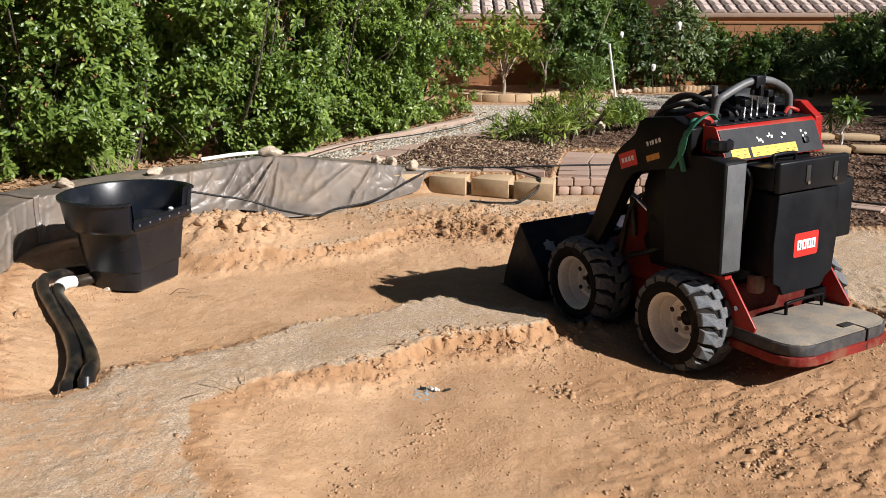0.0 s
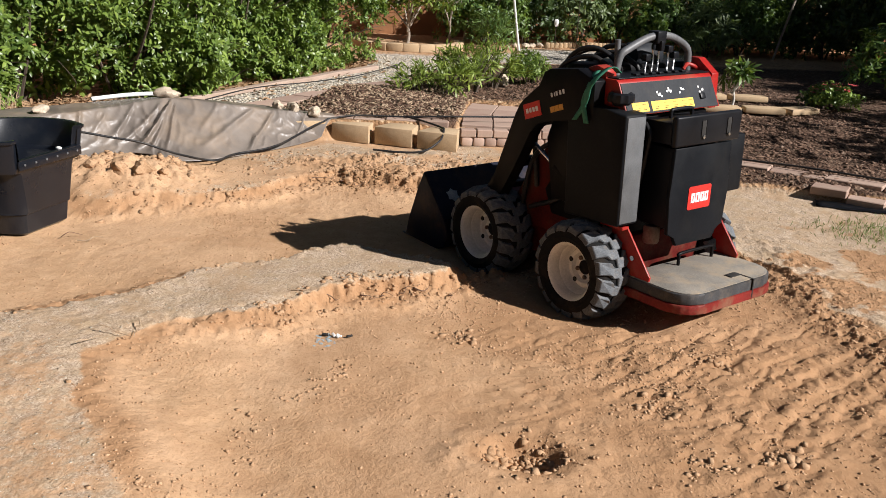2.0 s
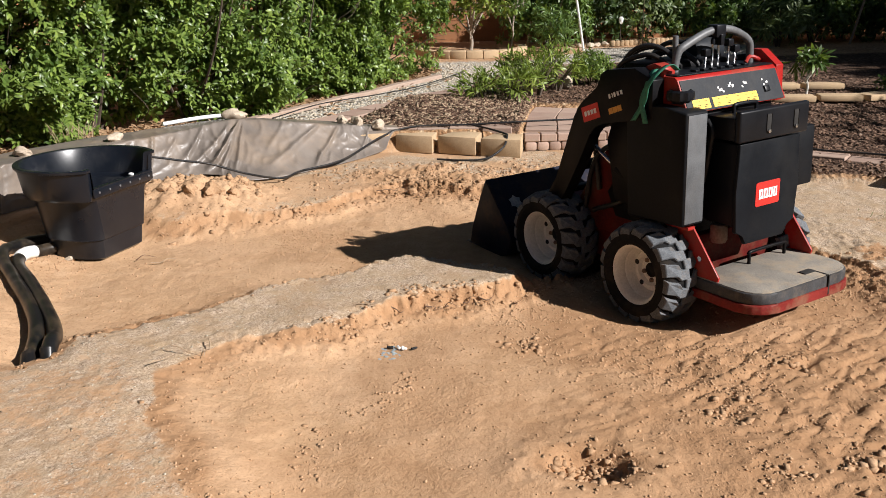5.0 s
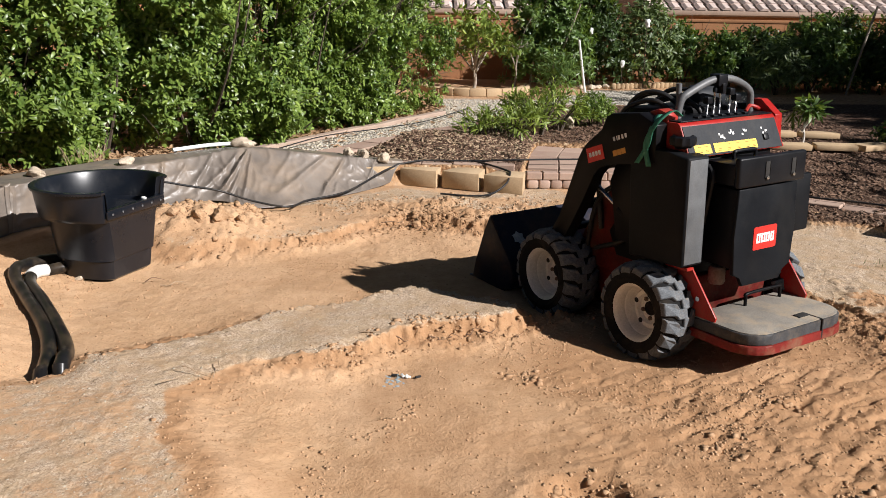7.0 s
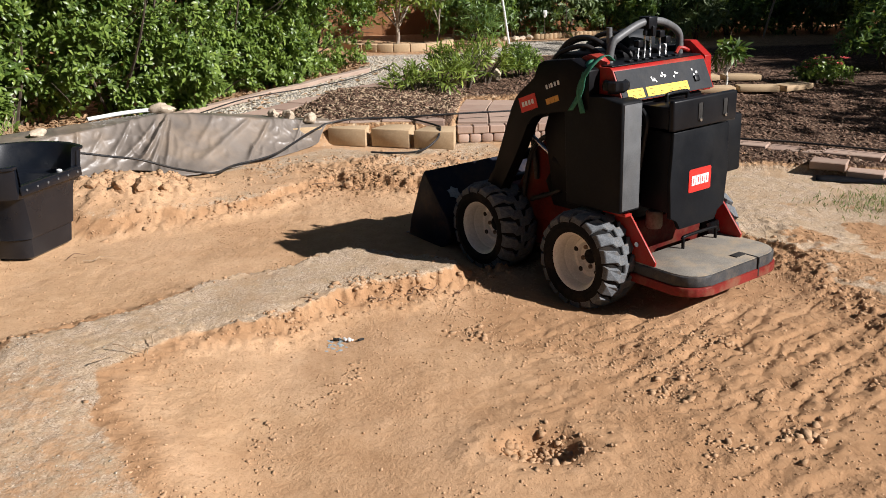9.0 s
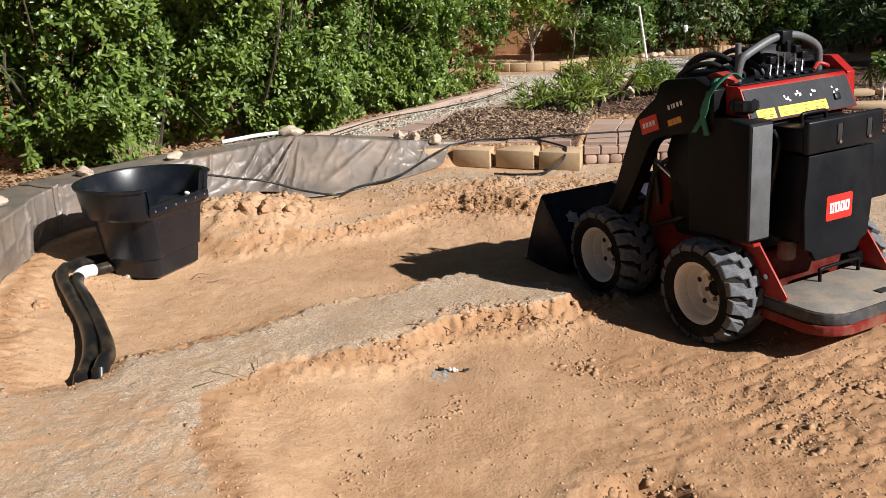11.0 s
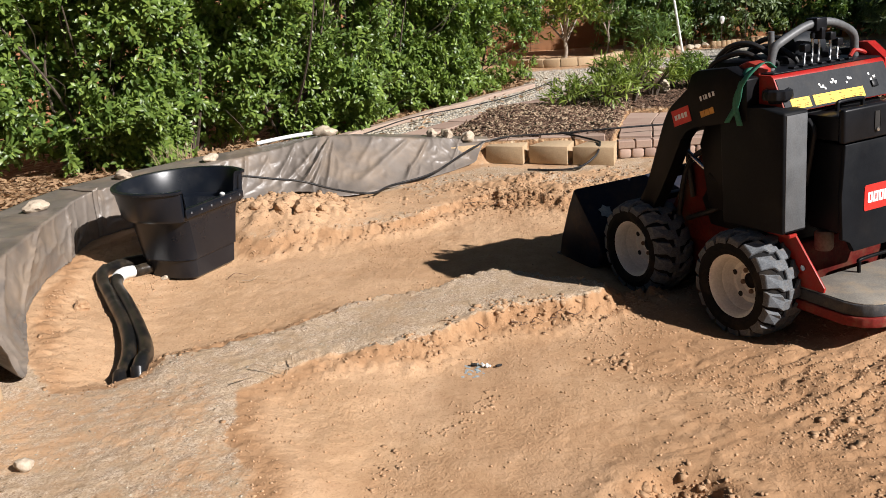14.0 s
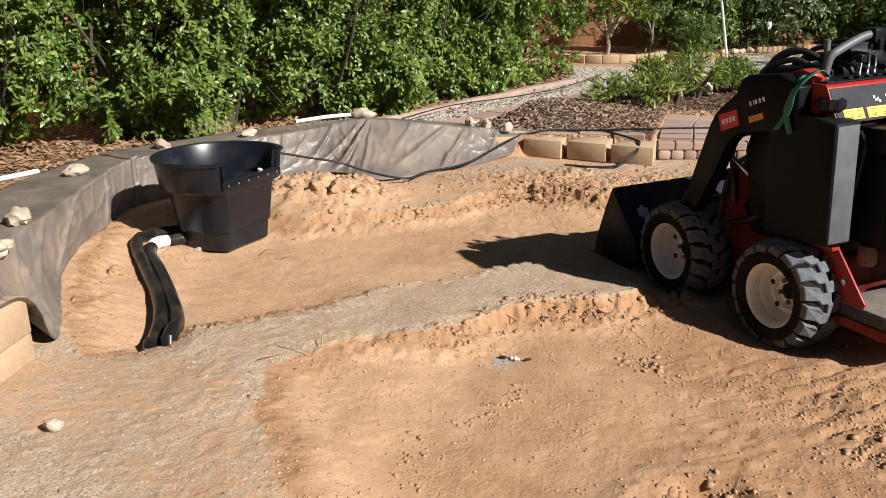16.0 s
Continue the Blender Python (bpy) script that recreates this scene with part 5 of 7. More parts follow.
        lathe(bm, [(0, 0), (0.03, 0), (0.03, 0.012), (0.014, 0.02), (0, 0.02)], 16, pose(0.74, (a1 if s > 0 else a0), 0.42, -90 * s))
        part("pivot_pin", bm, M["chrome"], arm)
        bm = bmesh.new()
        prism(bm, [(0.02, 0.50), (0.30, 0.50), (0.36, 0.80), (0.26, 1.06), (0.02, 1.06)], 1, *((0.30, 0.355) if s > 0 else (-0.355, -0.30)), 0.006)
        part("lift_tower", bm, M["blacksteel"], ob)
        if s > 0:
            # outer decals: red patch with bars, white bars, orange label
            tilt = pose(0.440, a1 + 0.001, 0.885, 0, 19, 0) @ pose(0, 0, 0, 0, 0, 180)
            bm = bmesh.new()
            box(bm, (0.0, -0.0015, 0.0), (0.125, 0.0, 0.074), 0, m=tilt)
            lab = part("label", bm, M["redlabel"], arm, "red label with white bars", smooth=False)
            for k in range(4):
                bm = bmesh.new()
                box(bm, (0.018 + k * 0.024, -0.003, 0.026), (0.034 + k * 0.024, -0.0016, 0.049), 0.002, m=tilt)
                part("letter_bar", bm, M["white"], lab, smooth=False)
            t2 = pose(0.262, a1 + 0.001, 1.020, 0, 19, 0) @ pose(0, 0, 0, 0, 0, 180)
            for k, wd in enumerate((0.019, 0.008, 0.02, 0.02, 0.02)):
                x = (0.0, 0.024, 0.036, 0.06, 0.084)[k]
                bm = bmesh.new()
                box(bm, (x, -0.0015, 0), (x + wd * 0.62, 0, 0.021), 0.002, m=t2)
                part("letter_bar", bm, M["white"], arm, smooth=False)
            t3 = pose(0.258, a1 + 0.001, 0.945, 0, 19, 0) @ pose(0, 0, 0, 0, 0, 180)
            for k in range(3):
                bm = bmesh.new()
                box(bm, (k * 0.031, -0.0015, 0), (k * 0.031 + 0.028, 0, 0.028), 0, m=t3)
                part("label", bm, M["orange"], arm, "small orange label", smooth=False)
    for z, x in ((1.05, 0.16), (0.62, 0.62)):
        bm = tube(bmesh.new(), [(x, -0.37, z), (x, 0.37, z)], 0.028, 14)
        part("cross_tube", bm, M["blacksteel"], ob)
    # bucket, tipped back on the ground
    bm = bmesh.new()
    prof = [(1.187, 0.474), (1.10, 0.37), (0.985, 0.235), (0.955, 0.15), (0.985, 0.075), (1.06, 0.035), (1.37, 0.055), (1.37, 0.068), (1.07, 0.050), (1.0, 0.085), (0.972, 0.152), (1.0, 0.228), (1.112, 0.36), (1.198, 0.462)]
    prism(bm, prof, 1, -0.52, 0.52)
    bucket = part("bucket", bm, M["navy"], ob, "dark blue bucket with soiled edges", smooth=False)
    for s in (1, -1):
        bm = bmesh.new()
        prism(bm, [(1.192, 0.470), (0.985, 0.232), (0.958, 0.15), (0.99, 0.075), (1.06, 0.04), (1.37, 0.06), (1.34, 0.16), (1.25, 0.36)], 1, *((0.513, 0.525) if s > 0 else (-0.525, -0.513)), 0.002)
        part("bucket_side", bm, M["navy"], bucket)
    bm = bmesh.new()
    prism(bm, [(1.30, 0.048), (1.41, 0.05), (1.41, 0.058), (1.30, 0.072)], 1, -0.52, 0.52)
    part("cutting_edge", bm, M["steel"], bucket)
    bm = bmesh.new()
    box(bm, (0.90, -0.36, 0.10), (0.955, 0.36, 0.42), 0.01)
    box(bm, (0.70, -0.37, 0.30), (0.92, -0.28, 0.42), 0.01)
    box(bm, (0.70, 0.28, 0.30), (0.92, 0.37, 0.42), 0.01)
    part("mount_plate", bm, M["blacksteel"], ob)
    bm = bmesh.new()
    st = pose(1.075, 0.40, 0.343, 0, 41, 0) @ pose(0, 0, 0, 0, 0, 0)
    ring = [st @ Vector((-0.004, 0.045 * math.cos(a) * (1 if k % 2 else 0.72), 0.045 * math.sin(a) * (1 if k % 2 else 0.72))) for k, a in enumerate(2 * math.pi * i / 12 for i in range(12))]
    bm.faces.new([bm.verts.new(p) for p in ring])
    part("sticker", bm, M["bluevalve"], bucket, "torn white sticker", smooth=False)
    # rear cover
    bm = bmesh.new()
    prism(bm, [(-0.205, 0.85), (-0.215, 0.62), (-0.205, 0.44), (-0.15, 0.425), (-0.135, 0.375), (0.135, 0.375), (0.15, 0.425), (0.205, 0.44), (0.215, 0.62), (0.205, 0.85)], 0, -0.335, -0.315, 0.006)
    box(bm, (-0.322, -0.20, 0.46), (-0.14, 0.20, 0.85), 0.02)
    hood = part("rear_cover", bm, M["hood"], ob, "dull black moulded rear cover")
    bm = bmesh.new()
    lab = [( -0.075, 0.545), (0.075, 0.545), (0.082, 0.552), (0.082, 0.650), (0.075, 0.657), (-0.075, 0.657), (-0.082, 0.650), (-0.082, 0.552)]
    prism(bm, lab, 0, -0.3375, -0.3352)
    lb = part("label", bm, M["redlabel"], hood, "red badge with white bars", smooth=False)
    for k, (y0, wd) in enumerate(((0.062, 0.027), (0.030, 0.030), (-0.004, 0.028), (-0.036, 0.026))):
        bm = bmesh.new()
        box(bm, (-0.3392, y0 - wd, 0.578), (-0.3377, y0, 0.624), 0)
        box(bm, (-0.3396, y0 - wd * 0.62, 0.588), (-0.3393, y0 - wd * 0.38, 0.614), 0, mat=1)
        part("letter_bar", bm, [M["white"], M["redlabel"]], lb, smooth=False)
    # lid over the cover, with two dark plates painting the shade of grip slots
    bm = bmesh.new()
    box(bm, (-0.352, -0.235, 0.858), (-0.318, 0.235, 1.0), 0.012, 3)
    box(bm, (-0.33, -0.215, 0.86), (-0.10, 0.215, 0.965), 0.012)
    lid = part("lid", bm, M["blackplastic"], ob, "glossy black hinged lid")
    for y in (-0.14, 0.045):
        bm = bmesh.new()
        box(bm, (-0.3545, y - 0.016, 0.892), (-0.3515, y + 0.016, 0.972), 0.004)
        slot = part("slot", bm, M["darkhole"], lid)
        bm = bmesh.new()
        lathe(bm, [(0, 0), (0.009, 0), (0.009, 0.006), (0.0, 0.008)], 10, pose(-0.355, y, 0.895, 0, -90, 0))
        part("screw", bm, M["chrome"], slot)
    bm = bmesh.new()
    tube(bm, smooth_path([(-0.20, 0.10, 0.962), (-0.20, 0.10, 0.99), (-0.20, 0.085, 1.002), (-0.20, -0.035, 1.002), (-0.20, -0.05, 0.99), (-0.20, -0.05, 0.962)], 4), 0.009, 8)
    part("lid_handle", bm, M["blackplastic"], lid)
    # side tanks
    bm = bmesh.new()
    prism(bm, [(-0.225, 0.485), (0.13, 0.470), (0.15, 0.99), (0.08, 1.02), (-0.10, 1.015), (-0.225, 1.003)], 1, 0.290, 0.430, 0.014, seg=3)
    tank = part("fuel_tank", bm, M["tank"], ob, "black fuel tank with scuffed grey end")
    # scuffed end plate, also lightened to carry the sunlight falling on it
    bm = bmesh.new()
    prism(bm, [(0.302, 0.498), (0.418, 0.498), (0.418, 0.990), (0.302, 0.990)], 0, -0.2275, -0.2215, 0.002)
    part("faded_end", bm, M["sunlittank"], tank, "scuffed grey end of the tank, lightened as sunlit")
    bm = bmesh.new()
    lathe(bm, [(0.036, 0.0), (0.04, 0.014), (0.058, 0.016), (0.061, 0.028), (0.058, 0.052), (0.048, 0.060), (0.03, 0.054), (0.0, 0.054)], 44, pose(-0.105, 0.345, 1.026))
    for v in bm.verts:
        dx, dy = v.co.x + 0.105, v.co.y - 0.345
        if math.hypot(dx, dy) > 0.05:
            k = 1 + 0.05 * math.cos(11 * math.atan2(dy, dx))
            v.co.x, v.co.y = -0.105 + dx * k, 0.345 + dy * k
    part("filler_cap", bm, M["blackplastic"], tank)
    bm = bmesh.new()
    prism(bm, [(-0.225, 0.55), (0.13, 0.53), (0.13, 0.84), (-0.22, 0.845)], 1, -0.478, -0.262, 0.014)
    part("hydraulic_tank", bm, M["tank"], ob)
    # engine block, cooling duct and muffler glimpsed between tank and cover
    bm = bmesh.new()
    box(bm, (-0.14, -0.25, 0.42), (0.30, 0.25, 0.98), 0.02)
    part("engine_housing", bm, M["blacksteel"], ob)
    bm = bmesh.new()
    lathe(bm, [(0, 0), (0.035, 0), (0.04, 0.01), (0.04, 0.075), (0.032, 0.085), (0, 0.085)], 18, pose(-0.225, 0.185, 0.375))
    part("oil_filter", bm, M["rust"], ob)
    bm = bmesh.new()
    tube(bm, smooth_path([(-0.16, 0.225, 0.94), (-0.20, 0.235, 0.90), (-0.19, 0.24, 0.80), (-0.16, 0.235, 0.66)], 5), 0.013, 9)
    part("breather_hose", bm, M["hose"], ob)
    # console
    bm = bmesh.new()
    prism(bm, [(-0.165, 0.985), (-0.095, 1.128), (-0.08, 1.14), (0.16, 1.14), (0.16, 1.02), (0.10, 0.985)], 1, -0.305, 0.36, 0.005)
    con = part("console", bm, M["red"], ob, "red control console with grey panel")
    bm = bmesh.new()
    ax, ay = -0.165, 0.985
    ux, uz = 0.07 / 0.1592, 0.143 / 0.1592
    pl = Matrix(((ux, 0, -uz, ax), (0, 1, 0, 0.03), (uz, 0, ux, ay), (0, 0, 0, 1)))
    box(bm, (0.004, -0.322, 0.0), (0.153, 0.322, 0.003), 0.0, m=pl)
    pan = part("panel", bm, M["panel"], con, smooth=False)
    for y0, y1 in ((0.285, 0.175), (0.155, -0.145)):
        bm = bmesh.new()
        box(bm, (0.012, y1, 0.003), (0.058, y0, 0.0045), 0, m=pl)
        yl = part("warning_label", bm, M["yellow"], pan, "yellow warning label", smooth=False)
    bm = bmesh.new()
    for y in (0.25, 0.205, 0.12, 0.055, -0.01, -0.075, -0.12):
        box(bm, (0.020, y - 0.010, 0.0046), (0.0225, y + 0.012, 0.0050), 0, m=pl)
        box(bm, (0.028, y - 0.014, 0.0046), (0.0300, y + 0.008, 0.0050), 0, m=pl)
        box(bm, (0.046, y - 0.012, 0.0046), (0.0475, y + 0.012, 0.0052), 0, m=pl)
    tagged(part("print", bm, M["darkhole"], pan, smooth=False), kind="stuff")
    bm = bmesh.new()
    rng = random.Random(3)
    for y0, n in ((0.10, 5), (0.03, 6), (-0.06, 5), (-0.20, 4)):
        for k in range(n):
            u = 0.072 + rng.random() * 0.034
            w = y0 - rng.random() * 0.035
            box(bm, (u, w - 0.006, 0.003), (u + 0.010, w + 0.004, 0.0046), 0, m=pl)
    tagged(part("symbol_print", bm, M["white"], pan, smooth=False), kind="stuff")
    bm = bmesh.new()
    box(bm, (0.045, -0.235, 0.003), (0.075, -0.200, 0.012), 0.003, m=pl)
    part("switch", bm, M["blackplastic"], pan)
    bm = bmesh.new()
    box(bm, (-0.084, -0.295, 1.1405), (0.15, 0.350, 1.146), 0.002)
    for k in range(7):
        box(bm, (-0.055, 0.17 - k * 0.055, 1.146), (-0.02, 0.20 - k * 0.055, 1.156), 0.003)
    part("console_top", bm, M["blackplastic"], con)
    # red guard at the right end
    bm = bmesh.new()
    prism(bm, [(-0.10, 0.965), (-0.095, 1.135), (0.0, 1.205), (0.055, 1.205), (0.055, 1.165), (0.10, 1.13), (0.10, 0.965)], 1, -0.362, -0.310, 0.004)
    part("end_guard", bm, M["red"], ob)
    bm = bmesh.new()
    tube(bm, smooth_path([(0.0, -0.20, 1.15), (0.01, -0.24, 1.175), (0.0, -0.28, 1.165), (0.0, -0.312, 1.15)], 4), 0.010, 8)
    part("red_cable", bm, M["red"], ob)
    # hand rail
    bm = bmesh.new()
    tube(bm, smooth_path([(0.02, 0.258, 1.11), (0.02, 0.256, 1.17), (0.018, 0.240, 1.232), (0.012, 0.20, 1.262), (0.01, 0.06, 1.312), (0.01, -0.06, 1.318), (0.012, -0.16, 1.292), (0.015, -0.232, 1.250), (0.02, -0.252, 1.20), (0.02, -0.252, 1.13)], 5), 0.0185, 12)
    rail = part("hand_rail", bm, M["steel"], ob, "grey foam-covered hand rail")
    bm = bmesh.new()
    box(bm, (-0.02, -0.032, 1.285), (0.045, 0.032, 1.342), 0.006)
    box(bm, (-0.03, -0.012, 1.25), (0.03, 0.012, 1.30), 0.004)
    part("rail_clamp", bm, M["blackplastic"], rail)
    # levers
    for k, (y, top, knob) in enumerate(((0.10, 1.215, 0), (0.055, 1.26, 0), (0.015, 1.27, 0), (-0.055, 1.25, 1), (-0.10, 1.22, 1))):
        bm = bmesh.new()
        tube(bm, smooth_path([(-0.02, y, 1.14), (-0.015, y - 0.002, 1.165), (0.0, y - 0.022, 1.195), (0.004, y - 0.025, top)], 4), 0.0055, 8)
        lv = part("lever", bm, M["chrome"], ob, "bent chrome lever")
        bm = bmesh.new()
        if knob or k == 0:
            box(bm, (-0.012, y - 0.045, top - 0.012), (0.022, y - 0.008, top + 0.022), 0.006)
        else:
            lathe(bm, [(0, 0), (0.010, 0.002), (0.011, 0.02), (0.006, 0.032), (0, 0.033)], 12, pose(0.004, y - 0.025, top - 0.006))
        part("knob", bm, M["blackplastic"], lv)
    # hydraulic hoses looping over the tower
    for k in range(6):
        bm = bmesh.new()
        y = 0.27 - 0.055 * k
        x = 0.16 + 0.035 * (k % 3)
        top = 1.212 + 0.012 * ((k * 3) % 4)
        tube(bm, smooth_path([(x + 0.22, y + 0.03, 1.00), (x + 0.20, y + 0.02, 1.14), (x + 0.13, y, top - 0.02), (x + 0.03, y - 0.03, top), (x - 0.06, y - 0.06, top - 0.045), (x - 0.08, y - 0.075, 1.15)], 6), 0.0125, 9)
        hs = part("hydraulic_hose", bm, M["hose"], ob, "black rubber hydraulic hose")
        bm = bmesh.new()
        tube(bm, [(x + 0.22, y + 0.03, 0.98), (x + 0.21, y + 0.026, 1.075)], 0.0145, 8)
        part("hose_fitting", bm, M["chrome"], hs)
    bm = bmesh.new()
    tube(bm, smooth_path([(0.10, 0.17, 1.14), (0.10, 0.172, 1.20), (0.10, 0.175, 1.30)], 3), 0.014, 10)
    part("exhaust_stub", bm, M["steel"], ob)
    bm = bmesh.new()
    lathe(bm, [(0, 0), (0.06, 0), (0.07, 0.02), (0.07, 0.17), (0.06, 0.19), (0.03, 0.19), (0, 0.20)], 20, pose(0.20, -0.02, 1.205, 90, 0, 0))
    part("air_filter", bm, M["panel"], ob)
    bm = bmesh.new()
    box(bm, (0.12, -0.30, 1.02), (0.36, 0.26, 1.175), 0.02)
    part("valve_block", bm, M["blacksteel"], ob)
    # green strap knotted to the tower
    bm = bmesh.new()
    for dx, dz, ln, tw in ((-0.05, 1.185, 0.25, 0.03), (0.03, 1.16, 0.22, -0.025)):
        pts = smooth_path([(dx + 0.01, 0.30, dz - 0.02), (dx, 0.37, dz + 0.01), (dx + tw, 0.442, dz - 0.05), (dx + tw * 1.6 + 0.03, 0.45, dz - ln * 0.6), (dx + 0.05, 0.452, dz - ln)], 6)
        prev = None
        for q in pts:
            pair = [bm.verts.new(q + Vector((-0.016, 0, 0.002))), bm.verts.new(q + Vector((0.016, 0, -0.002)))]
            if prev:
                bm.faces.new((prev[0], prev[1], pair[1], pair[0]))
            prev = pair
    sp = part("strap", bm, M["strap"], ob, "faded green webbing strap")
    so = sp.modifiers.new("thickness", "SOLIDIFY")
    so.thickness = 0.003
    bm = bmesh.new()
    prism(bm, [(-0.02, 1.12), (0.11, 1.12), (0.11, 1.175), (0.05, 1.195), (-0.01, 1.18)], 1, 0.285, 0.36, 0.01)
    part("hose_guard", bm, M["red"], ob)
    # standing platform with rubber pad
    bm = bmesh.new()
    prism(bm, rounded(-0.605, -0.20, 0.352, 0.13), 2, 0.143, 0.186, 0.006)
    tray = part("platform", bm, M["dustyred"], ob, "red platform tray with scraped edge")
    bm = bmesh.new()
    prism(bm, rounded(-0.598, -0.21, 0.345, 0.125), 2, 0.187, 0.238, 0.008)
    part("pad_edge", bm, M["padside"], tray)
    bm = bmesh.new()
    prism(bm, rounded(-0.590, -0.215, 0.337, 0.12), 2, 0.236, 0.2425, 0.002)
    part("pad", bm, M["pad"], tray, "dusty grey-brown rubber pad")
    bm = bmesh.new()
    tube(bm, smooth_path([(-0.275, 0.02, 0.24), (-0.275, 0.02, 0.285), (-0.275, 0.005, 0.302), (-0.275, -0.22, 0.302), (-0.275, -0.235, 0.285), (-0.275, -0.235, 0.24)], 4), 0.0085, 10)
    part("pad_handle", bm, M["blacksteel"], tray)
    bm = bmesh.new()
    box(bm, (-0.606, -0.132, 0.15), (-0.596, -0.124, 0.2435), 0)
    box(bm, (-0.598, -0.132, 0.2425), (-0.50, -0.124, 0.2445), 0)
    box(bm, (-0.535, -0.124, 0.2425), (-0.495, -0.05, 0.2475), 0.002)
    part("pad_latch", bm, M["darkhole"], tray)
    return ob


loader()


# ---------------------------------------------------------------- the spillway tub
def spill_tub():
    """Black moulded tub: round back, flat front with a lowered spillway between two cheeks."""
    ob = thing("pond_filter_tub", "black moulded plastic tub with spillway lip on the soil", "tub", pose(-1.703, 5.084, 0.012, 0, 0, -20.9))

    # local: +x is the spill side, y across
    def ring(front, cx, rx, ry, z, lip=None, box_=2.0, n=34, top=0.0):
        """Closed outline: a squarish ellipse cut off by a straight front."""
        k = min(0.98, max(0.0, (front - cx) / rx))
        a0 = math.acos(k ** (box_ / 2))
        pts = []
        for q in range(n + 1):
            a = a0 + (2 * math.pi - 2 * a0) * q / n
            c, d = math.cos(a), math.sin(a)
            pts.append(Vector((cx + rx * math.copysign(abs(c) ** (2 / box_), c), ry * math.copysign(abs(d) ** (2 / box_), d), z)))
        yc = abs(pts[-1].y)
        low = z if lip is None else lip
        for y, zz in ((-yc + 0.014, z), (-yc + 0.048, z), (-yc + 0.056, low), (yc - 0.056, low), (yc - 0.048, z), (yc - 0.014, z)):
            pts.append(Vector((front + 0.008, y, zz)))
        return pts

    bm = bmesh.new()
    b = 2.7
    outer = [ring(-0.045, -0.20, 0.205, 0.205, 0.0, None, b), ring(-0.022, -0.20, 0.232, 0.232, 0.016, None, b), ring(-0.012, -0.20, 0.242, 0.246, 0.125, None, b),
             ring(-0.002, -0.20, 0.252, 0.258, 0.131, None, b), ring(0.002, -0.20, 0.252, 0.256, 0.142, None, b), ring(0.012, -0.20, 0.280, 0.282, 0.345, None, b), ring(0.016, -0.20, 0.288, 0.290, 0.372, None, b),
             ring(0.020, -0.20, 0.345, 0.345, 0.380, None, 2.2), ring(0.026, -0.20, 0.360, 0.362, 0.400), ring(0.036, -0.20, 0.376, 0.388, 0.545, 0.442), ring(0.044, -0.20, 0.389, 0.402, 0.549, 0.446), ring(0.045, -0.20, 0.391, 0.404, 0.562, 0.452), ring(0.036, -0.20, 0.382, 0.395, 0.566, 0.454)]
    inner = [ring(0.012, -0.20, 0.358, 0.371, 0.564, 0.452), ring(0.006, -0.20, 0.350, 0.363, 0.552, 0.446), ring(0.0, -0.20, 0.332, 0.342, 0.405, 0.402), ring(-0.012, -0.20, 0.272, 0.274, 0.392, None, b), ring(-0.02, -0.20, 0.265, 0.267, 0.37, None, b), ring(-0.05, -0.20, 0.215, 0.215, 0.03, None, b)]
    rows = [[bm.verts.new(p) for p in r] for r in outer + inner]
    n = len(rows[0])
    for a, c in zip(rows, rows[1:]):
        for k in range(n):
            bm.faces.new((a[k], a[(k + 1) % n], c[(k + 1) % n], c[k]))
    bm.faces.new(rows[0][::-1])
    bm.faces.new(rows[-1])
    part("body", bm, M["tubplastic"], ob, angle=28)
    bm = bmesh.new()
    box(bm, (0.040, -0.262, 0.396), (0.056, 0.262, 0.448), 0.006)
    lip = part("spillway_lip", bm, M["tubplastic"], ob)
    for k in range(6):
        bm = bmesh.new()
        lathe(bm, [(0, 0), (0.007, 0), (0.007, 0.003), (0, 0.004)], 10, pose(0.0555, -0.22 + 0.088 * k, 0.424, 0, 90, 0))
        part("insert_nut", bm, M["steel"], lip)
    # bracket on the near cheek
    bm = bmesh.new()
    box(bm, (0.020, -0.300, 0.500), (0.028, -0.258, 0.506), 0.001)
    box(bm, (0.020, -0.264, 0.470), (0.028, -0.258, 0.506), 0.001)
    part("bracket", bm, M["chrome"], ob, "small bright metal bracket")
    bm = bmesh.new()
    rock(bm, (0.040, 0.024, 0.02), random.Random(2), 2, 0.1, pose(0.025, 0.10, 0.458))
    tagged(part("paper_scrap", bm, M["pvc"]), "small white plastic scrap on the tub lip", "scrap").matrix_world = ob.matrix_world.copy()
    return ob


tub = spill_tub()


def ground_tube(name, label, category, pts, radius, mat, steps=8, sides=12, sink=0.0):
    path = smooth_path(pts, steps)
    zs = terrain(np.array([p.x for p in path]), np.array([p.y for p in path]))[0]
    for p, z in zip(path, zs):
        p.z = max(p.z, float(z) + radius - sink)
    bm = tube(bmesh.new(), path, radius, sides)
    ob = part(name, bm, M[mat])
    return tagged(ob, label, category)


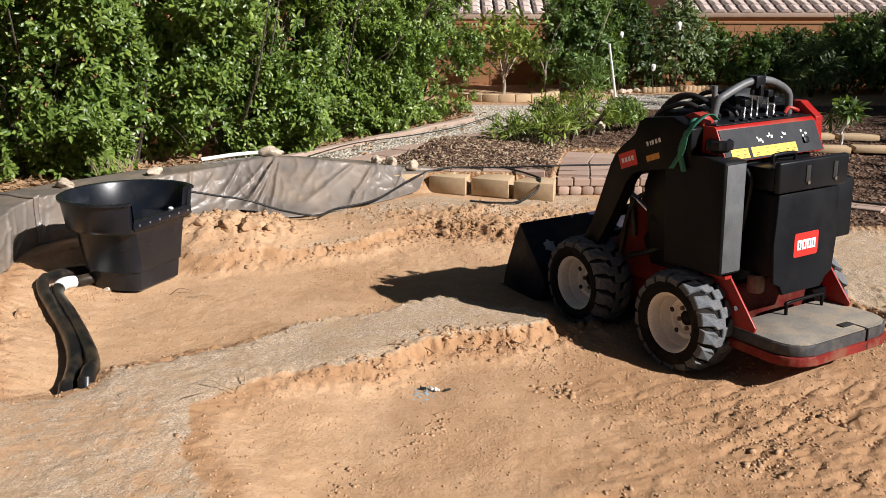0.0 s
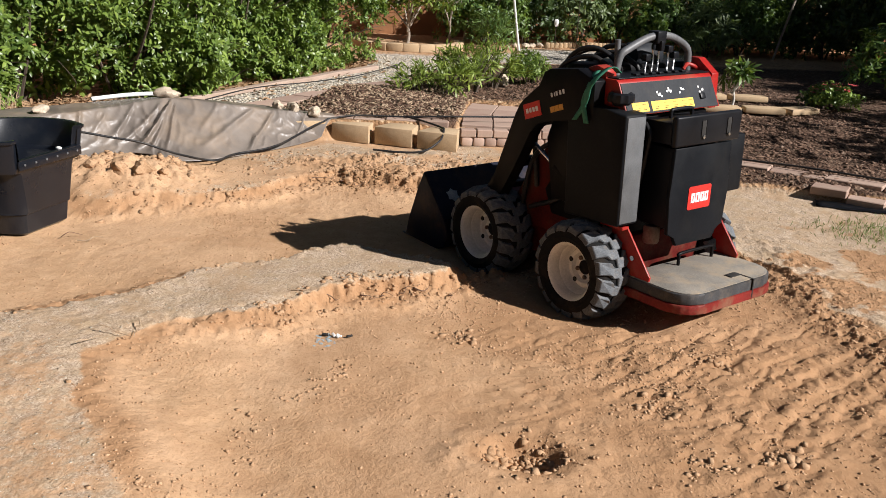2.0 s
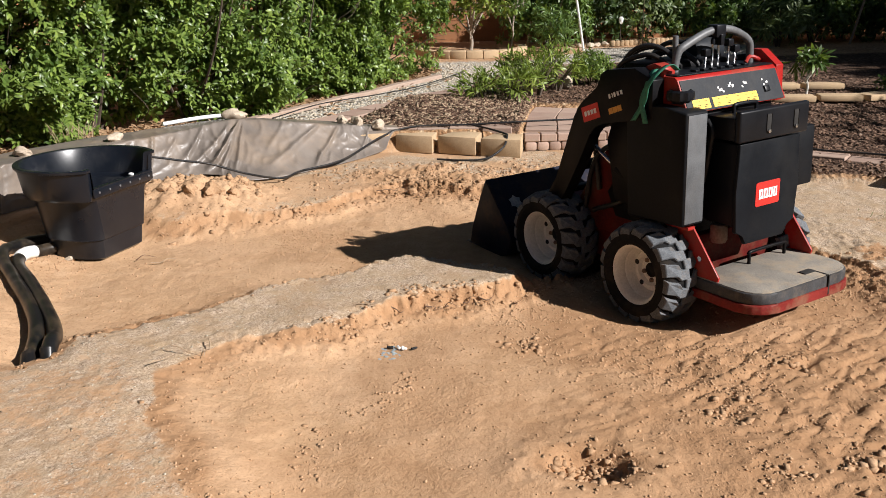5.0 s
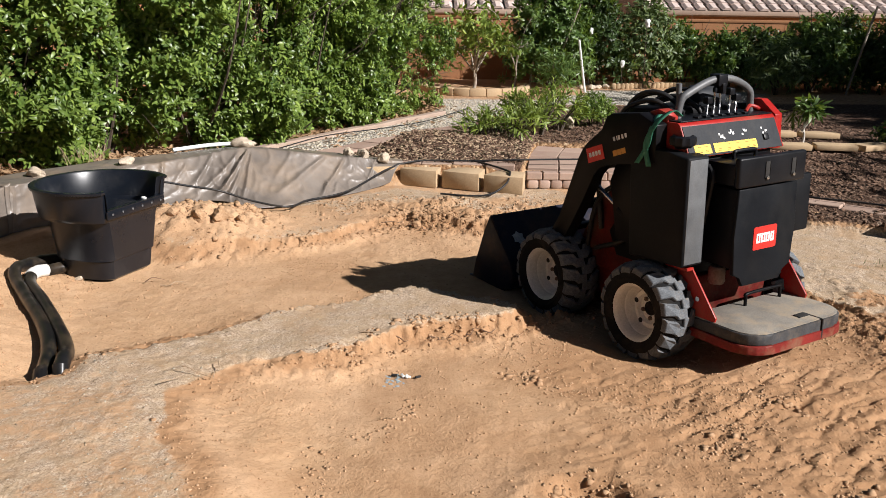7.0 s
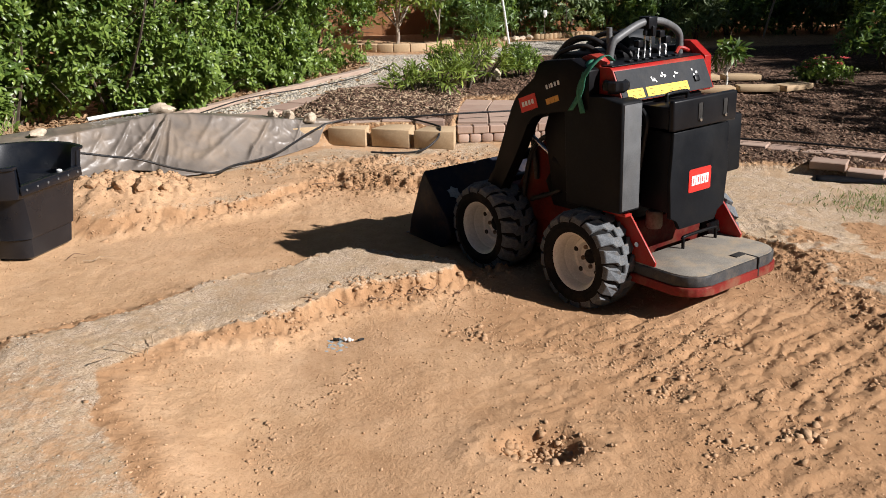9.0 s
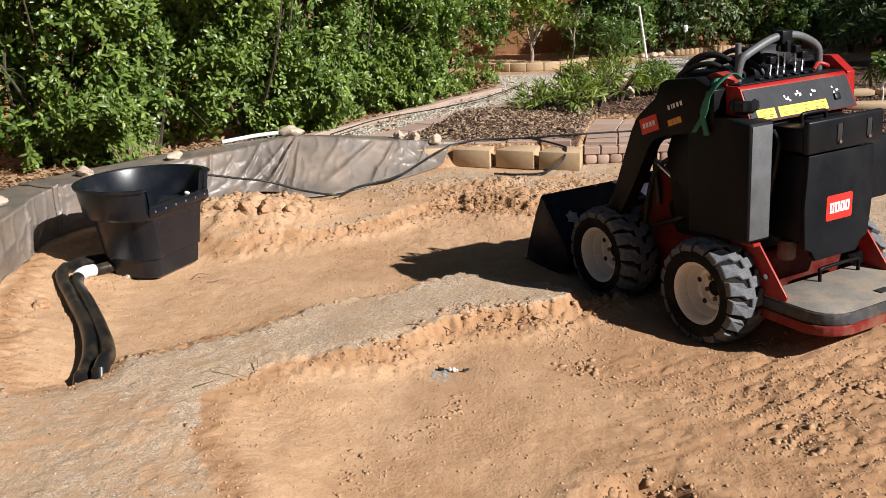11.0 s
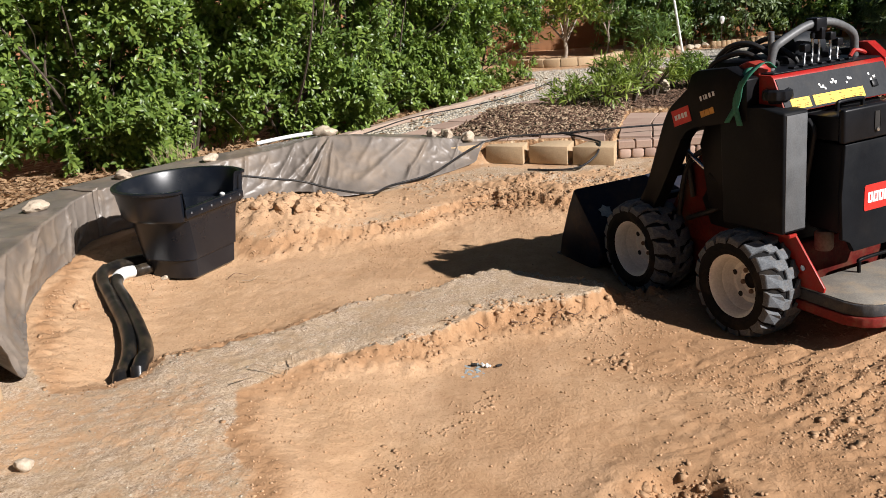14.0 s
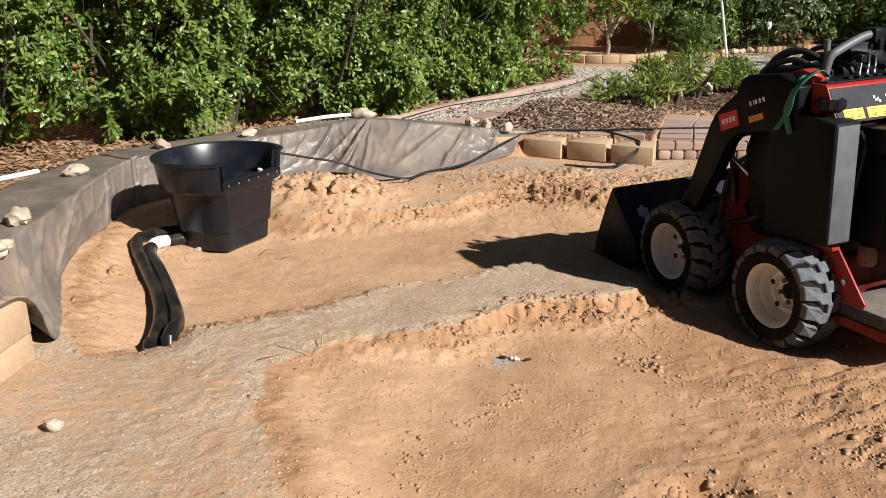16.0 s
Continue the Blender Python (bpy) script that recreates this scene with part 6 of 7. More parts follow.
# two flexible pipes from the tub into the soil
def pipes():
    zz = [0.05, 0.06, 0.06, 0.055, 0.05, 0.04, -0.02, -0.28]
    left = [(-1.98, 5.20), (-2.22, 5.08), (-2.29, 4.80), (-2.07, 4.42), (-1.84, 4.05), (-1.68, 3.72), (-1.60, 3.38), (-1.58, 3.10)]
    right = [(-1.92, 5.10), (-2.12, 4.97), (-2.185, 4.74), (-1.97, 4.38), (-1.755, 4.02), (-1.59, 3.70), (-1.515, 3.38), (-1.49, 3.10)]
    for pts, lab in ((left, "dusty black flexible pipe lying from the tub into soil"), (right, "dusty black flexible pipe with white printed band")):
        path = smooth_path([(x, y, z + 0.02) for (x, y), z in zip(pts, zz)], 12)
        zs = terrain(np.array([p.x for p in path]), np.array([p.y for p in path]))[0]
        for p, z in zip(path, zs):
            if p.y > 3.47:
                p.z = max(p.z, float(z) + 0.032)
        bm = tube(bmesh.new(), path, 0.0345, 16)
        ob = part("flexible_pipe", bm, M["pipe"])
        tagged(ob, lab, "pipe", "pipes at the tub")
        if pts is right:
            bm = tube(bmesh.new(), path[16:24], 0.0365, 16)
            part("label", bm, M["pvc"], ob, "white paper band round the pipe")


pipes()

# black irrigation hose: along the sheet, over the blocks, looped, and on along the bed
ground_tube("irrigation_hose", "black irrigation hose along the foot of the sheet", "hose", [(-1.85, 6.00, 0.40), (-1.79, 6.08, 0.39), (-1.62, 6.22, 0.33), (-1.45, 6.36, 0.27), (-1.21, 6.42, 0.18), (-0.96, 6.46, 0.13), (-0.85, 6.74, 0.12), (-0.55, 7.02, 0.14), (-0.22, 7.48, 0.25), (0.05, 7.66, 0.29), (0.5, 7.68, 0.29), (0.9, 7.64, 0.31), (1.4, 7.7, 0.31), (2.2, 7.75, 0.3), (3.0, 6.86, 0.2), (3.6, 6.38, 0.2), (4.3, 5.75, 0.2)], 0.008, "hose")
ground_tube("irrigation_hose", "black irrigation hose looping over the concrete blocks", "hose", [(0.52, 7.64, 0.30), (0.66, 7.52, 0.285), (0.80, 7.34, 0.266), (0.81, 7.20, 0.266), (0.76, 7.06, 0.20), (0.62, 6.98, 0.13), (0.42, 6.98, 0.12), (0.22, 7.05, 0.12)], 0.0085, "hose")
ground_tube("irrigation_hose", "thin black irrigation line beside the gravel path", "hose", [(-1.25, 8.05, 0.33), (-0.9, 8.9, 0.33), (-0.35, 9.5, 0.33), (0.1, 10.2, 0.32), (0.45, 11.0, 0.32), (0.75, 11.8, 0.32)], 0.006, "hose")

# white pvc pipe lying behind the sheet
ground_tube("pvc_pipe", "white pvc pipe lying behind the draped sheet", "pipe", [(-2.0, 7.18, 0.44), (-1.75, 7.4, 0.45), (-1.5, 7.62, 0.44)], 0.017, "pvc", 4)
ground_tube("pvc_pipe", "white pvc pipe lying behind the draped sheet", "pipe", [(-3.5, 4.65, 0.42), (-3.2, 5.1, 0.43), (-3.13, 5.25, 0.43)], 0.017, "pvc", 4)


# ---------------------------------------------------------------- kerb, pavers, edging
def curb_strip():
    line = [(-1.66, 7.85), (-1.24, 8.62), (-0.69, 9.6), (-0.11, 10.52), (0.36, 11.3)]
    path = smooth_path([(x, y, 0) for x, y in line], 8)
    bm = bmesh.new()
    prev = None
    for i, p in enumerate(path):
        d = (path[min(i + 1, len(path) - 1)] - path[max(i - 1, 0)]).normalized()
        s = Vector((d.y, -d.x, 0)) * 0.055
        z = height(p.x, p.y) - 0.035
        r = [bm.verts.new(Vector((p.x, p.y, z)) + q) for q in (-s, -s + Vector((0, 0, 0.07)), -s * 0.8 + Vector((0, 0, 0.08)), s * 0.8 + Vector((0, 0, 0.08)), s + Vector((0, 0, 0.07)), s)]
        if prev:
            for k in range(5):
                bm.faces.new((prev[k], prev[k + 1], r[k + 1], r[k]))
        prev = r
    return tagged(part("kerb", bm, M["curb"]), "pinkish concrete kerb between hedge and gravel", "kerb", kind="structure")


curb_strip()


def paver_mesh(w, d, h):
    bm = bmesh.new()
    box(bm, (-w / 2, -d / 2, -h), (w / 2, d / 2, 0), 0.006, 1)
    return finish("paver", bm, M["paver"], False)


def paving(name, label, line, across, size, zoff, rng, jitter=0.006, skew=0.0, level=False):
    """Rows of pavers laid along a line; each paver is a piece of its own."""
    ob = thing(name, label, "paving", kind="structure")
    me = paver_mesh(size[0] - 0.008, size[1] - 0.008, 0.06)
    total = span(line)
    n = int(total / size[0])
    for i in range(n):
        x, y, dx, dy = along(line, (i + 0.5) * size[0])
        for j in range(across):
            o = (j - (across - 1) / 2) * size[1]
            px, py = x + dy * o, y - dx * o
            c = new("paver", me)
            c.parent = ob
            c.matrix_local = pose(px, py, (0.0 if level else height(px, py)) + zoff + rng.uniform(-jitter, jitter), rng.uniform(-1.2, 1.2), rng.uniform(-1.2, 1.2), math.degrees(math.atan2(dy, dx)) + rng.uniform(-2, 2) + skew)
    return ob


PR = random.Random(12)
paving("paver_edging", "red-brown paver strip between gravel path and mulch", [(-0.82, 8.05), (-0.28, 8.85), (0.22, 9.60), (0.56, 9.95), (0.98, 10.2)], 1, (0.36, 0.28), 0.025, PR)
paving("paver_edging", "red-brown paver strip behind the concrete blocks", [(-0.75, 7.90), (-0.1, 7.78), (0.55, 7.68), (1.0, 7.60)], 1, (0.28, 0.24), 0.0, PR)
paving("paver_walk", "red-brown paver walk through the mulch bed", [(1.42, 7.52), (1.52, 8.2), (1.72, 8.9)], 3, (0.30, 0.28), 0.256, PR, 0.003, 0.0, True)
paving("paver_edging", "red-brown paver edging between mulch and gravel ground", [(2.1, 7.62), (2.7, 7.05), (3.18, 6.65), (3.61, 6.30), (3.98, 5.97), (4.6, 5.45)], 1, (0.42, 0.20), 0.012, PR)
paving("paver_edging", "flat pavers beside the edging", [(3.50, 6.10), (4.1, 5.60)], 1, (0.26, 0.26), 0.014, PR)


def step_edging():
    """Small rounded edging bricks standing in two courses under the paver walk."""
    ob = thing("brick_edging", "two courses of small red-brown edging bricks", "edging", kind="structure")
    bm = bmesh.new()
    box(bm, (-0.05, -0.05, 0), (0.05, 0.05, 0.075), 0.02, 2)
    low = finish("brick", bm, M["paver"], True)
    bm = bmesh.new()
    box(bm, (-0.068, -0.05, 0), (0.068, 0.05, 0.068), 0.008, 1)
    top = finish("brick", bm, M["paver"], False)
    rng = random.Random(8)
    for k in range(13):
        c = new("brick", low)
        c.parent = ob
        c.matrix_local = pose(1.03 + k * 0.104, 7.40 + rng.uniform(-0.006, 0.006), 0.105, 0, 0, rng.uniform(-4, 4))
    for k in range(10):
        c = new("brick", top)
        c.parent = ob
        c.matrix_local = pose(1.04 + k * 0.142, 7.41 + rng.uniform(-0.006, 0.006), 0.181, 0, 0, rng.uniform(-3, 3))


step_edging()


def bed_edging():
    """Flat concrete edging slabs in the shady bed and round the young tree."""
    bm = bmesh.new()
    box(bm, (-0.20, -0.10, 0), (0.20, 0.10, 0.10), 0.012, 2)
    me = finish("edging_block", bm, M["block"], True)
    rng = random.Random(6)
    ob = thing("bed_edging", "tan edging blocks in the bark mulch", "edging", kind="structure")
    for x, y, a in ((3.35, 8.70, -8), (3.79, 8.60, -10), (4.22, 8.53, -10), (4.64, 8.60, 22), (4.40, 9.30, -6), (3.95, 9.36, -4)):
        c = new("edging_block", me)
        c.parent = ob
        c.matrix_local = pose(x, y, height(x, y) + 0.005, 0, 0, a) @ Matrix.Diagonal((1, 1, 0.6, 1))
    ob = thing("tree_ring", "curved ring of tan blocks round a young tree", "edging", kind="structure")
    for k in range(13):
        a = math.pi * (0.95 + 1.1 * k / 12)
        x, y = 0.98 + 0.82 * math.cos(a), 14.35 + 0.75 * math.sin(a)
        c = new("edging_block", me)
        c.parent = ob
        c.matrix_local = pose(x, y, height(x, y) + 0.0, 0, 0, math.degrees(a) + 90) @ Matrix.Diagonal((0.62, 0.8, 1.2, 1))
    ob = thing("scalloped_edging", "low scalloped brick edging before the far shrubs", "edging", kind="structure")
    for k in range(20):
        x, y = 3.45 + 0.085 * k, 15.2 + 0.03 * k
        c = new("edging_brick", me)
        c.parent = ob
        c.matrix_local = pose(x, y, height(x, y), 0, 0, 0) @ Matrix.Diagonal((0.19, 0.5, 0.9, 1))


bed_edging()
for k, (x, y, s) in enumerate(((3.02, 14.95, 0.14), (3.16, 15.1, 0.12), (3.3, 15.15, 0.13), (2.85, 15.05, 0.12), (1.75, 9.95, 0.2), (1.85, 10.35, 0.16), (1.35, 9.65, 0.2))):
    loose_stone((x, y), (s, s * 0.8, s * 0.7), 80 + k, "pale brown stone at the edge of the bed", k)
loose_stone((-1.57, 2.63), (0.06, 0.05, 0.05), 95, "pale angular stone on the crusted soil", 0.4)
loose_stone((-1.98, 4.94), (0.045, 0.03, 0.03), 96, "small tan stone beside the tub", 0.4)

# leaning white stake, and white bags hung in the shrubs
bm = tube(bmesh.new(), [(2.84, 14.55, height(2.84, 14.55) - 0.05), (2.69, 14.55, 1.14)], 0.02, 8)
tagged(part("garden_stake", bm, M["pvc"]), "white plastic stake leaning in the bed", "stake")
bm = tube(bmesh.new(), [(7.25, 14.6, 0.25), (7.55, 14.5, 1.75)], 0.02, 8)
tagged(part("garden_stake", bm, M["bark"]), "pale wooden stake leaning among the shrubs", "stake")
bm = tube(bmesh.new(), [(2.25, 15.0, 0.25), (2.75, 14.9, 1.7)], 0.012, 8)
tagged(part("garden_stake", bm, M["bark"]), "thin pale pole leaning in the dark shrub", "stake")


def hung_bag(x, y, z, s, seed):
    g = height(x, y)
    ob = thing("hung_white_bag", "white cloth bag hung among the shrubs on an added pole", "stake", Matrix.Translation((x, y, g)), "bags in the shrubs")
    # thin dark pole added only to carry the bag
    part("pole", tube(bmesh.new(), [(0, 0.03, -0.03), (0, 0.03, z - g + s * 0.5)], 0.005, 6), M["darkbark"], ob)
    bm = rock(bmesh.new(), (s, s * 0.7, s * 1.6), random.Random(seed), 3, 0.4, Matrix.Translation((0, 0, z - g)))
    part("bag", bm, M["pvc"], ob)


for k, (x, y, z, s) in enumerate(((3.98, 15.25, 1.42, 0.095), (3.02, 15.25, 1.26, 0.07), (3.62, 15.35, 0.72, 0.08))):
    hung_bag(x, y, z, s, 40 + k)


# ---------------------------------------------------------------- loose soil, gravel, bark and litter
ICO = None


def scatter_rocks(name, label, category, x, y, size, mat, rng, flat=(0.5, 0.9), sink=0.55, stretch=1.0):
    """Many small angular pieces lying on the ground, one object."""
    global ICO
    if ICO is None:
        t = bmesh.new()
        bmesh.ops.create_cube(t, size=0.78)
        bmesh.ops.triangulate(t, faces=t.faces)
        ICO = np.array([v.co[:] for v in t.verts]), np.array([[v.index for v in f.verts] for f in t.faces])
        t.free()
    v0, f0 = ICO
    if len(x) > 9000:
        v0 = np.array([(0.5, 0, 0), (-0.5, 0, 0), (0, 0.5, 0), (0, -0.5, 0), (0, 0, 0.5), (0, 0, -0.5)])
        f0 = np.array([(0, 2, 4), (2, 1, 4), (1, 3, 4), (3, 0, 4), (2, 0, 5), (1, 2, 5), (3, 1, 5), (0, 3, 5)])
    n = len(x)
    z = terrain(x, y)[0]
    v = np.repeat(v0[None], n, 0) * (1 + rng.uniform(-0.45, 0.45, (n, len(v0), 3)))
    v = v * np.stack([rng.uniform(0.8, 1.3, n) * stretch, rng.uniform(0.7, 1.0, n), rng.uniform(*flat, n)], 1)[:, None, :]
    a, b = rng.uniform(0, 6.28, n), rng.uniform(-0.5, 0.5, n)
    cb, sb, ca, sa = np.cos(b), np.sin(b), np.cos(a), np.sin(a)
    vx, vy, vz = v[..., 0], v[..., 1], v[..., 2]
    vx, vz = vx * cb[:, None] - vz * sb[:, None], vx * sb[:, None] + vz * cb[:, None]
    vx, vy = vx * ca[:, None] - vy * sa[:, None], vx * sa[:, None] + vy * ca[:, None]
    v = np.stack([vx, vy, vz], -1) * size[:, None, None]
    v += np.stack([x, y, z + size * (0.5 * flat[0] - sink * 0.5)], -1)[:, None, :]
    f = f0[None] + (np.arange(n) * len(v0))[:, None, None]
    me = bpy.data.meshes.new(name)
    me.vertices.add(n * len(v0))
    me.vertices.foreach_set("co", v.ravel())
    me.loops.add(f.size)
    me.loops.foreach_set("vertex_index", f.ravel())
    me.polygons.add(f.size // 3)
    me.polygons.foreach_set("loop_start", np.arange(0, f.size, 3))
    me.update(calc_edges=True)
    me.materials.append(M[mat])
    return tagged(new(name, me), label, category, kind="stuff")


def loose_ground():
    rng = np.random.default_rng(77)

    def sizes(n, lo, hi, p=3.0):
        return lo + (hi - lo) * rng.random(n) ** p

    # crumbs over the dug floor
    x, y = rng.uniform(-2.4, 3.1, 300000), rng.uniform(1.7, 6.4, 300000)
    z, crust, mulch, gravel, litter, damp_shade = terrain(x, y)
    edge = np.maximum(inside_distance(x, y, DIG_FRONT), inside_distance(x, y, DIG_BACK))
    loose = fbm(x, y, 1.5, 4, 301)
    keep = (crust < 0.4) & (rng.random(len(x)) < 0.05 + 0.50 * ramp(loose, 0.10, 0.45) + 0.09 * ramp(x, 0.3, 1.2) + 0.2 * ramp(x, 2.0, 2.3) + 0.12 * np.exp(-(edge / 0.12) ** 2))
    x, y = x[keep], y[keep]
    scatter_rocks("soil_crumbs", "small tan soil crumbs over the dug floor", "soil", x, y, sizes(len(x), 0.0035, 0.017, 3.4), "crumb", rng, (0.5, 0.9), 0.35)
    # soil broken up before the blocks and at the far cut
    q = rng.normal(size=(5200, 2)) * np.array([0.55, 0.26]) + np.array([0.3, 6.58])
    q = q[fbm(q[:, 0], q[:, 1], 3.0, 3, 303) > -0.12]
    scatter_rocks("churned_clods", "tan clods broken up before the concrete blocks", "soil", q[:, 0], q[:, 1], sizes(len(q), 0.005, 0.030, 4.5), "clod", rng, (0.5, 0.9), 0.7)
    q = rng.normal(size=(420, 2)) * np.array([0.20, 0.06]) + np.array([0.18, 6.26])
    scatter_rocks("far_cut_clods", "dark moist clods at the far cut edge", "soil", q[:, 0], q[:, 1], sizes(len(q), 0.006, 0.034, 3.0), "darkclod", rng)
    q = rng.normal(size=(260, 2)) * np.array([0.17, 0.05]) + np.array([0.22, 4.02])
    scatter_rocks("cut_clods", "crumbled clods under the crust edge", "soil", q[:, 0], q[:, 1], sizes(len(q), 0.006, 0.03, 3.0), "clod", rng, (0.5, 0.9), 0.8)
    # clods broken from the cut faces
    x, y = rng.uniform(-2.2, 2.6, 40000), rng.uniform(2.0, 6.6, 40000)
    edge = np.maximum(inside_distance(x, y, DIG_FRONT), inside_distance(x, y, DIG_BACK))
    keep = (np.abs(edge - 0.03) < 0.10) & (fbm(x, y, 2.5, 3, 307) + rng.normal(size=len(x)) * 0.2 > 0.06)
    keep &= ~((x < -0.3) & (y < 3.55) & (rng.random(len(x)) < 0.8))
    x, y = x[keep], y[keep]
    scatter_rocks("edge_clods", "crumbled clods along the cut soil edge", "soil", x, y, sizes(len(x), 0.004, 0.030, 5.5), "clod", rng)
    k = rng.random(len(x)) < 0.4
    scatter_rocks("dark_edge_clods", "dark moist clods along the cut soil edge", "soil", x[k] + 0.02, y[k] - 0.01, sizes(k.sum(), 0.004, 0.018, 4.5), "darkclod", rng, (0.5, 0.9), 0.75)
    # curved line of clods left by the blade, the kicked-out hole, the tread marks
    pts = np.array([(-0.34, 2.50), (-0.35, 2.78), (-0.26, 2.98), (-0.12, 3.06), (-0.03, 3.17), (0.03, 3.29)])
    i = rng.integers(0, 5, 380)
    t = rng.random(380)[:, None]
    q = pts[i] * (1 - t) + pts[i + 1] * t + rng.normal(size=(380, 2)) * np.array([0.036, 0.032])
    hole = rng.normal(size=(300, 2)) * np.array([0.11, 0.08]) + np.array([0.61, 2.565])
    tread = np.column_stack([rng.uniform(1.0, 2.3, 1500), rng.uniform(2.0, 3.6, 1500)])
    tread = tread[fbm(tread[:, 0], tread[:, 1], 4.0, 3, 311) > 0.05]
    spots = np.concatenate([rng.normal(size=(90, 2)) * 0.06 + np.array(c) for c in ((1.52, 2.52), (1.16, 2.92), (1.22, 2.50), (1.55, 3.32), (0.52, 3.56))])
    q = np.concatenate([q, hole, tread, spots])
    scatter_rocks("blade_clods", "small clods left in lines by the blade", "soil", q[:, 0], q[:, 1], sizes(len(q), 0.004, 0.020, 5.0), "clod", rng)
    k = np.concatenate([hole[:260] * 0.62 + np.array([0.61, 2.565]) * 0.38, spots[::3]])
    scatter_rocks("hole_clods", "broken clods in the kicked-out hole", "soil", k[:, 0], k[:, 1], sizes(len(k), 0.008, 0.040, 2.8), "clod", rng)
    # spoil heap
    n = 420
    q = rng.normal(size=(n, 2)) * np.array([0.30, 0.22]) + np.array([-1.52, 6.0])
    scatter_rocks("spoil_heap_clods", "tan clods of the spoil heap beside the tub", "soil", q[:, 0], q[:, 1], sizes(n, 0.007, 0.05, 4.0), "clod", rng, (0.6, 1.0), 0.65)
    # chippings and straw on the old surface
    x, y = rng.uniform(-2.3, 3.6, 45000), rng.uniform(1.7, 7.3, 45000)
    crust = terrain(x, y)[1]
    keep = (crust > 0.35) & (rng.random(len(x)) < 0.75)
    x, y = x[keep], y[keep]
    h = int(len(x) * 0.7)
    scatter_rocks("surface_chippings", "pale grey-tan chippings on the old soil surface", "gravel", x[:h], y[:h], sizes(h, 0.003, 0.013, 3), "chips", rng, (0.3, 0.6))
    scatter_rocks("straw_bits", "dry straw bits on the old soil surface", "straw", x[h:], y[h:], sizes(len(x) - h, 0.003, 0.007, 2), "twig", rng, (0.2, 0.4), 0.2, 3.0)
    # pea gravel on the path
    x, y = rng.uniform(-3.3, 2.2, 30000), rng.uniform(5.2, 13.0, 30000)
    gr = terrain(x, y)[3]
    keep = (gr > 0.5) & (rng.random(len(x)) < 0.8)
    x, y = x[keep], y[keep]
    scatter_rocks("pea_gravel", "pale pea gravel of the garden path", "gravel", x, y, sizes(len(x), 0.014, 0.034, 2), "chips", rng, (0.5, 0.9))
    # bark mulch
    x = np.concatenate([rng.uniform(-0.7, 5.2, 16000), rng.uniform(-0.6, 1.3, 4500)])
    y = np.concatenate([rng.uniform(6.0, 10.6, 16000), rng.uniform(7.7, 9.6, 4500)])
    mu = terrain(x, y)[2]
    x, y = x[mu > 0.5], y[mu > 0.5]
    h = int(len(x) * 0.78)
    scatter_rocks("bark_chips", "dark brown bark mulch chips", "mulch", x[:h], y[:h], sizes(h, 0.014, 0.040, 2), "root", rng, (0.3, 0.6), 0.1, 1.9)
    scatter_rocks("pale_bark_chips", "pale weathered bark mulch chips", "mulch", x[h:], y[h:], sizes(len(x) - h, 0.010, 0.028, 2), "twig", rng, (0.2, 0.4), 0.1, 2.4)
    # dry leaves below the hedge
    n = 5200
    total = span(HEDGE_LINE)
    p = np.array([along(HEDGE_LINE, q) for q in rng.uniform(0.05, total - 0.02, n)])
    off = rng.uniform(-0.5, 0.75, n)
    x, y = p[:, 0] + p[:, 3] * off, p[:, 1] - p[:, 2] * off
    z, cr, mu, gr, lit, dm = terrain(x, y)
    k = (inside_distance(x, y, YARD) < -0.15) & ((gr < 0.5) | (rng.random(n) < 0.12))
    x, y, z = x[k], y[k], z[k]
    m = len(x)
    way = np.column_stack([rng.normal(size=(m, 2)), rng.uniform(-0.1, 0.3, m)])
    up = np.column_stack([rng.normal(size=(m, 2)) * 0.35, np.ones(m)])
    ob = leaf_mesh("fallen_leaves", np.column_stack([x, y, z + 0.008]), way, up, rng.uniform(0.05, 0.09, m), rng.uniform(0.02, 0.035, m), M["dryleaf"], None, "dry brown leaves fallen under the hedge", -0.1)
    tagged(ob, category="leaves")
    # blades of grass at the edge of the yard
    n = 700
    x, y = rng.normal(3.5, 0.22, n), rng.normal(5.15, 0.16, n)
    z = terrain(x, y)[0]
    way = np.column_stack([rng.normal(size=(n, 2)) * 0.6, np.ones(n)])
    ob = leaf_mesh("grass_blades", np.column_stack([x, y, z]), way, rng.normal(size=(n, 3)), rng.uniform(0.02, 0.055, n), rng.uniform(0.003, 0.006, n), M["grass"], None, "sparse green grass at the yard edge")
    tagged(ob, category="grass")


M["dryleaf"] = surface("dry_leaf", (0.16, 0.085, 0.04), (0.42, 0.27, 0.15), 6, 0.8, 0, 0.1, 0.001)
loose_ground()

# single clods large enough to lift
CL = random.Random(21)
for k, (x, y, s) in enumerate(((-1.32, 5.80, 0.15), (-1.47, 5.76, 0.11), (-1.66, 5.84, 0.08), (-1.20, 5.86, 0.07), (-2.18, 4.30, 0.09), (0.02, 6.22, 0.07))):
    bm = rock(bmesh.new(), (s * 1.1, s * 0.9, s * 0.8), CL, 3, 0.5)
    ob = part("soil_clod", bm, M["clod"], angle=25)
    ob.matrix_world = pose(x, y, height(x, y) + s * 0.12, CL.uniform(-20, 20), CL.uniform(-20, 20), CL.uniform(0, 360))
    tagged(ob, "rough tan clod of dry soil", "clod", "loose clods")

# roots hanging from the cut faces
RT = random.Random(9)
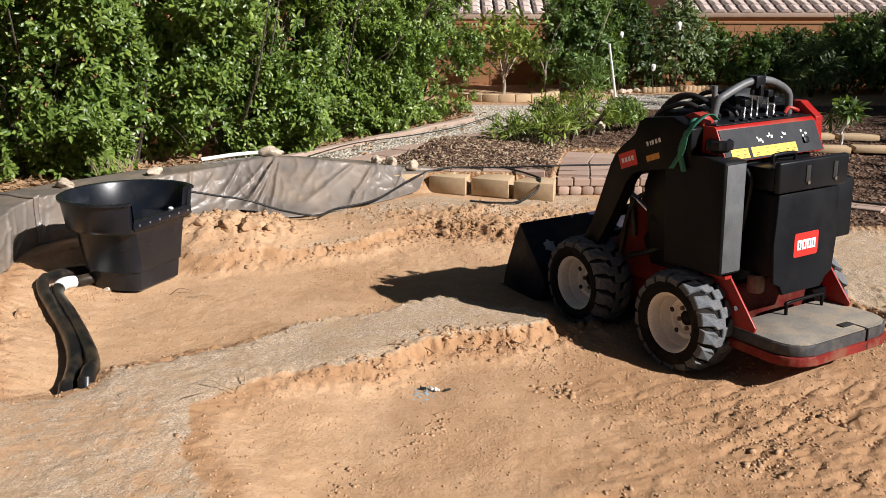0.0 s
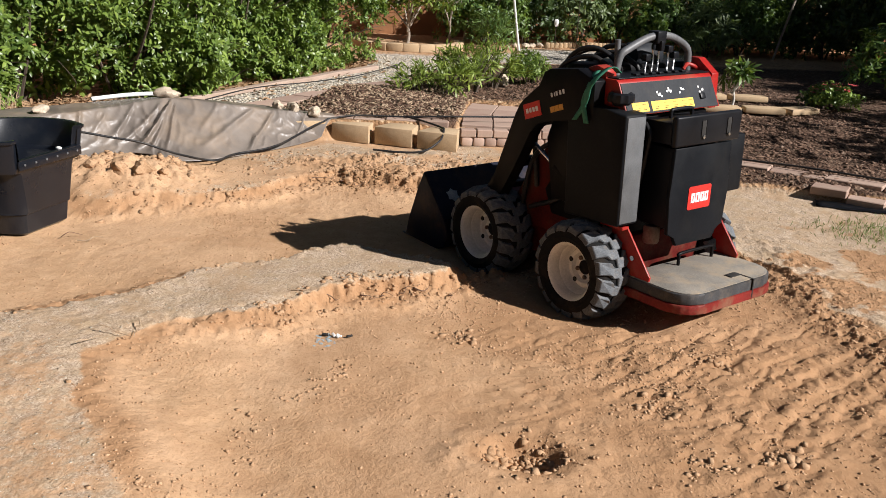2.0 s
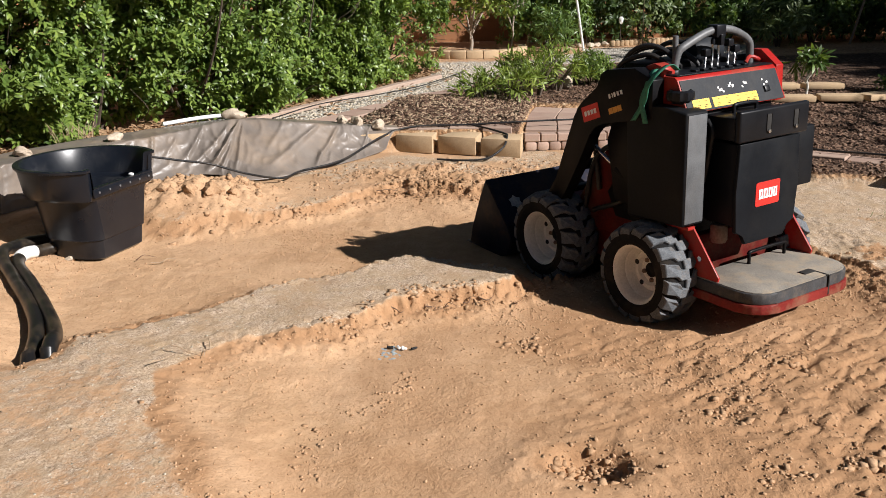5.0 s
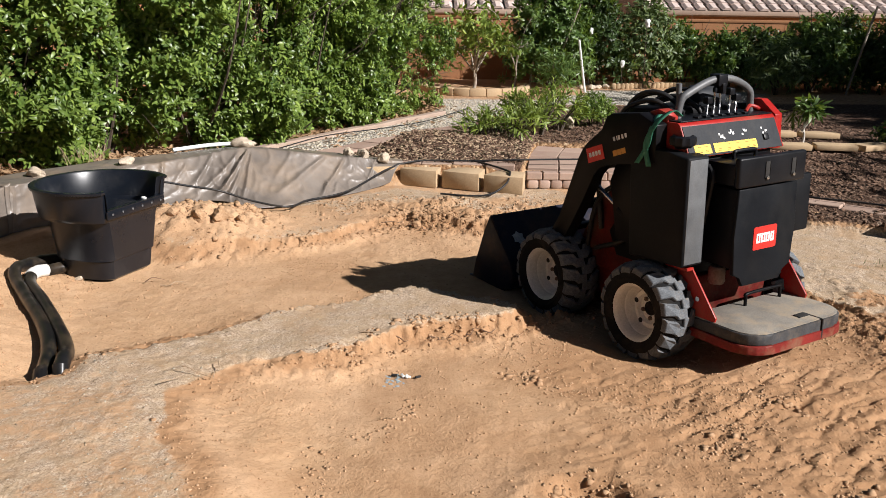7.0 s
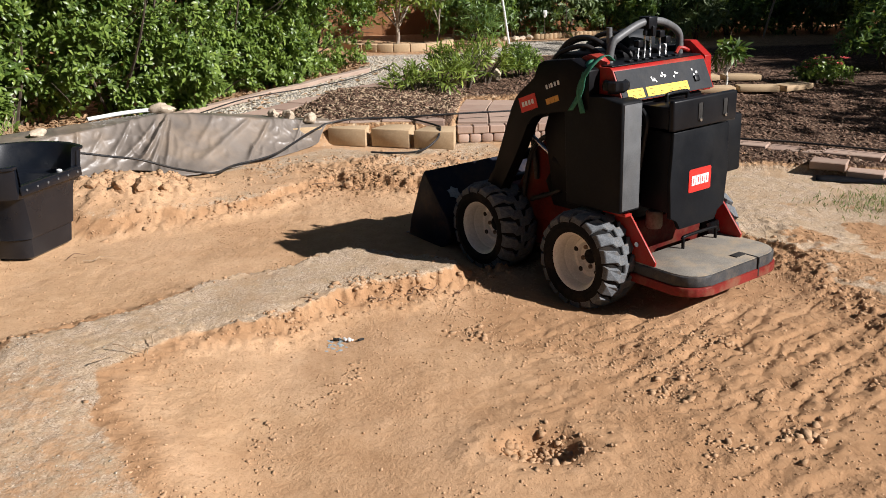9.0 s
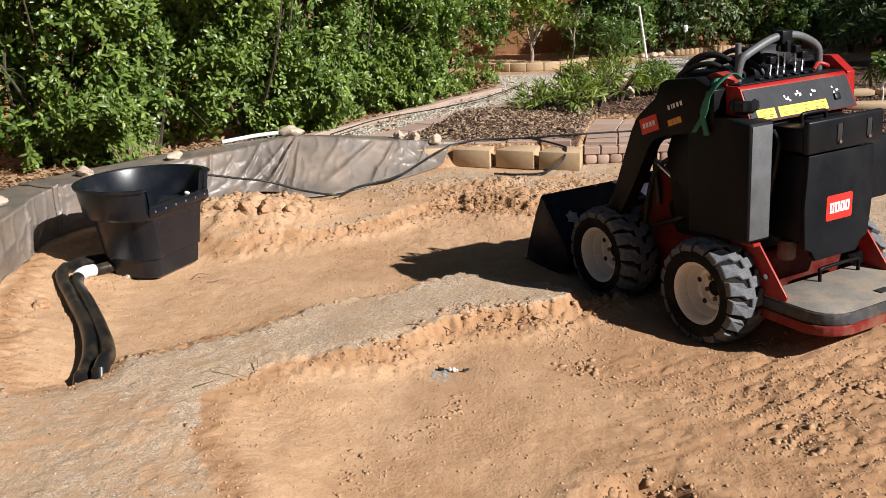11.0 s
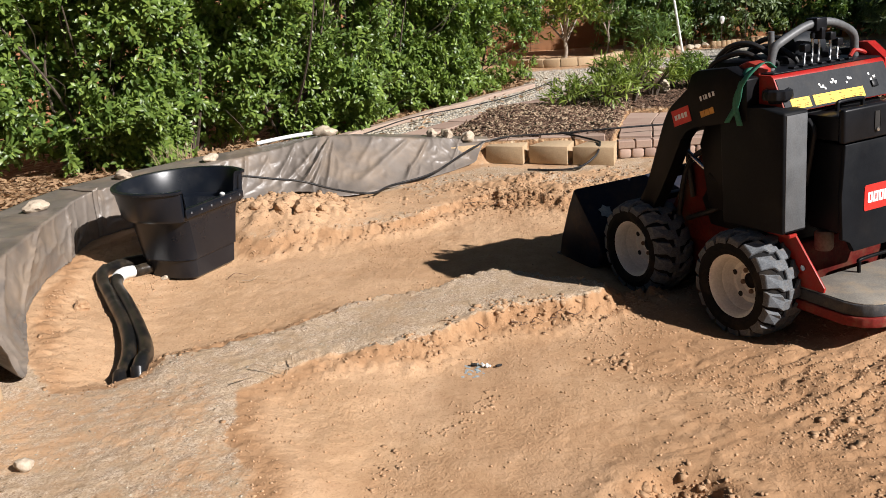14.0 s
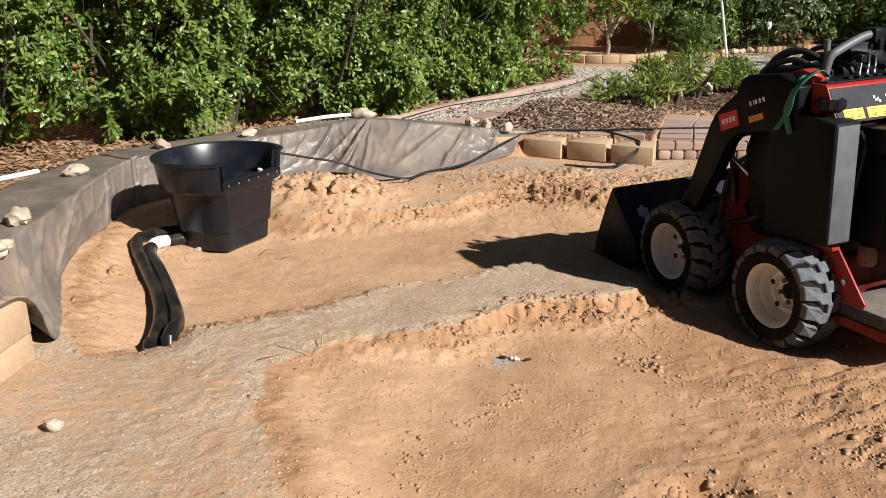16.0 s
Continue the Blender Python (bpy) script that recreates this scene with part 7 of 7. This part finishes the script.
ROOTS = [(-0.18, 3.84), (-0.06, 3.88), (0.12, 3.93), (0.20, 3.95), (0.30, 4.0), (0.38, 4.03), (-1.0, 3.28), (-0.92, 3.36), (0.0, 6.2), (-0.15, 6.2), (0.1, 6.15), (-2.2, 4.6), (-1.55, 4.95), (-1.42, 4.9), (-0.84, 3.40), (0.52, 4.02)]
for x, y in ROOTS:
    z = height(x, y)
    a = RT.uniform(-1.5, 1.5)
    ln = RT.uniform(0.07, 0.19)
    d = Vector((math.cos(a), math.sin(a) * 0.5, 0))
    pts = [Vector((x, y, z + 0.012)) + d * ln * (t - 0.5) + Vector((RT.uniform(-1, 1), RT.uniform(-1, 1), RT.uniform(0, 1.5))) * 0.02 for t in (0, 0.3, 0.6, 1)]
    bm = tube(bmesh.new(), smooth_path(pts, 4), 0.0035, 6, taper=0.0012)
    tagged(part("root", bm, M["root"] if RT.random() < 0.7 else M["twig"]), "thin brown root poking from the soil", "root", "roots in the cut")


def buried_patch():
    """Broken blue-grey pipe glue patch with white shards, bedded in the soil."""
    x, y = -0.10, 3.55
    ob = thing("broken_pipe_patch", "blue-grey crumbly patch with white pipe shards", "debris", Matrix.Translation((x, y, height(x, y))))
    rng = random.Random(5)
    bm = bmesh.new()
    for k in range(44):
        c = Vector((rng.gauss(0, 0.026), rng.gauss(-0.02, 0.045), 0.0))
        s = rng.uniform(0.008, 0.024)
        rock(bm, (s, s, s * 0.35), rng, 1, 0.4, Matrix.Translation(c))
    tagged(part("putty", bm, M["bluevalve"], ob), kind="stuff")
    for k in range(5):
        bm = bmesh.new()
        box(bm, (-0.014, -0.006, -0.003), (0.014, 0.006, 0.006), 0.002, m=pose(0.05 + rng.uniform(-0.04, 0.10), 0.03 + rng.uniform(-0.03, 0.03), 0.008, rng.uniform(-30, 30), 0, rng.uniform(0, 180)))
        part("shard", bm, M["pvc"] if k < 3 else M["darkhole"], ob)


buried_patch()


def dry_tuft(x, y, n, h, seed):
    rng = random.Random(seed)
    z = height(x, y)
    bm = bmesh.new()
    for k in range(n):
        a = rng.uniform(0, 6.28)
        e = Vector((math.cos(a) * h * 0.55 * rng.random(), math.sin(a) * h * 0.55 * rng.random(), h * rng.uniform(0.5, 1.0)))
        b = Vector((rng.uniform(-0.06, 0.06), rng.uniform(-0.06, 0.06), 0))
        tube(bm, smooth_path([b, b + e * 0.5 + Vector((0, 0, 0.03)), b + e], 3), 0.0035, 4, taper=0.001)
    ob = part("twig_tuft", bm, M["twig"])
    ob.location = (x, y, z)
    tagged(ob, "tuft of bare dry twigs at the hedge foot", "twigs", "dry twigs")


for k, (x, y) in enumerate(((-2.78, 7.12), (-2.66, 7.22))):
    dry_tuft(x, y, 15, 0.26, k)

# crumpled black strip at the yard's edge
def ground_strip():
    line = smooth_path([(3.42, 5.88, 0), (3.86, 5.66, 0), (4.3, 5.42, 0), (4.8, 5.1, 0)], 10)
    xs, ys = np.array([p.x for p in line]), np.array([p.y for p in line])
    verts, faces = [], []
    for j in range(5):
        o = (j - 2) * 0.035
        zz = terrain(xs + o * 0.5, ys + o)[0]
        for i, p in enumerate(line):
            verts.append((p.x + o * 0.5, p.y + o, float(zz[i]) + 0.012 + 0.03 * abs(noise.noise(Vector((i * 0.35, j * 0.8, 2)))) * (1 if 0 < j < 4 else 0)))
    n = len(line)
    for j in range(4):
        for i in range(n - 1):
            a = j * n + i
            faces.append((a, a + 1, a + n + 1, a + n))
    ob = raw_object("landscape_fabric", verts, faces, M["blackplastic"], smooth=True)
    ob.modifiers.new("thickness", "SOLIDIFY").thickness = 0.004
    tagged(ob, "crumpled black strip on the soil", "fabric")


ground_strip()
